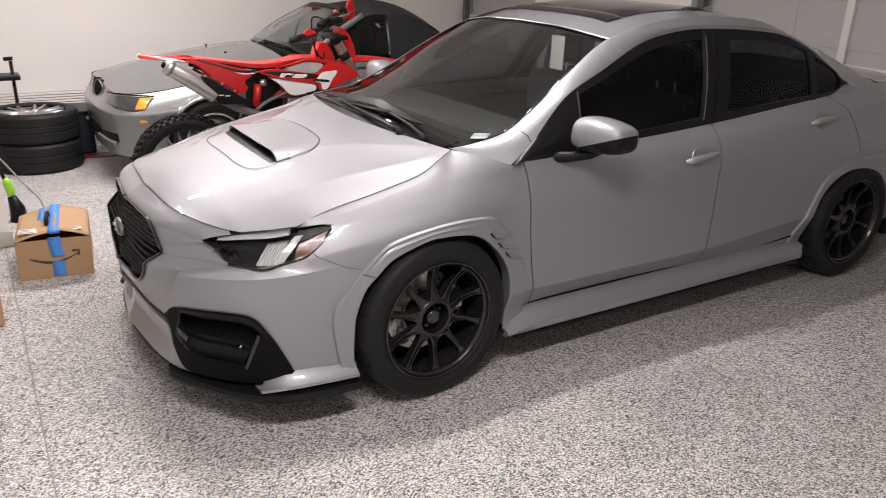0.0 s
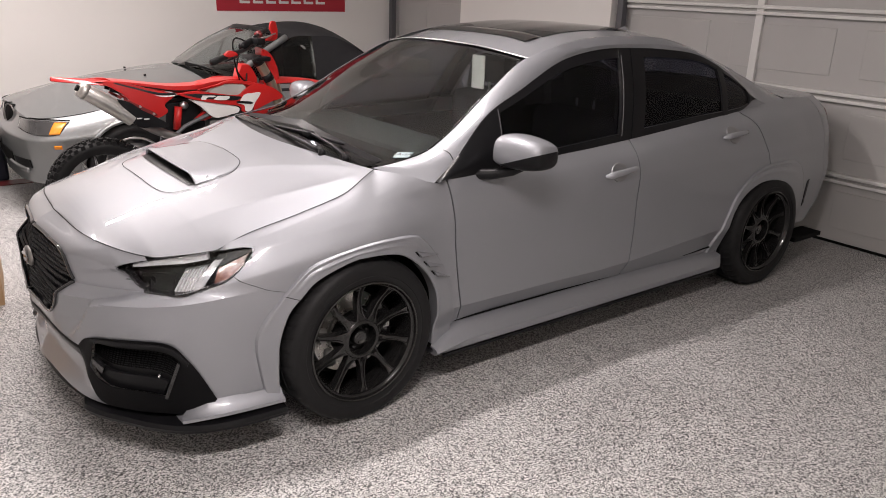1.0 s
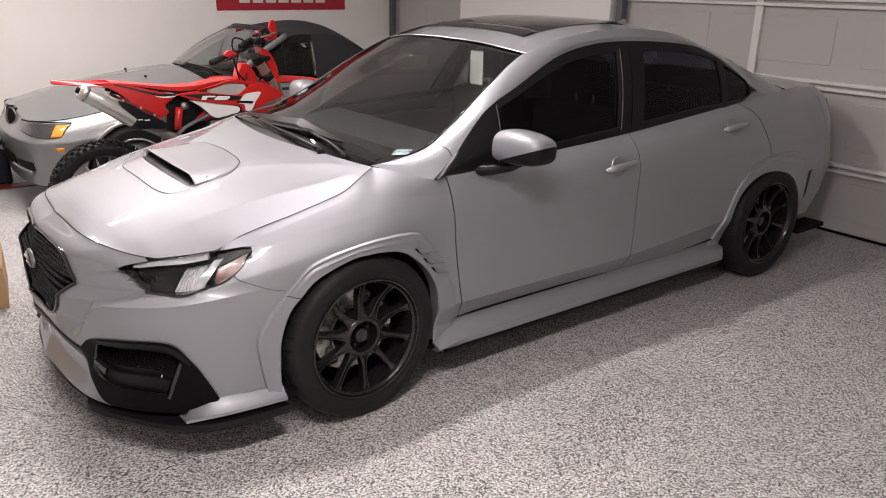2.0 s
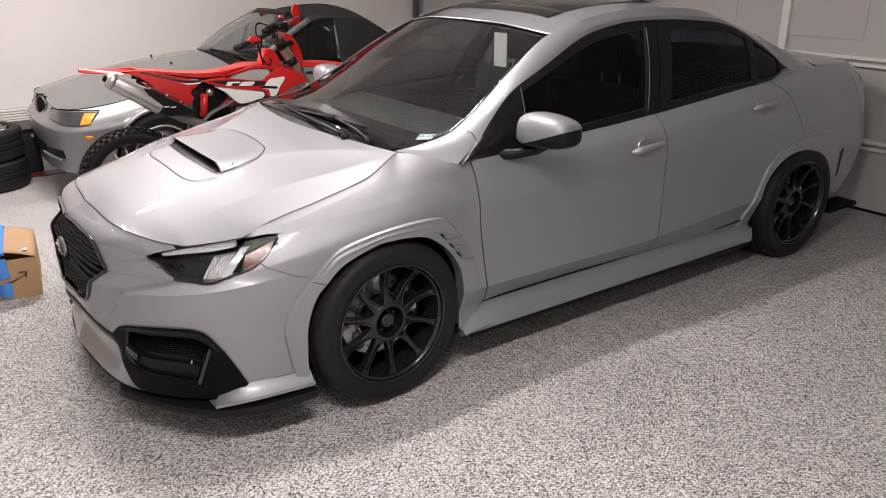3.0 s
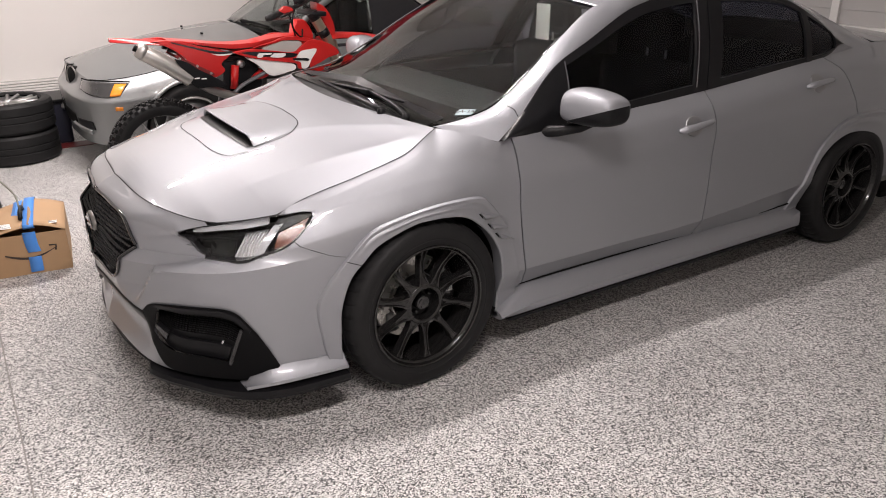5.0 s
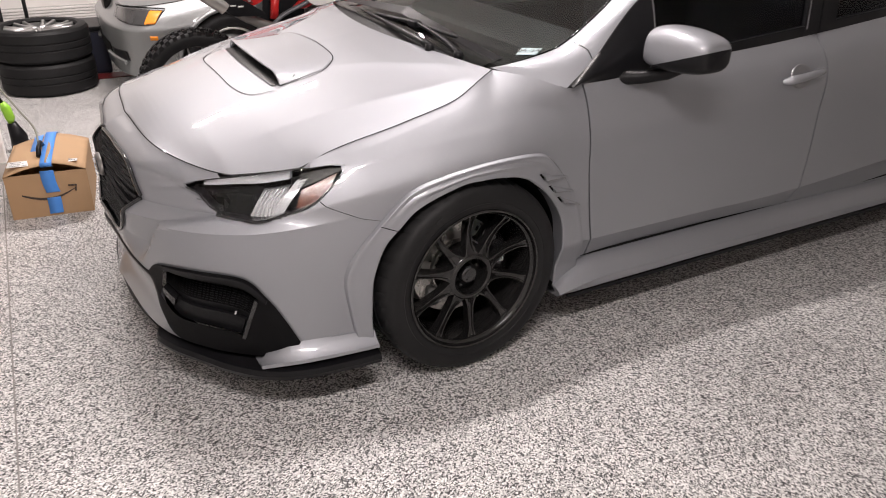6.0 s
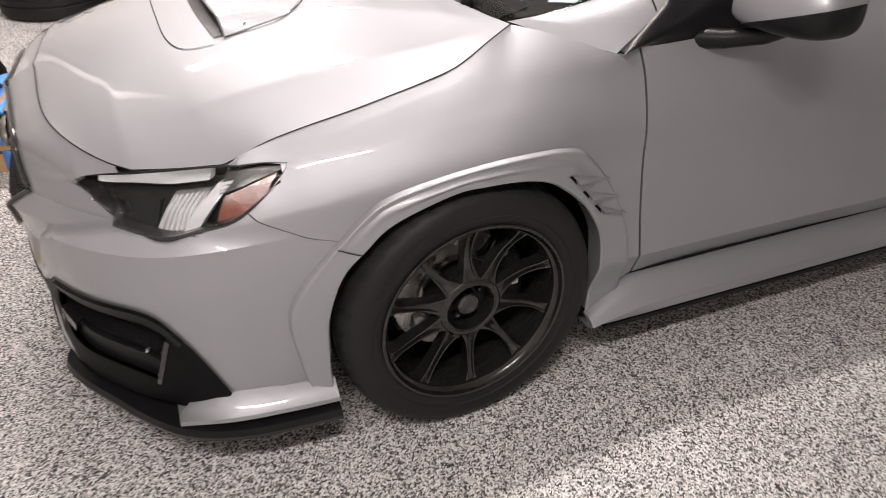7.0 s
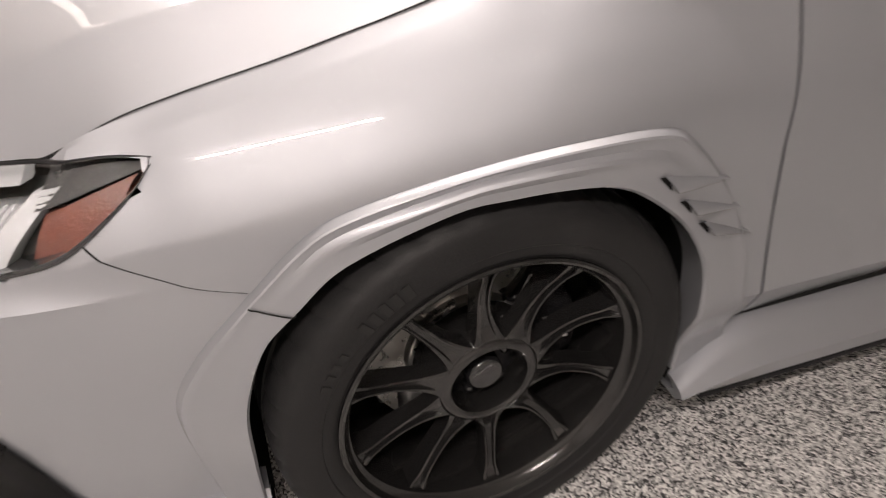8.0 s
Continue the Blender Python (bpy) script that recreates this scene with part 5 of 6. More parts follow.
def brake(x, sgn):
    m = Matrix.Translation((x, 0.776 * sgn, 0.325)) @ (Matrix.Identity(4) if sgn < 0 else Matrix.Rotation(math.pi, 4, "Z"))
    d = sharp(part("brake_disc", revolve([(0.055, -0.019), (0.090, -0.019), (0.098, -0.016), (0.101, -0.012), (0.102, -0.004), (0.162, -0.004), (0.164, 0.0), (0.164, 0.02), (0.09, 0.02)], 72), DISC, CAR), 30)
    d.matrix_basis = m
    turn = 1 if x < 1 else -1
    rows = []
    lo, hi = (-14, 56) if x < 1 else (120, 175)
    if sgn > 0:
        lo, hi = 180 - hi, 180 - lo
    for a in np.linspace(radians(lo), radians(hi), 18):
        ca, sa = math.cos(a), math.sin(a)
        rows.append([(r * ca, y, r * sa) for r, y in ((0.100, 0.0), (0.104, -0.022), (0.118, -0.034), (0.150, -0.036), (0.172, -0.030), (0.182, -0.01), (0.182, 0.03))])
    c = part("brake_caliper", grid_bm(rimmed(np.array(rows), (0, 1, 0), 0.03)), BLACKGLOSS, CAR, "black brake caliper with white marking")
    c.matrix_basis = m
    a = radians(4 if x < 1 else 150) if sgn < 0 else radians(176 if x < 1 else 30)
    for k, (dx, dz, sx, sz) in enumerate(((-0.014, 0, 0.0018, 0.010), (-0.004, 0.008, 0.007, 0.0018), (0.000, 0.0, 0.0018, 0.008), (0.008, 0.003, 0.0018, 0.010), (0.002, -0.008, 0.008, 0.0018))):
        cx, cz = 0.146 * math.cos(a) + dx * 0.9, 0.146 * math.sin(a) + dz
        part("marking", box(bmesh.new(), (cx - sx, -0.0405, cz - sz), (cx + sx, -0.038, cz + sz)), WHITE, c, smooth=False)
    k = part("knuckle", box(box(bmesh.new(), (-0.15, 0.0, -0.10), (-0.05, 0.05, 0.03), 0.02), (-0.12, -0.012, -0.13), (-0.06, 0.04, -0.04), 0.02), CAST, CAR)
    k.matrix_basis = m


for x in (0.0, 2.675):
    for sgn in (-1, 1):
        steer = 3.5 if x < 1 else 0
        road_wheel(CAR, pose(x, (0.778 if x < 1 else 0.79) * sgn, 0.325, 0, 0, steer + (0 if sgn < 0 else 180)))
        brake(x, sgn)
# dark underbody and wheel wells
boxpart("underbody", (-0.62, -0.60, 0.16), (3.4, 0.60, 0.5), LINER, CAR, 0.02)
boxpart("underbody", (0.42, -0.80, 0.16), (2.26, 0.80, 0.40), LINER, CAR, 0.02)
for a in (FRONT_ARCH, REAR_ARCH):
    pts = []
    for k in range(25):
        t = math.pi * (-0.14 + 1.28 * k / 24)
        pts.append([(a.x + 0.372 * math.cos(t), -y, a.z + 0.02 + 0.36 * math.sin(t)) for y in (0.55, 0.72, 0.838)])
    both_sides("wheel_well", lambda: grid_bm(np.array(pts)), LINER)
    both_sides("well_wall", lambda: box(bmesh.new(), (a.x - 0.38, -0.58, 0.12), (a.x + 0.38, -0.54, 0.72)), LINER)
# ---- the roadster behind: rails as before, about its own centre line ----
ROAD = thing("roadster_car", "silver two-seat roadster with a black cloth soft top", "car", pose(0, 3.25, 0))
R_BELT = [(-0.52, 0, 0.675), (-0.525, 0.33, 0.668), (-0.47, 0.60, 0.66), (-0.20, 0.715, 0.69), (0.25, 0.745, 0.775), (0.75, 0.74, 0.83), (1.6, 0.745, 0.83), (2.4, 0.765, 0.85), (3.1, 0.66, 0.82), (3.33, 0, 0.80)]
R_SHOULDER = [(-0.545, 0, 0.60), (-0.55, 0.38, 0.597), (-0.47, 0.68, 0.595), (-0.20, 0.79, 0.63), (0.25, 0.82, 0.70), (0.75, 0.795, 0.72), (1.6, 0.80, 0.72), (2.4, 0.84, 0.75), (3.12, 0.72, 0.74), (3.36, 0, 0.72)]
R_BUMP = [(-0.62, 0, 0.535), (-0.60, 0.40, 0.53), (-0.49, 0.725, 0.53), (-0.20, 0.825, 0.55), (0.25, 0.845, 0.58), (0.75, 0.81, 0.58), (1.6, 0.815, 0.58), (2.4, 0.86, 0.60), (3.13, 0.75, 0.60), (3.40, 0, 0.58)]
R_MID = [(-0.62, 0, 0.44), (-0.598, 0.40, 0.44), (-0.48, 0.72, 0.44), (-0.20, 0.82, 0.45), (0.25, 0.84, 0.45), (0.75, 0.80, 0.42), (1.6, 0.80, 0.42), (2.4, 0.85, 0.45), (3.1, 0.74, 0.46), (3.38, 0, 0.46)]
R_LOW = [(-0.60, 0, 0.22), (-0.565, 0.45, 0.22), (-0.44, 0.69, 0.22), (-0.20, 0.79, 0.22), (0.25, 0.80, 0.20), (0.75, 0.77, 0.18), (1.6, 0.77, 0.18), (2.4, 0.80, 0.2), (3.05, 0.68, 0.25), (3.3, 0, 0.25)]
rr = [curve(r, 9 * 14 + 1) for r in (R_BELT, R_SHOULDER, R_BUMP, R_MID, R_LOW)]
RSKIN = np.stack([np.vstack([curve([a[i] for a in rr[:3]], 13)[:-1], curve([a[i] for a in rr[2:]], 15)]) for i in range(9 * 14 + 1)])
RSKIN[:, :, 1] *= -1
RTREE = skin_tree(RSKIN)


def road_cut(c):
    return any((c.x - x) ** 2 + (c.z - 0.30) ** 2 < 0.34 ** 2 or (abs(c.x - x) < 0.33 and c.z < 0.3) for x in (0.10, 2.55)) and abs(c.y) > 0.4


bm = grid_bm(RSKIN, skip=road_cut, mirror=True)
bmesh.ops.remove_doubles(bm, verts=bm.verts, dist=0.0005)
part("body", bm, ROADPAINT, ROAD)
rhood = coons(rr[0][:29], even([(0.70, 0, 0.925), (0.71, 0.4, 0.90), (0.75, 0.74, 0.83)], 29), even([(-0.52, 0, 0.675), (-0.38, 0, 0.765), (0.0, 0, 0.86), (0.70, 0, 0.925)], 43), rr[0][28:71])
bm = grid_bm(rhood, mirror=True)
bmesh.ops.remove_doubles(bm, verts=bm.verts, dist=0.0005)
part("bonnet", bm, ROADPAINT, ROAD)
RHTREE = skin_tree(rhood * np.array((1, -1, 1)))
part("bonnet_joint", grid_bm(ribbon([tuple(p) for p in rr[0][24:71:6]], 0.006, (0, 0.6, -0.8), 0.002, 60, RHTREE)), LINER, ROAD)
deck = coons(even([(2.25, 0, 0.90), (2.25, 0.4, 0.89), (2.25, 0.76, 0.845)], 15), even(rr[0][112:][::-1], 15), even([(2.25, 0, 0.90), (3.33, 0, 0.80)], 15), even(np.vstack([[(2.25, 0.76, 0.845)], rr[0][100:113:4]]), 15))
part("boot_lid", grid_bm(deck, mirror=True), ROADPAINT, ROAD)
for sgn in (1, -1):
    flip = np.array((1, sgn, 1))
    t_ = [(-0.575, 0.44, 0.645), (-0.50, 0.58, 0.65), (-0.38, 0.70, 0.648), (-0.30, 0.755, 0.645)]
    b_ = [(-0.60, 0.46, 0.585), (-0.52, 0.63, 0.565), (-0.42, 0.735, 0.56), (-0.36, 0.77, 0.57)]
    hl = part("headlamp", grid_bm(patch(t_, b_, CORNER, 0.003, 30, 10, 0.02, RTREE) * flip), ROADLAMP, ROAD, "grey headlamp")
    t2, b2 = [(-0.375, 0.705, 0.640), (-0.315, 0.75, 0.640)], [(-0.415, 0.735, 0.566), (-0.36, 0.77, 0.57)]
    part("turn_signal", grid_bm(patch(t2, b2, CORNER, 0.006, 12, 8, 0.01, RTREE) * flip), ORANGE, hl)
    seal = [(-0.58, 0.43, 0.65), (-0.50, 0.575, 0.657), (-0.38, 0.695, 0.655), (-0.295, 0.75, 0.652)]
    part("lamp_joint", grid_bm(ribbon(seal, 0.008, CORNER, 0.005, 30, RTREE) * flip), LINER, hl)
    bm = revolve([(0.0, -0.012), (0.8, -0.012), (1.0, 0.0), (1.0, 0.04)], 28)
    turned = pose(-0.548, 0.080 * sgn, 0.612, 0, 0, -90 - 26 * sgn)
    for v in bm.verts:
        v.co = turned @ Vector((v.co.x * 0.052, v.co.y, v.co.z * 0.078))
    k = part("kidney", bm, LINER, ROAD, "black kidney grille with a chrome rim")
    ring = [turned @ Vector((0.056 * math.cos(a), -0.006, 0.083 * math.sin(a))) for a in np.linspace(0, 2 * math.pi, 33)]
    part("chrome_rim", tube_bm(ring, 0.005, 8, cap=False), DULLSTEEL, k)
    part("bumper_intake", grid_bm(patch([(-0.66, 0.42, 0.385), (-0.53, 0.60, 0.385)], [(-0.63, 0.43, 0.32), (-0.52, 0.60, 0.325)], CORNER, 0.004, 14, 8, 0.01, RTREE) * flip), BLACKPLASTIC, ROAD)
    part("bumper_vane", grid_bm(patch([(-0.67, 0.36, 0.345), (-0.55, 0.60, 0.325)], [(-0.66, 0.38, 0.325), (-0.55, 0.60, 0.30)], CORNER, 0.025, 14, 4, 0.03, RTREE) * flip), ROADPAINT, ROAD)
    part("side_marker", grid_bm(patch([(-0.40, 0.77, 0.50), (-0.36, 0.79, 0.50)], [(-0.40, 0.77, 0.475), (-0.36, 0.79, 0.475)], CORNER, 0.004, 4, 4, 0.005, RTREE) * flip), ORANGE, ROAD)
part("bumper_grille", grid_bm(patch([(-0.70, 0.0, 0.40), (-0.67, 0.33, 0.40)], [(-0.68, 0.0, 0.30), (-0.65, 0.33, 0.30)], (1, 0, 0), 0.003, 20, 6, 0.005, RTREE), mirror=True), LINER, ROAD)
# windscreen in its frame, soft top with side windows
wbase = even([(0.74, 0, 0.93), (0.80, 0.45, 0.90), (0.90, 0.68, 0.86)], 17)
wtop = even([(1.34, 0, 1.215), (1.36, 0.35, 1.205), (1.41, 0.56, 1.175)], 17)
ws2 = coons(wbase, wtop, even([(0.74, 0, 0.93), (1.03, 0, 1.09), (1.34, 0, 1.215)], 15), even([(0.90, 0.68, 0.86), (1.14, 0.625, 1.035), (1.41, 0.56, 1.175)], 15))
part("windscreen", pane(ws2, 0.004, True), TINT2, ROAD)
for sgn in (1, -1):
    part("screen_frame", tube_bm([(x, -w * sgn, z) for x, w, z in even([(0.90, 0.69, 0.86), (1.14, 0.635, 1.035), (1.41, 0.57, 1.175)], 12)], 0.026, 8), ROADPAINT, ROAD)
part("screen_header", tube_bm([(x, w, z) for x, w, z in wtop[::-1]] + [(x, -w, z) for x, w, z in wtop[1:]], 0.022, 8), BLACKPLASTIC, ROAD)
TOP_MID = even([(1.34, 0, 1.235), (1.6, 0, 1.258), (1.9, 0, 1.235), (2.2, 0, 1.13), (2.42, 0, 0.90)], 30)
TOP_SIDE = even([(1.41, 0.575, 1.19), (1.62, 0.59, 1.205), (1.85, 0.60, 1.18), (2.12, 0.63, 1.07), (2.32, 0.68, 0.87)], 30)
a_ = np.linspace(0, 1, 15)[None, :, None]
tp = TOP_MID[:, None] * (1 - a_) + TOP_SIDE[:, None] * a_
tp[:, :, 2] += 0.045 * (1 - a_[:, :, 0] ** 2) * np.sin(np.pi * np.linspace(0.1, 0.9, 30))[:, None] - 0.03
tp[:, :, 2] += 0.006 * np.sin(np.linspace(0, 5 * np.pi, 30))[:, None] * a_[:, :, 0]
bm = grid_bm(tp, mirror=True)
bmesh.ops.remove_doubles(bm, verts=bm.verts, dist=0.0005)
part("soft_top", bm, CLOTH, ROAD, "black cloth soft top, closed")
for sgn in (1, -1):
    low = even([(1.60, 0.72, 0.835), (2.0, 0.735, 0.84), (2.32, 0.70, 0.86)], 16)
    up = even([(1.62, 0.60, 1.185), (1.9, 0.61, 1.15), (2.32, 0.69, 0.875)], 16)
    g = np.stack([up * (1 - f) + low * f + (0, 0.012 * math.sin(math.pi * f), 0) for f in np.linspace(0, 1, 6)], 1)
    part("top_side", grid_bm(g * np.array((1, -sgn, 1))), CLOTH, ROAD)
    low = even([(0.95, 0.70, 0.84), (1.25, 0.715, 0.835), (1.60, 0.72, 0.835)], 16)
    up = even([(1.08, 0.660, 0.98), (1.42, 0.585, 1.165), (1.62, 0.60, 1.185)], 16)
    g = np.stack([up * (1 - f) + low * f + (0, 0.014 * math.sin(math.pi * f), 0) for f in np.linspace(0, 1, 6)], 1)
    part("door_window", pane(g * np.array((1, -sgn, 1))), TINT2, ROAD)
    part("window_post", tube_bm([(1.36, -0.60 * sgn, 1.12), (1.30, -0.715 * sgn, 0.84)], 0.012, 6), LINER, ROAD)
    bm = tube_bm([(0.98, -0.76 * sgn, 0.865), (1.0, -0.80 * sgn, 0.875), (1.01, -0.86 * sgn, 0.878)], [0.02, 0.042, 0.036], 12)
    part("door_mirror", bm, ROADPAINT, ROAD)
    st = boxpart("seat", (1.75, sgn * 0.34 - 0.22, 0.45), (1.90, sgn * 0.34 + 0.22, 1.05), CABIN, ROAD, 0.05)
    boxpart("door_panel", (0.85, min(-0.77 * sgn, -0.74 * sgn), 0.3), (1.75, max(-0.77 * sgn, -0.74 * sgn), 0.80), CABIN, ROAD, 0.01)
    part("washer_jet", box(bmesh.new(), (0.36, sgn * 0.28 - 0.010, 0.880), (0.376, sgn * 0.28 + 0.010, 0.893), 0.003), LINER, ROAD)
part("wiper", tube_bm([(0.735, -0.16, 0.945), (0.76, -0.30, 0.948), (0.82, -0.52, 0.93)], [0.016, 0.009, 0.006], 6), LINER, ROAD)
boxpart("dashboard", (0.85, -0.64, 0.55), (1.15, 0.64, 0.86), CABIN, ROAD, 0.04)
boxpart("cabin_tub", (0.9, -0.70, 0.25), (2.2, 0.70, 0.45), CABIN, ROAD, 0.02)
for x in (0.10, 2.55):
    for sgn in (-1, 1):
        w = part("wheel", revolve([(0.20, -0.08), (0.215, -0.10), (0.215, 0.08), (0.19, 0.08), (0.19, -0.03), (0.06, -0.05), (0.0, -0.05)], 40), ALLOY, ROAD)
        w.matrix_basis = pose(x, 0.735 * sgn, 0.312, 0, 0, 0 if sgn < 0 else 180)
        part("tyre", revolve([(0.213, -0.09), (0.23, -0.105), (0.27, -0.108), (0.30, -0.10), (0.311, -0.08), (0.311, 0.08), (0.30, 0.1), (0.25, 0.105), (0.213, 0.08)], 48), RUBBER, w)
        pts = [[(x + 0.35 * math.cos(t), y * sgn, 0.30 + 0.35 * math.sin(t)) for y in (0.5, 0.70, 0.80)] for t in np.linspace(0, math.pi, 17)]
        part("wheel_well", grid_bm(np.array(pts)), LINER, ROAD)
        lip = [onto((x + 0.345 * math.cos(t), -0.9, 0.30 + 0.345 * math.sin(t)), (0, 1, 0), 0.0, RTREE) for t in np.linspace(-0.1, math.pi + 0.1, 41)]
        part("arch_lip", tube_bm([(p.x, p.y * -sgn, p.z) for p in lip], 0.014, 8), ROADPAINT, ROAD)
boxpart("underbody", (-0.45, -0.52, 0.15), (3.1, 0.52, 0.5), LINER, ROAD, 0.02)

# ---- the dirt bike between the cars, nose to the garage door; its middle is y = 0 ----
BIKE = thing("dirt_bike", "red and white enduro motorcycle with knobbly tyres, parked upright", "motorcycle", pose(0, 1.75, 0))


def plate(outline, y0, y1, bevel=0.008):
    """A moulded panel: an outline of (x, z) made solid from y0 to y1, with round edges."""
    bm = bmesh.new()
    pts = even(outline + [outline[0]], 6 * len(outline))[:-1]
    a = [bm.verts.new((x, y0, z)) for x, z in pts]
    f = bm.faces.new(a)
    r = bmesh.ops.extrude_face_region(bm, geom=[f])
    for v in r["geom"]:
        if isinstance(v, bmesh.types.BMVert):
            v.co.y = y1
    caps = [e for e in bm.edges if abs(e.verts[0].co.y - e.verts[1].co.y) < 1e-6]
    if bevel:
        bmesh.ops.bevel(bm, geom=caps, offset=bevel, segments=2, affect="EDGES", profile=0.6)
    bmesh.ops.triangulate(bm, faces=[f for f in bm.faces if len(f.verts) > 4])
    return bm


def blade(mid, half, thick, drop=0.0):
    """A fender: a bowed strip along (x, z) of half widths."""
    c, w = even(mid, 24), np.interp(np.linspace(0, 1, 24), np.linspace(0, 1, len(half)), half)
    g = np.array([[(p[0], q * h, p[1] - drop * q * q) for q in np.linspace(-1, 1, 9)] for p, h in zip(c, w)])
    bm = grid_bm(g)
    bmesh.ops.solidify(bm, geom=bm.faces[:], thickness=thick)
    return bm


def bike_part(name, bm, mat, label="", angle=35):
    return sharp(part(name, bm, mat, BIKE, label), angle)


def spoked_wheel(x, z, yaw, fat):
    r = 0.335
    w = part("wheel", revolve([(0.243, -0.035), (0.236, -0.03), (0.228, 0.0), (0.236, 0.03), (0.243, 0.035)], 60), RIMBLACK, BIKE, "black rim with wire spokes")
    w.matrix_basis = pose(x, 0, z, 0, 0, yaw)
    part("tyre", revolve([(0.24, -0.04), (0.27, -fat * 0.95), (0.295, -fat), (0.312, -fat * 0.8), (0.32, 0.0), (0.312, fat * 0.8), (0.295, fat), (0.27, fat * 0.95), (0.24, 0.04)], 60), RUBBER, w)
    bm = bmesh.new()
    for k in range(44):
        a = 2 * math.pi * k / 44
        for y, rr_ in ((-fat * 0.82, 0.312), (-fat * 0.30, 0.322), (fat * 0.30, 0.322), (fat * 0.82, 0.312)):
            aa = a + (0.07 if abs(y) > fat * 0.5 else 0.0)
            q = bmesh.ops.create_cube(bm, size=1)["verts"]
            rot = Matrix.Rotation(-aa, 3, "Y")
            for v in q:
                v.co = rot @ Vector((rr_ + v.co.x * 0.022, y + v.co.y * 0.022, v.co.z * 0.022))
    tagged(part("tread", bm, RUBBER, w, smooth=False), kind="stuff")
    for k in range(18):
        a = 2 * math.pi * k / 18
        for s in (-1, 1):
            b = a + s * 0.30
            part("spoke", tube_bm([(0.03 * math.cos(b), 0.03 * s, 0.03 * math.sin(b)), (0.235 * math.cos(a), 0.008 * s, 0.235 * math.sin(a))], 0.0022, 5), ALLOY, w)
    part("hub", tube_bm([(0, -0.06, 0), (0, -0.03, 0), (0, 0.03, 0), (0, 0.06, 0)], [0.035, 0.05, 0.05, 0.035], 20), RIMBLACK, w)
    part("brake_rotor", revolve([(0.07, -0.055), (0.11, -0.055), (0.11, -0.05), (0.07, -0.05)], 40, closed=True), ALLOY, w)
    return w


spoked_wheel(-0.275, 0.335, 0, 0.066)
spoked_wheel(1.185, 0.335, -28, 0.045)
bike_part("rear_fender", blade([(-0.500, 1.040), (-0.41, 1.031), (-0.305, 1.020), (-0.15, 1.0), (0.02, 0.965)], [0.022, 0.048, 0.066, 0.078, 0.080], 0.006, 0.022), RED)
for s in (-1, 1):
    def slab(name, outline, off, thick, mat, bevel=0.003, label=""):
        bike_part(name, plate(outline, s * off - thick / 2, s * off + thick / 2, bevel), mat, label)
    slab("side_panel", [(-0.30, 1.012), (-0.199, 1.014), (-0.07, 0.984), (0.068, 0.944), (0.166, 0.914), (0.102, 0.858), (0.12, 0.813), (0.038, 0.779), (-0.055, 0.844), (-0.137, 0.930), (-0.22, 0.985)], 0.085, 0.03, RED, 0.008)
    slab("panel_stripe", [(-0.181, 1.006), (-0.059, 0.969), (0.068, 0.934), (0.167, 0.926), (0.165, 0.914), (0.067, 0.920), (-0.06, 0.959), (-0.182, 0.999)], 0.098, 0.008, BLACKGLOSS, 0.001)
    slab("panel_stripe", [(0.040, 0.922), (0.10, 0.914), (0.165, 0.914), (0.160, 0.907), (0.09, 0.906)], 0.0985, 0.008, WHITE, 0.001)
    slab("panel_strap", [(-0.162, 0.931), (-0.054, 0.866), (0.046, 0.809), (0.035, 0.794), (-0.06, 0.851), (-0.168, 0.917)], 0.099, 0.012, DARKRED, 0.002)
    for bx_, bz_ in ((-0.146, 0.908), (-0.048, 0.857), (0.029, 0.808)):
        bike_part("bolt", tube_bm([(bx_, 0.10 * s, bz_), (bx_, 0.112 * s, bz_)], [0.009, 0.007], 10), ALLOY)
    slab("fuel_tank_side", [(0.35, 0.905), (0.40, 0.947), (0.479, 0.967), (0.608, 0.958), (0.60, 0.90), (0.50, 0.885)], 0.117, 0.016, TANKGREY, 0.006)
    slab("tank_shroud", [(0.165, 0.923), (0.296, 0.934), (0.40, 0.918), (0.548, 0.897), (0.60, 0.925), (0.66, 0.962), (0.727, 0.959), (0.82, 0.922), (0.87, 0.868), (0.785, 0.841), (0.70, 0.806), (0.640, 0.785), (0.582, 0.790), (0.561, 0.826), (0.376, 0.861), (0.239, 0.894)], 0.125, 0.024, RED, 0.006)
    slab("shroud_brow", [(0.30, 0.940), (0.423, 0.968), (0.508, 0.991), (0.609, 0.984), (0.70, 0.963), (0.66, 0.948), (0.60, 0.965), (0.50, 0.972), (0.42, 0.955)], 0.120, 0.024, RED, 0.005)
    slab("black_graphic", [(0.207, 0.920), (0.295, 0.919), (0.40, 0.910), (0.563, 0.889), (0.578, 0.880), (0.533, 0.866), (0.40, 0.880), (0.321, 0.889), (0.247, 0.908)], 0.138, 0.006, BLACKGLOSS, 0.001)
    for letter in ([(0.325, 0.908), (0.406, 0.902), (0.394, 0.893), (0.356, 0.895), (0.342, 0.881), (0.312, 0.885)], [(0.420, 0.900), (0.498, 0.893), (0.475, 0.872), (0.397, 0.878), (0.408, 0.890)]):
        slab("graphic_mark", letter, 0.1415, 0.006, WHITE, 0.001)
    slab("white_panel", [(0.241, 0.886), (0.376, 0.858), (0.550, 0.824), (0.564, 0.788), (0.515, 0.775), (0.40, 0.762), (0.312, 0.838)], 0.118, 0.018, WHITE, 0.006)
    slab("white_graphic", [(0.556, 0.843), (0.599, 0.897), (0.655, 0.906), (0.711, 0.904), (0.672, 0.846), (0.641, 0.795), (0.603, 0.793), (0.595, 0.830)], 0.138, 0.006, WHITE, 0.001)
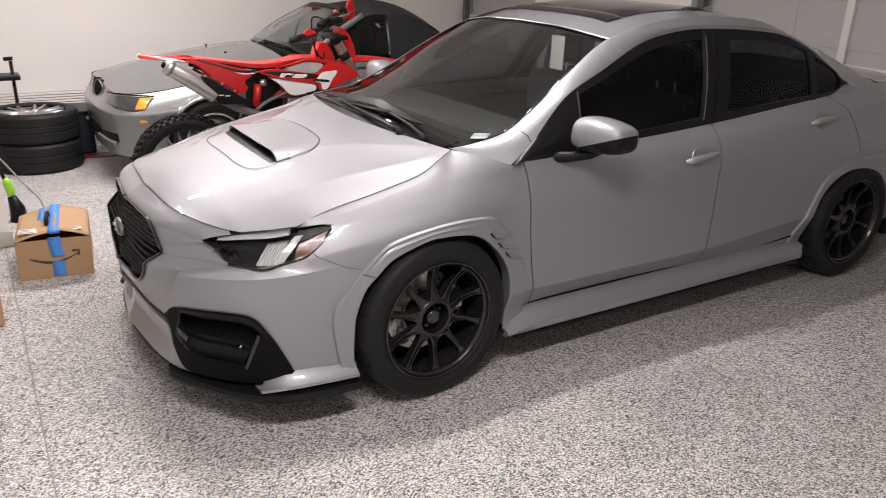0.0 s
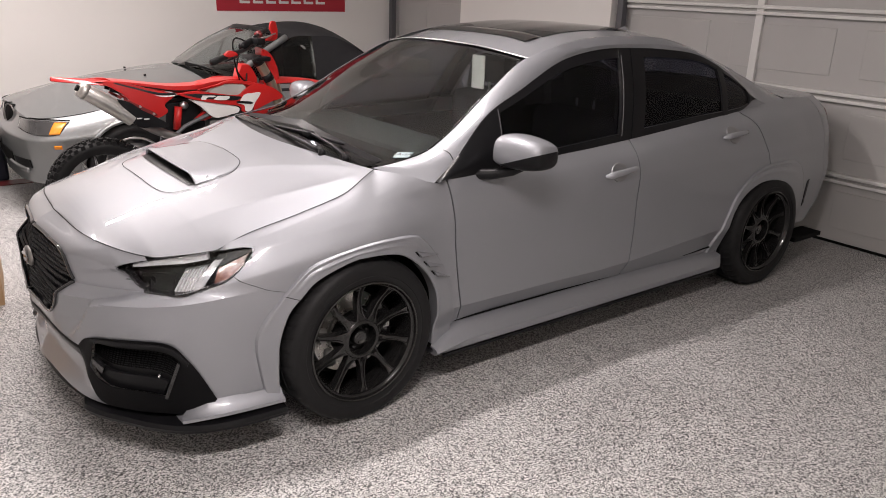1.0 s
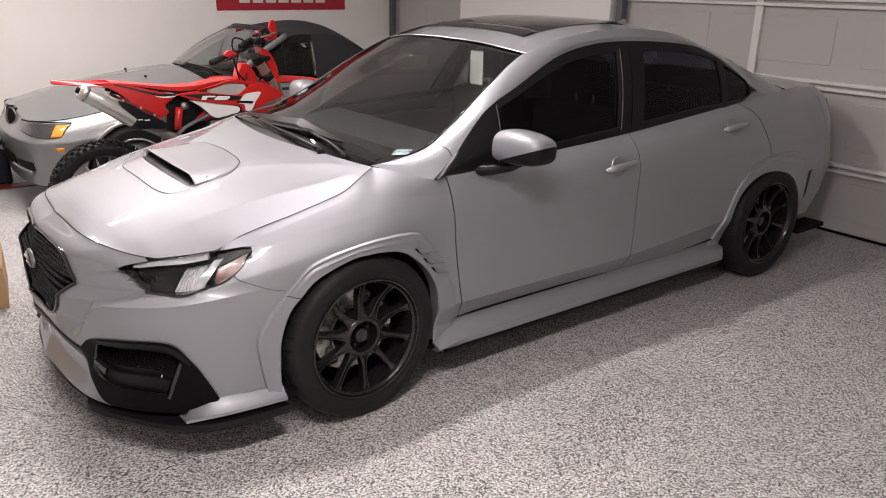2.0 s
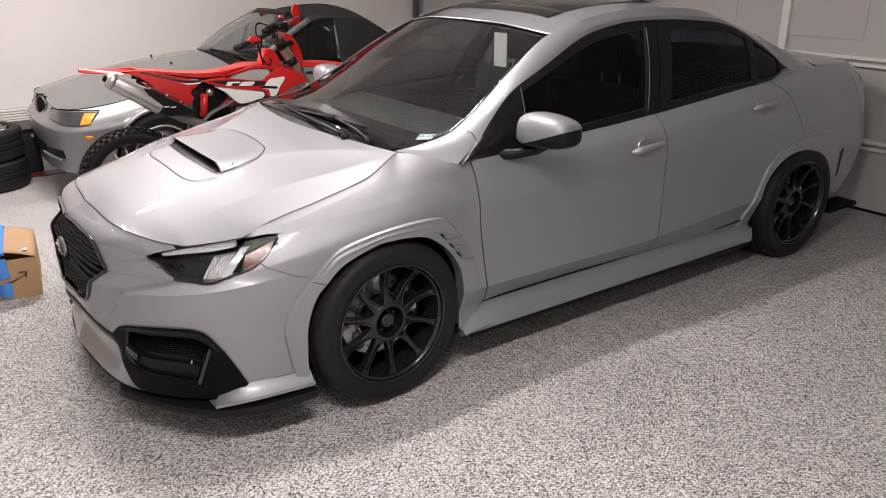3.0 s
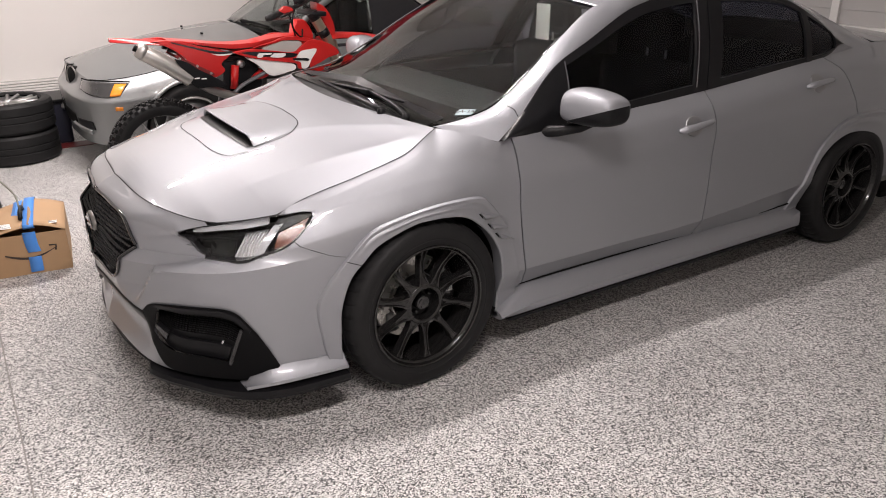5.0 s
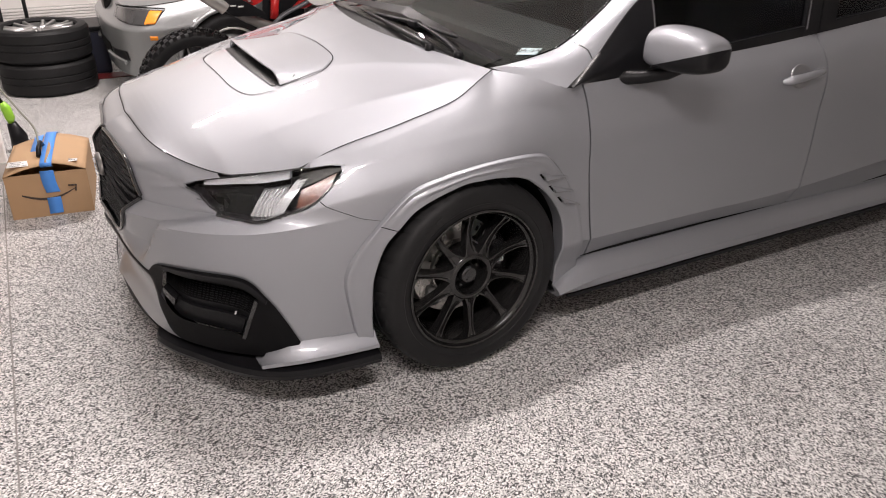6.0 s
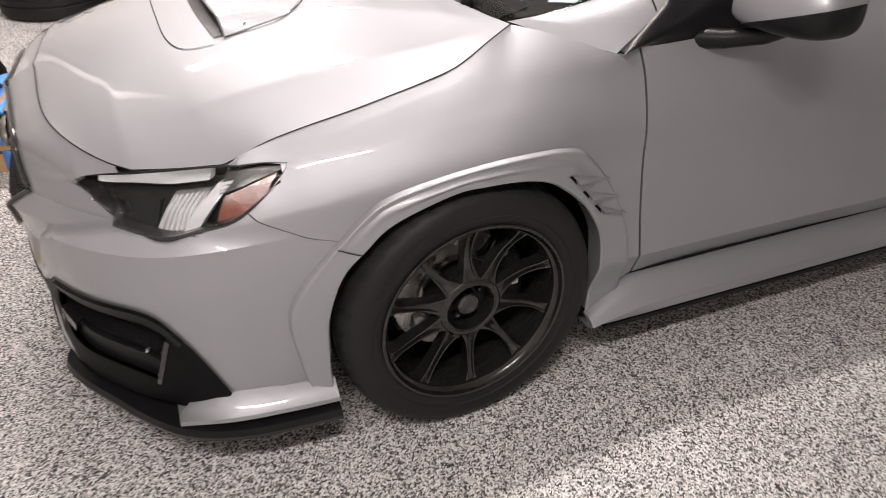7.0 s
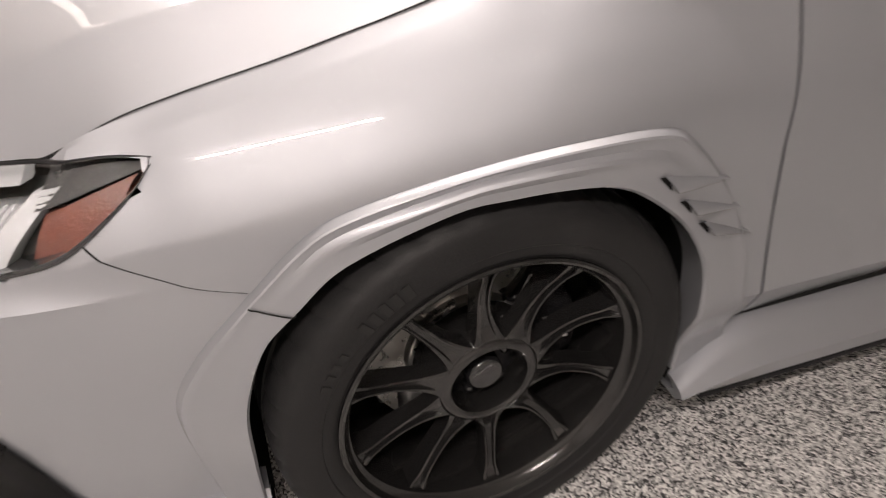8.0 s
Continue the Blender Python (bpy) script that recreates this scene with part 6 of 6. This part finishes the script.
    slab("graphic_bar", [(0.546, 0.861), (0.60, 0.857), (0.650, 0.850), (0.646, 0.836), (0.60, 0.842), (0.546, 0.849)], 0.1415, 0.006, BLACKGLOSS, 0.001)
    slab("frame_gusset", [(0.287, 0.753), (0.352, 0.800), (0.403, 0.765), (0.34, 0.74)], 0.07, 0.03, RED, 0.004)
    bike_part("frame_rail", tube_bm(even([(0.62, 0.04 * s, 0.95), (0.40, 0.10 * s, 0.80), (0.16, 0.11 * s, 0.68), (0.10, 0.10 * s, 0.45)], 14), 0.013, 8), DARKSTEEL)
    bike_part("subframe", tube_bm([(0.40, 0.07 * s, 0.86), (0.0, 0.07 * s, 0.90), (-0.20, 0.06 * s, 0.96)], 0.011, 8), BLACKPLASTIC)
    bike_part("swingarm", tube_bm([(0.14, 0.09 * s, 0.40), (-0.05, 0.10 * s, 0.37), (-0.275, 0.09 * s, 0.335)], [0.035, 0.032, 0.022], 8), ALLOY)
    fork = [Vector((0.72 + 0.045, 0.10 * s - 0.0, 1.13)), Vector((0.805 + 0.045, 0.10 * s, 0.985)), Vector((0.90, 0.10 * s, 0.84)), Vector((1.17, 0.10 * s, 0.34))]
    turn = Matrix.Translation((0.78, 0, 1.10)) @ Matrix.Rotation(radians(-28), 4, Vector((-0.5, 0, 0.86))) @ Matrix.Translation((-0.78, 0, -1.10))
    fork = [turn @ p for p in fork]
    fk = bike_part("fork_leg", tube_bm(fork[:3], [0.033, 0.033, 0.031], 14), FORKGOLD, "bronze fork leg")
    part("fork_slider", tube_bm([fork[2], fork[2].lerp(fork[3], 0.45), fork[3]], [0.023, 0.023, 0.03], 12), ALLOY, fk)
    for k, f in ((0, 0.02), (0, 0.75)):
        p = fork[0].lerp(fork[1], f)
        part("clamp_ring", tube_bm([p + Vector((-0.012, 0, 0.02)), p + Vector((0.012, 0, -0.02))], 0.036, 14), BLACKPLASTIC, fk)
bike_part("seat", plate([(-0.19, 1.012), (-0.075, 0.998), (0.053, 0.979), (0.185, 0.965), (0.322, 0.967), (0.45, 0.985), (0.609, 0.992), (0.60, 0.965), (0.40, 0.935), (0.197, 0.928), (0.026, 0.955), (-0.10, 0.975)], -0.080, 0.080, 0.009), RED, "red bench seat")
for s in (-1, 1):
    bike_part("seat_piping", tube_bm(even([(-0.15, 0.083 * s, 0.998), (0.03, 0.083 * s, 0.962), (0.19, 0.084 * s, 0.935), (0.36, 0.098 * s, 0.944), (0.58, 0.10 * s, 0.985)], 24), 0.004, 6), LINER)
bike_part("fuel_tank", plate([(0.38, 0.935), (0.48, 0.958), (0.60, 0.95), (0.63, 0.90), (0.55, 0.86), (0.36, 0.90)], -0.105, 0.105, 0.012), TANKGREY, "translucent grey fuel tank")
muf = bike_part("muffler", tube_bm([(-0.385, -0.17, 0.985), (-0.36, -0.17, 0.970), (-0.25, -0.17, 0.90), (-0.115, -0.165, 0.795)], [0.040, 0.046, 0.050, 0.044], 20), BRUSHED, "brushed aluminium muffler")
part("end_cap", tube_bm([(-0.392, -0.17, 0.990), (-0.372, -0.17, 0.978), (-0.355, -0.17, 0.966)], [0.040, 0.047, 0.048], 20), BRUSHED, muf)
part("tail_pipe", tube_bm([(-0.405, -0.17, 0.997), (-0.385, -0.17, 0.985)], 0.018, 12), LINER, muf)
part("heat_shield", plate([(-0.20, 0.925), (-0.13, 0.90), (-0.07, 0.855), (0.02, 0.80), (0.09, 0.745), (-0.02, 0.745), (-0.11, 0.765)], -0.205, -0.19, 0.004), BLACKPLASTIC, muf)
for k in range(2):
    part("shield_slot", box(bmesh.new(), (-0.10 + 0.04 * k, -0.209, 0.80 - 0.006 * k), (-0.07 + 0.04 * k, -0.205, 0.807 - 0.006 * k)), WHITE, muf)
part("header_pipe", tube_bm(even([(-0.12, -0.165, 0.80), (0.05, -0.15, 0.70), (0.3, -0.14, 0.62), (0.6, -0.10, 0.60), (0.68, -0.05, 0.45), (0.55, 0, 0.36)], 24), 0.026, 10), DULLSTEEL, muf)
sh = bike_part("rear_shock", tube_bm([(0.22, -0.02, 0.50), (0.255, -0.02, 0.86)], 0.018, 10), ALLOY, "red coil shock absorber")
spring = [(0.222 + 0.033 * k / 120 + 0.030 * math.cos(k * 0.42), -0.02 + 0.034 * math.sin(k * 0.42), 0.52 + 0.26 * k / 120) for k in range(120)]
part("spring", tube_bm(spring, 0.006, 6), RED, sh)
part("reservoir", tube_bm([(0.165, -0.09, 0.70), (0.185, -0.09, 0.84)], [0.024, 0.024], 14), RED, sh)
part("mount", tube_bm([(0.225, -0.09, 0.845), (0.225, -0.06, 0.845)], 0.024, 14), ALLOY, sh)
bike_part("airbox", plate([(0.12, 0.86), (0.30, 0.86), (0.36, 0.72), (0.30, 0.62), (0.12, 0.62)], -0.06, 0.06, 0.01), BLACKPLASTIC)
bike_part("engine", box(box(bmesh.new(), (0.12, -0.14, 0.30), (0.56, 0.14, 0.52), 0.04), (0.38, -0.08, 0.50), (0.56, 0.08, 0.74), 0.02), DULLSTEEL)
bike_part("radiator", box(bmesh.new(), (0.60, -0.14, 0.66), (0.66, 0.14, 0.88), 0.008), BLACKPLASTIC)
bike_part("head_tube", tube_bm([(0.66, 0, 1.06), (0.74, 0, 0.90)], 0.034, 12), RED)
bike_part("front_fender", blade([(0.78, 0.965), (0.90, 0.985), (1.05, 0.975), (1.20, 0.95), (1.36, 0.90)], [0.05, 0.085, 0.085, 0.07, 0.03], 0.006, 0.03), RED)
bike_part("headlamp_mask", plate([(0.775, 1.18), (0.830, 1.15), (0.872, 1.081), (0.892, 0.956), (0.850, 0.960), (0.810, 1.062), (0.775, 1.13)], -0.045, 0.075, 0.015), RED)
bike_part("frame_spar", plate([(0.63, 1.08), (0.69, 1.07), (0.735, 0.97), (0.66, 0.94), (0.60, 0.99)], -0.045, 0.045, 0.012), RED)
bar_pts = [(0.355, -0.30, 1.130), (0.47, -0.235, 1.150), (0.56, -0.16, 1.165), (0.655, -0.06, 1.175), (0.735, 0.05, 1.185), (0.81, 0.15, 1.215), (0.88, 0.24, 1.245), (0.96, 0.32, 1.265)]
hb_ = bike_part("handlebar", tube_bm(even(bar_pts, 30), 0.013, 10), BLACKPLASTIC, "black handlebar turned aside")
part("bar_pad", tube_bm([(0.62, -0.09, 1.195), (0.76, 0.08, 1.215)], 0.024, 12), BLACKPLASTIC, hb_)
part("grip", tube_bm([(0.335, -0.312, 1.126), (0.45, -0.246, 1.147)], 0.019, 12), RUBBER, hb_)
part("grip", tube_bm([(0.885, 0.245, 1.246), (0.975, 0.335, 1.268)], 0.019, 12), RUBBER, hb_)
part("grip_collar", tube_bm([(0.447, -0.248, 1.146), (0.465, -0.238, 1.149)], 0.027, 12), DARKRED, hb_)
part("grip_collar", tube_bm([(0.868, 0.23, 1.242), (0.886, 0.246, 1.246)], 0.027, 12), DARKRED, hb_)
part("switch_block", tube_bm([(0.49, -0.225, 1.153), (0.535, -0.19, 1.16)], 0.026, 10), BLACKPLASTIC, hb_)
part("switch_block", tube_bm([(0.80, 0.14, 1.215), (0.84, 0.19, 1.225)], 0.026, 10), BLACKPLASTIC, hb_)
part("lever", tube_bm([(0.53, -0.23, 1.16), (0.47, -0.31, 1.145), (0.40, -0.36, 1.135)], 0.006, 6), BLACKPLASTIC, hb_)
part("lever", tube_bm([(0.85, 0.15, 1.225), (0.93, 0.20, 1.235), (1.02, 0.27, 1.25)], 0.006, 6), ALLOY, hb_)
part("hand_guard", plate([(0.432, 1.163), (0.463, 1.188), (0.511, 1.174), (0.514, 1.155), (0.441, 1.150)], -0.27, -0.25, 0.005), RED, hb_)
part("hand_guard", plate([(0.985, 1.28), (0.998, 1.327), (1.037, 1.320), (1.044, 1.217), (0.995, 1.198), (0.945, 1.203), (1.0, 1.235)], 0.29, 0.31, 0.006), RED, hb_)
part("cable", tube_bm(even([(0.60, -0.10, 1.18), (0.55, -0.16, 1.06), (0.62, -0.12, 0.98), (0.66, -0.05, 1.02)], 20), 0.005, 6), LINER, hb_)
part("cable", tube_bm(even([(0.74, 0.04, 1.20), (0.60, -0.02, 1.24), (0.56, -0.10, 1.12), (0.60, -0.08, 0.97)], 20), 0.005, 6), LINER, hb_)
part("triple_clamp", box(bmesh.new(), (0.70, -0.13, 1.10), (0.80, 0.13, 1.13), 0.01), BLACKPLASTIC, hb_)
part("instrument", box(bmesh.new(), (0.74, -0.05, 1.20), (0.80, 0.05, 1.24), 0.008), BLACKPLASTIC, hb_)
bike_part("side_stand", tube_bm([(0.16, 0.10, 0.40), (0.12, 0.20, 0.20), (0.10, 0.28, 0.008)], 0.013, 8), BLACKPLASTIC)

# ---- loose things at the head of the garage ----
for z, top_one in ((0.0, False), (0.225, True)):
    tw = thing("spare_tyre", "black car tyre with a silver alloy wheel, lying on another" if top_one else "black car tyre lying flat on the floor", "tyre", pose(-1.0, 3.50, z + 0.1125, 90, 0, 20), group="stacked spare tyres")
    bm = bmesh.new()
    prof = [(0.235, -0.095), (0.25, -0.110), (0.285, -0.1125), (0.305, -0.104), (0.317, -0.086), (0.318, -0.03), (0.313, -0.027), (0.313, -0.020), (0.318, -0.017), (0.318, 0.017), (0.313, 0.020), (0.313, 0.027), (0.318, 0.030), (0.317, 0.086), (0.305, 0.104), (0.285, 0.1125), (0.25, 0.110), (0.235, 0.095)]
    sharp(part("tyre", revolve(prof, 96), RUBBER, tw), 30)
    sharp(part("rim", revolve([(0.235, -0.09), (0.242, -0.10), (0.236, -0.104), (0.222, -0.095), (0.21, -0.05), (0.205, 0.09)], 60), ALLOY, tw), 30)
    if top_one:
        for k in range(7):
            for da in (-0.13, 0.13):
                a = 2 * math.pi * k / 7 + da
                a2 = 2 * math.pi * k / 7 + da * 1.3
                part("spoke", tube_bm([(0.04 * math.cos(a), 0.075, 0.04 * math.sin(a)), (0.13 * math.cos(a), 0.083, 0.13 * math.sin(a)), (0.226 * math.cos(a2), 0.092, 0.226 * math.sin(a2))], [0.016, 0.011, 0.014], 8), ALLOY, tw)
        part("hub", revolve([(0.0, 0.085), (0.05, 0.083), (0.062, 0.07), (0.062, 0.02)], 30), ALLOY, tw)

bx = thing("cardboard_box", "brown cardboard box closed with blue tape, on the floor", "cardboard box", pose(-1.145, 1.04, 0, 0, 0, -7))
BW, BD, BH = 0.347, 0.46, 0.212
bm = bmesh.new()
for lo, hi in (((-BW / 2, 0, 0), (BW / 2, 0.005, BH)), ((-BW / 2, BD - 0.005, 0), (BW / 2, BD, BH)), ((-BW / 2, 0.005, 0), (-BW / 2 + 0.005, BD - 0.005, BH)), ((BW / 2 - 0.005, 0.005, 0), (BW / 2, BD - 0.005, BH)), ((-BW / 2 + 0.005, 0.005, 0), (BW / 2 - 0.005, BD - 0.005, 0.006))):
    box(bm, lo, hi, 0.0012)
part("carton", bm, CARD, bx, smooth=False)


def flap(x0, z0, x1, z1, name):
    bm = bmesh.new()
    vs = [bm.verts.new(p) for p in ((x0, -0.004, z0), (x1, 0.0, z1), (x1, BD * 0.99, z1), (x0, BD + 0.004, z0))]
    f = bm.faces.new(vs)
    bmesh.ops.subdivide_edges(bm, edges=bm.edges[:], cuts=6, use_grid_fill=True)
    for v in bm.verts:
        v.co.z += 0.006 * math.sin((v.co.x - x0) / (x1 - x0) * math.pi) + 0.004 * math.sin(v.co.y * 9)
    bmesh.ops.solidify(bm, geom=bm.faces[:], thickness=0.004)
    return part(name, bm, CARD, bx)


flap(-BW / 2, BH, -0.008, BH + 0.040, "flap")
flap(BW / 2, BH, 0.006, BH + 0.048, "flap")


def tape(pts, width, axis, name="tape"):
    c = even(pts, 24)
    off = np.array(axis) * width / 2
    g = np.stack([c - off, c + off], 1)
    bm = grid_bm(g)
    bmesh.ops.solidify(bm, geom=bm.faces[:], thickness=0.0012)
    return part(name, bm, TAPE, bx)


tape([(0.012, BD + 0.004, BH - 0.01), (0.012, BD, BH + 0.052), (0.010, BD * 0.6, BH + 0.053), (0.012, 0.0, BH + 0.050), (0.014, -0.006, BH + 0.03)], 0.05, (1, 0, 0))
tape([(-0.046, BD * 0.98, BH + 0.040), (-0.05, BD * 0.5, BH + 0.038), (-0.046, 0.01, BH + 0.034)], 0.042, (1, 0, 0.2))
tape([(0.008, -0.004, BH + 0.012), (0.010, -0.005, BH - 0.05), (0.018, -0.005, BH - 0.095)], 0.058, (1, 0, 0))
tape([(0.014, -0.005, 0.092), (0.014, -0.005, 0.05), (0.012, -0.005, 0.012)], 0.058, (1, 0, 0))
arc = [(-0.115 + 0.235 * f, -0.003, 0.115 - 0.032 * math.sin(math.pi * f) + 0.012 * f) for f in np.linspace(0, 1, 18)]
bm = bmesh.new()
g = np.array([[(x, -0.0022, z - 0.009 * math.sin(math.pi * min(1, 0.1 + i / 17)) ** 0.7), (x, -0.0022, z + 0.004)] for i, (x, y, z) in enumerate(arc)])
part("printed_arc", grid_bm(g, bm), INK, bx, "dark printed curved mark")
part("printed_arc", tube_bm([(0.085, -0.002, 0.142), (0.118, -0.002, 0.140), (0.112, -0.002, 0.112)], 0.004, 6), INK, bx)
for x0, y0, w_, d_ in ((-0.155, 0.03, 0.10, 0.075), (0.075, 0.035, 0.065, 0.035)):
    z0 = BH + (BW / 2 - abs(x0 + w_ / 2)) * 0.25 + 0.014
    lab = part("paper_label", box(bmesh.new(), (x0, y0, z0), (x0 + w_, y0 + d_, z0 + 0.0015)), WHITE, bx, "white paper label with print")
    lab.rotation_euler = (0, 0, 0)
    for k in range(3):
        part("print_bar", box(bmesh.new(), (x0 + 0.012, y0 + 0.012 + k * d_ * 0.28, z0 + 0.0016), (x0 + w_ * (0.85 - 0.15 * k), y0 + 0.018 + k * d_ * 0.28, z0 + 0.0024)), PRINTGREY, lab, smooth=False)
part("handle_loop", tube_bm([(-0.022, 0.10, BH + 0.050), (-0.022, 0.14, BH + 0.075), (-0.020, 0.22, BH + 0.078), (-0.018, 0.26, BH + 0.052)], 0.011, 8), BLACKPLASTIC, bx)

cord = part("cable", tube_bm(even([(-1.145, 1.24, 0.285), (-1.15, 1.40, 0.322), (-1.205, 1.65, 0.352), (-1.275, 1.90, 0.415), (-1.36, 2.10, 0.50), (-1.50, 2.35, 0.56)], 40), 0.005, 8), CORD)
tagged(cord, "thin grey cable running to the cardboard box", "cable")
box2 = thing("shipping_carton", "brown cardboard carton with an open flap, standing on the floor", "cardboard box", pose(-1.60, 0.55, 0))
boxpart("carton", (-0.19, 0.0, 0.0), (0.185, 0.42, 0.25), CARD, box2, 0.003)
boxpart("flap", (-0.19, -0.006, 0.17), (0.188, -0.001, 0.25), CARD, box2, 0.001)
tool = thing("garden_tool", "green and black power tool leaning by the wall", "power tool", pose(-1.268, 2.12, 0))
part("motor_housing", tube_bm([(0, 0, 0.16), (0.0, 0.0, 0.19), (-0.01, 0, 0.25), (-0.02, 0, 0.28)], [0.015, 0.026, 0.026, 0.014], 14), GREEN, tool)
part("guard", tube_bm([(0.02, 0, 0.0), (0.02, 0, 0.08), (0.0, 0, 0.16)], [0.05, 0.045, 0.025], 16), BLACKPLASTIC, tool)
part("shaft", tube_bm([(-0.02, 0, 0.27), (-0.10, 0.03, 0.5)], 0.011, 10), BLACKPLASTIC, tool)
crate = thing("storage_bin", "dark blue plastic storage bin on the floor", "storage bin", pose(-0.66, 3.95, 0))
boxpart("bin", (-0.16, -0.2, 0.0), (0.11, 0.2, 0.33), NAVY, crate, 0.02)
boxpart("lid", (-0.175, -0.215, 0.33), (0.12, 0.215, 0.36), BLACKPLASTIC, crate, 0.01)
mat_ = boxpart("floor_mat", (-0.75, 3.58, 0.0), (-0.40, 3.74, 0.006), DARKRED)
tagged(mat_, "dark red edge strip of a mat on the floor", "floor mat")
st = thing("stand", "black steel stand with a bent top bar", "stand", pose(-1.09, 4.25, 0))
part("post", tube_bm([(0.03, 0, 0.01), (0.03, 0, 0.72)], 0.014, 8), BLACKPLASTIC, st)
part("top_bar", tube_bm([(-0.02, 0, 0.735), (0.05, 0, 0.74)], 0.016, 8), BLACKPLASTIC, st)
part("shelf", box(bmesh.new(), (-0.25, -0.12, 0.575), (0.08, 0.12, 0.61), 0.008), BLACKPLASTIC, st)
part("foot", box(bmesh.new(), (-0.12, -0.15, 0.0), (0.08, 0.15, 0.02), 0.006), BLACKPLASTIC, st)
part("post", tube_bm([(-0.15, 0, 0.01), (-0.15, 0, 0.58)], 0.014, 8), BLACKPLASTIC, st)

# ---- wall details ----
tagged(boxpart("wall_stub", (X0, 1.65, 0.0), (-1.315, 1.82, CEILING), WALL, bevel=0.004), "white painted end of a partition wall", "wall", kind="structure")
tagged(boxpart("baseboard", (X0, 1.638, 0.0), (-1.305, 1.65, 0.09), CONCRETE, bevel=0.003), "grey base of the partition wall", "baseboard", kind="structure")
ledge = thing("baseboard_ribs", "ribbed grey base strip along the white wall", "baseboard", kind="structure")
boxpart("footing", (X0, Y1 - 0.03, 0.0), (X1, Y1 - 0.001, 0.235), CONCRETE, ledge, 0.004)
for k in range(5):
    boxpart("rib", (X0, Y1 - 0.042, 0.238 + 0.024 * k), (X1, Y1 - 0.001, 0.254 + 0.024 * k), WALL, ledge, 0.003)
    boxpart("groove", (X0, Y1 - 0.026, 0.254 + 0.024 * k), (X1, Y1 - 0.001, 0.262 + 0.024 * k), CONCRETE, ledge, 0.0)
ban = thing("wall_banner", "red cloth banner with white marks, hung on the wall", "banner", pose(0, Y1 - 0.002, 0))
part("cloth", box(bmesh.new(), (1.68, -0.006, 1.285), (3.19, -0.001, 1.80), 0.001), BANNER, ban, smooth=False)
for k in range(7):
    x0 = 1.93 + 0.148 * k
    boxpart("mark", (x0, -0.0095, 1.362), (x0 + 0.115, -0.0065, 1.388), WHITE, ban, 0.0)
    boxpart("mark", (x0, -0.0095, 1.388), (x0 + 0.025, -0.0065, 1.47), WHITE, ban, 0.0)
joint = boxpart("floor_joint", (-1.3555, Y0, -0.001), (-1.3505, 1.6, 0.0006), JOINT, bevel=0.0)
tagged(joint, "thin dark saw-cut joint in the floor", "floor joint", kind="structure")
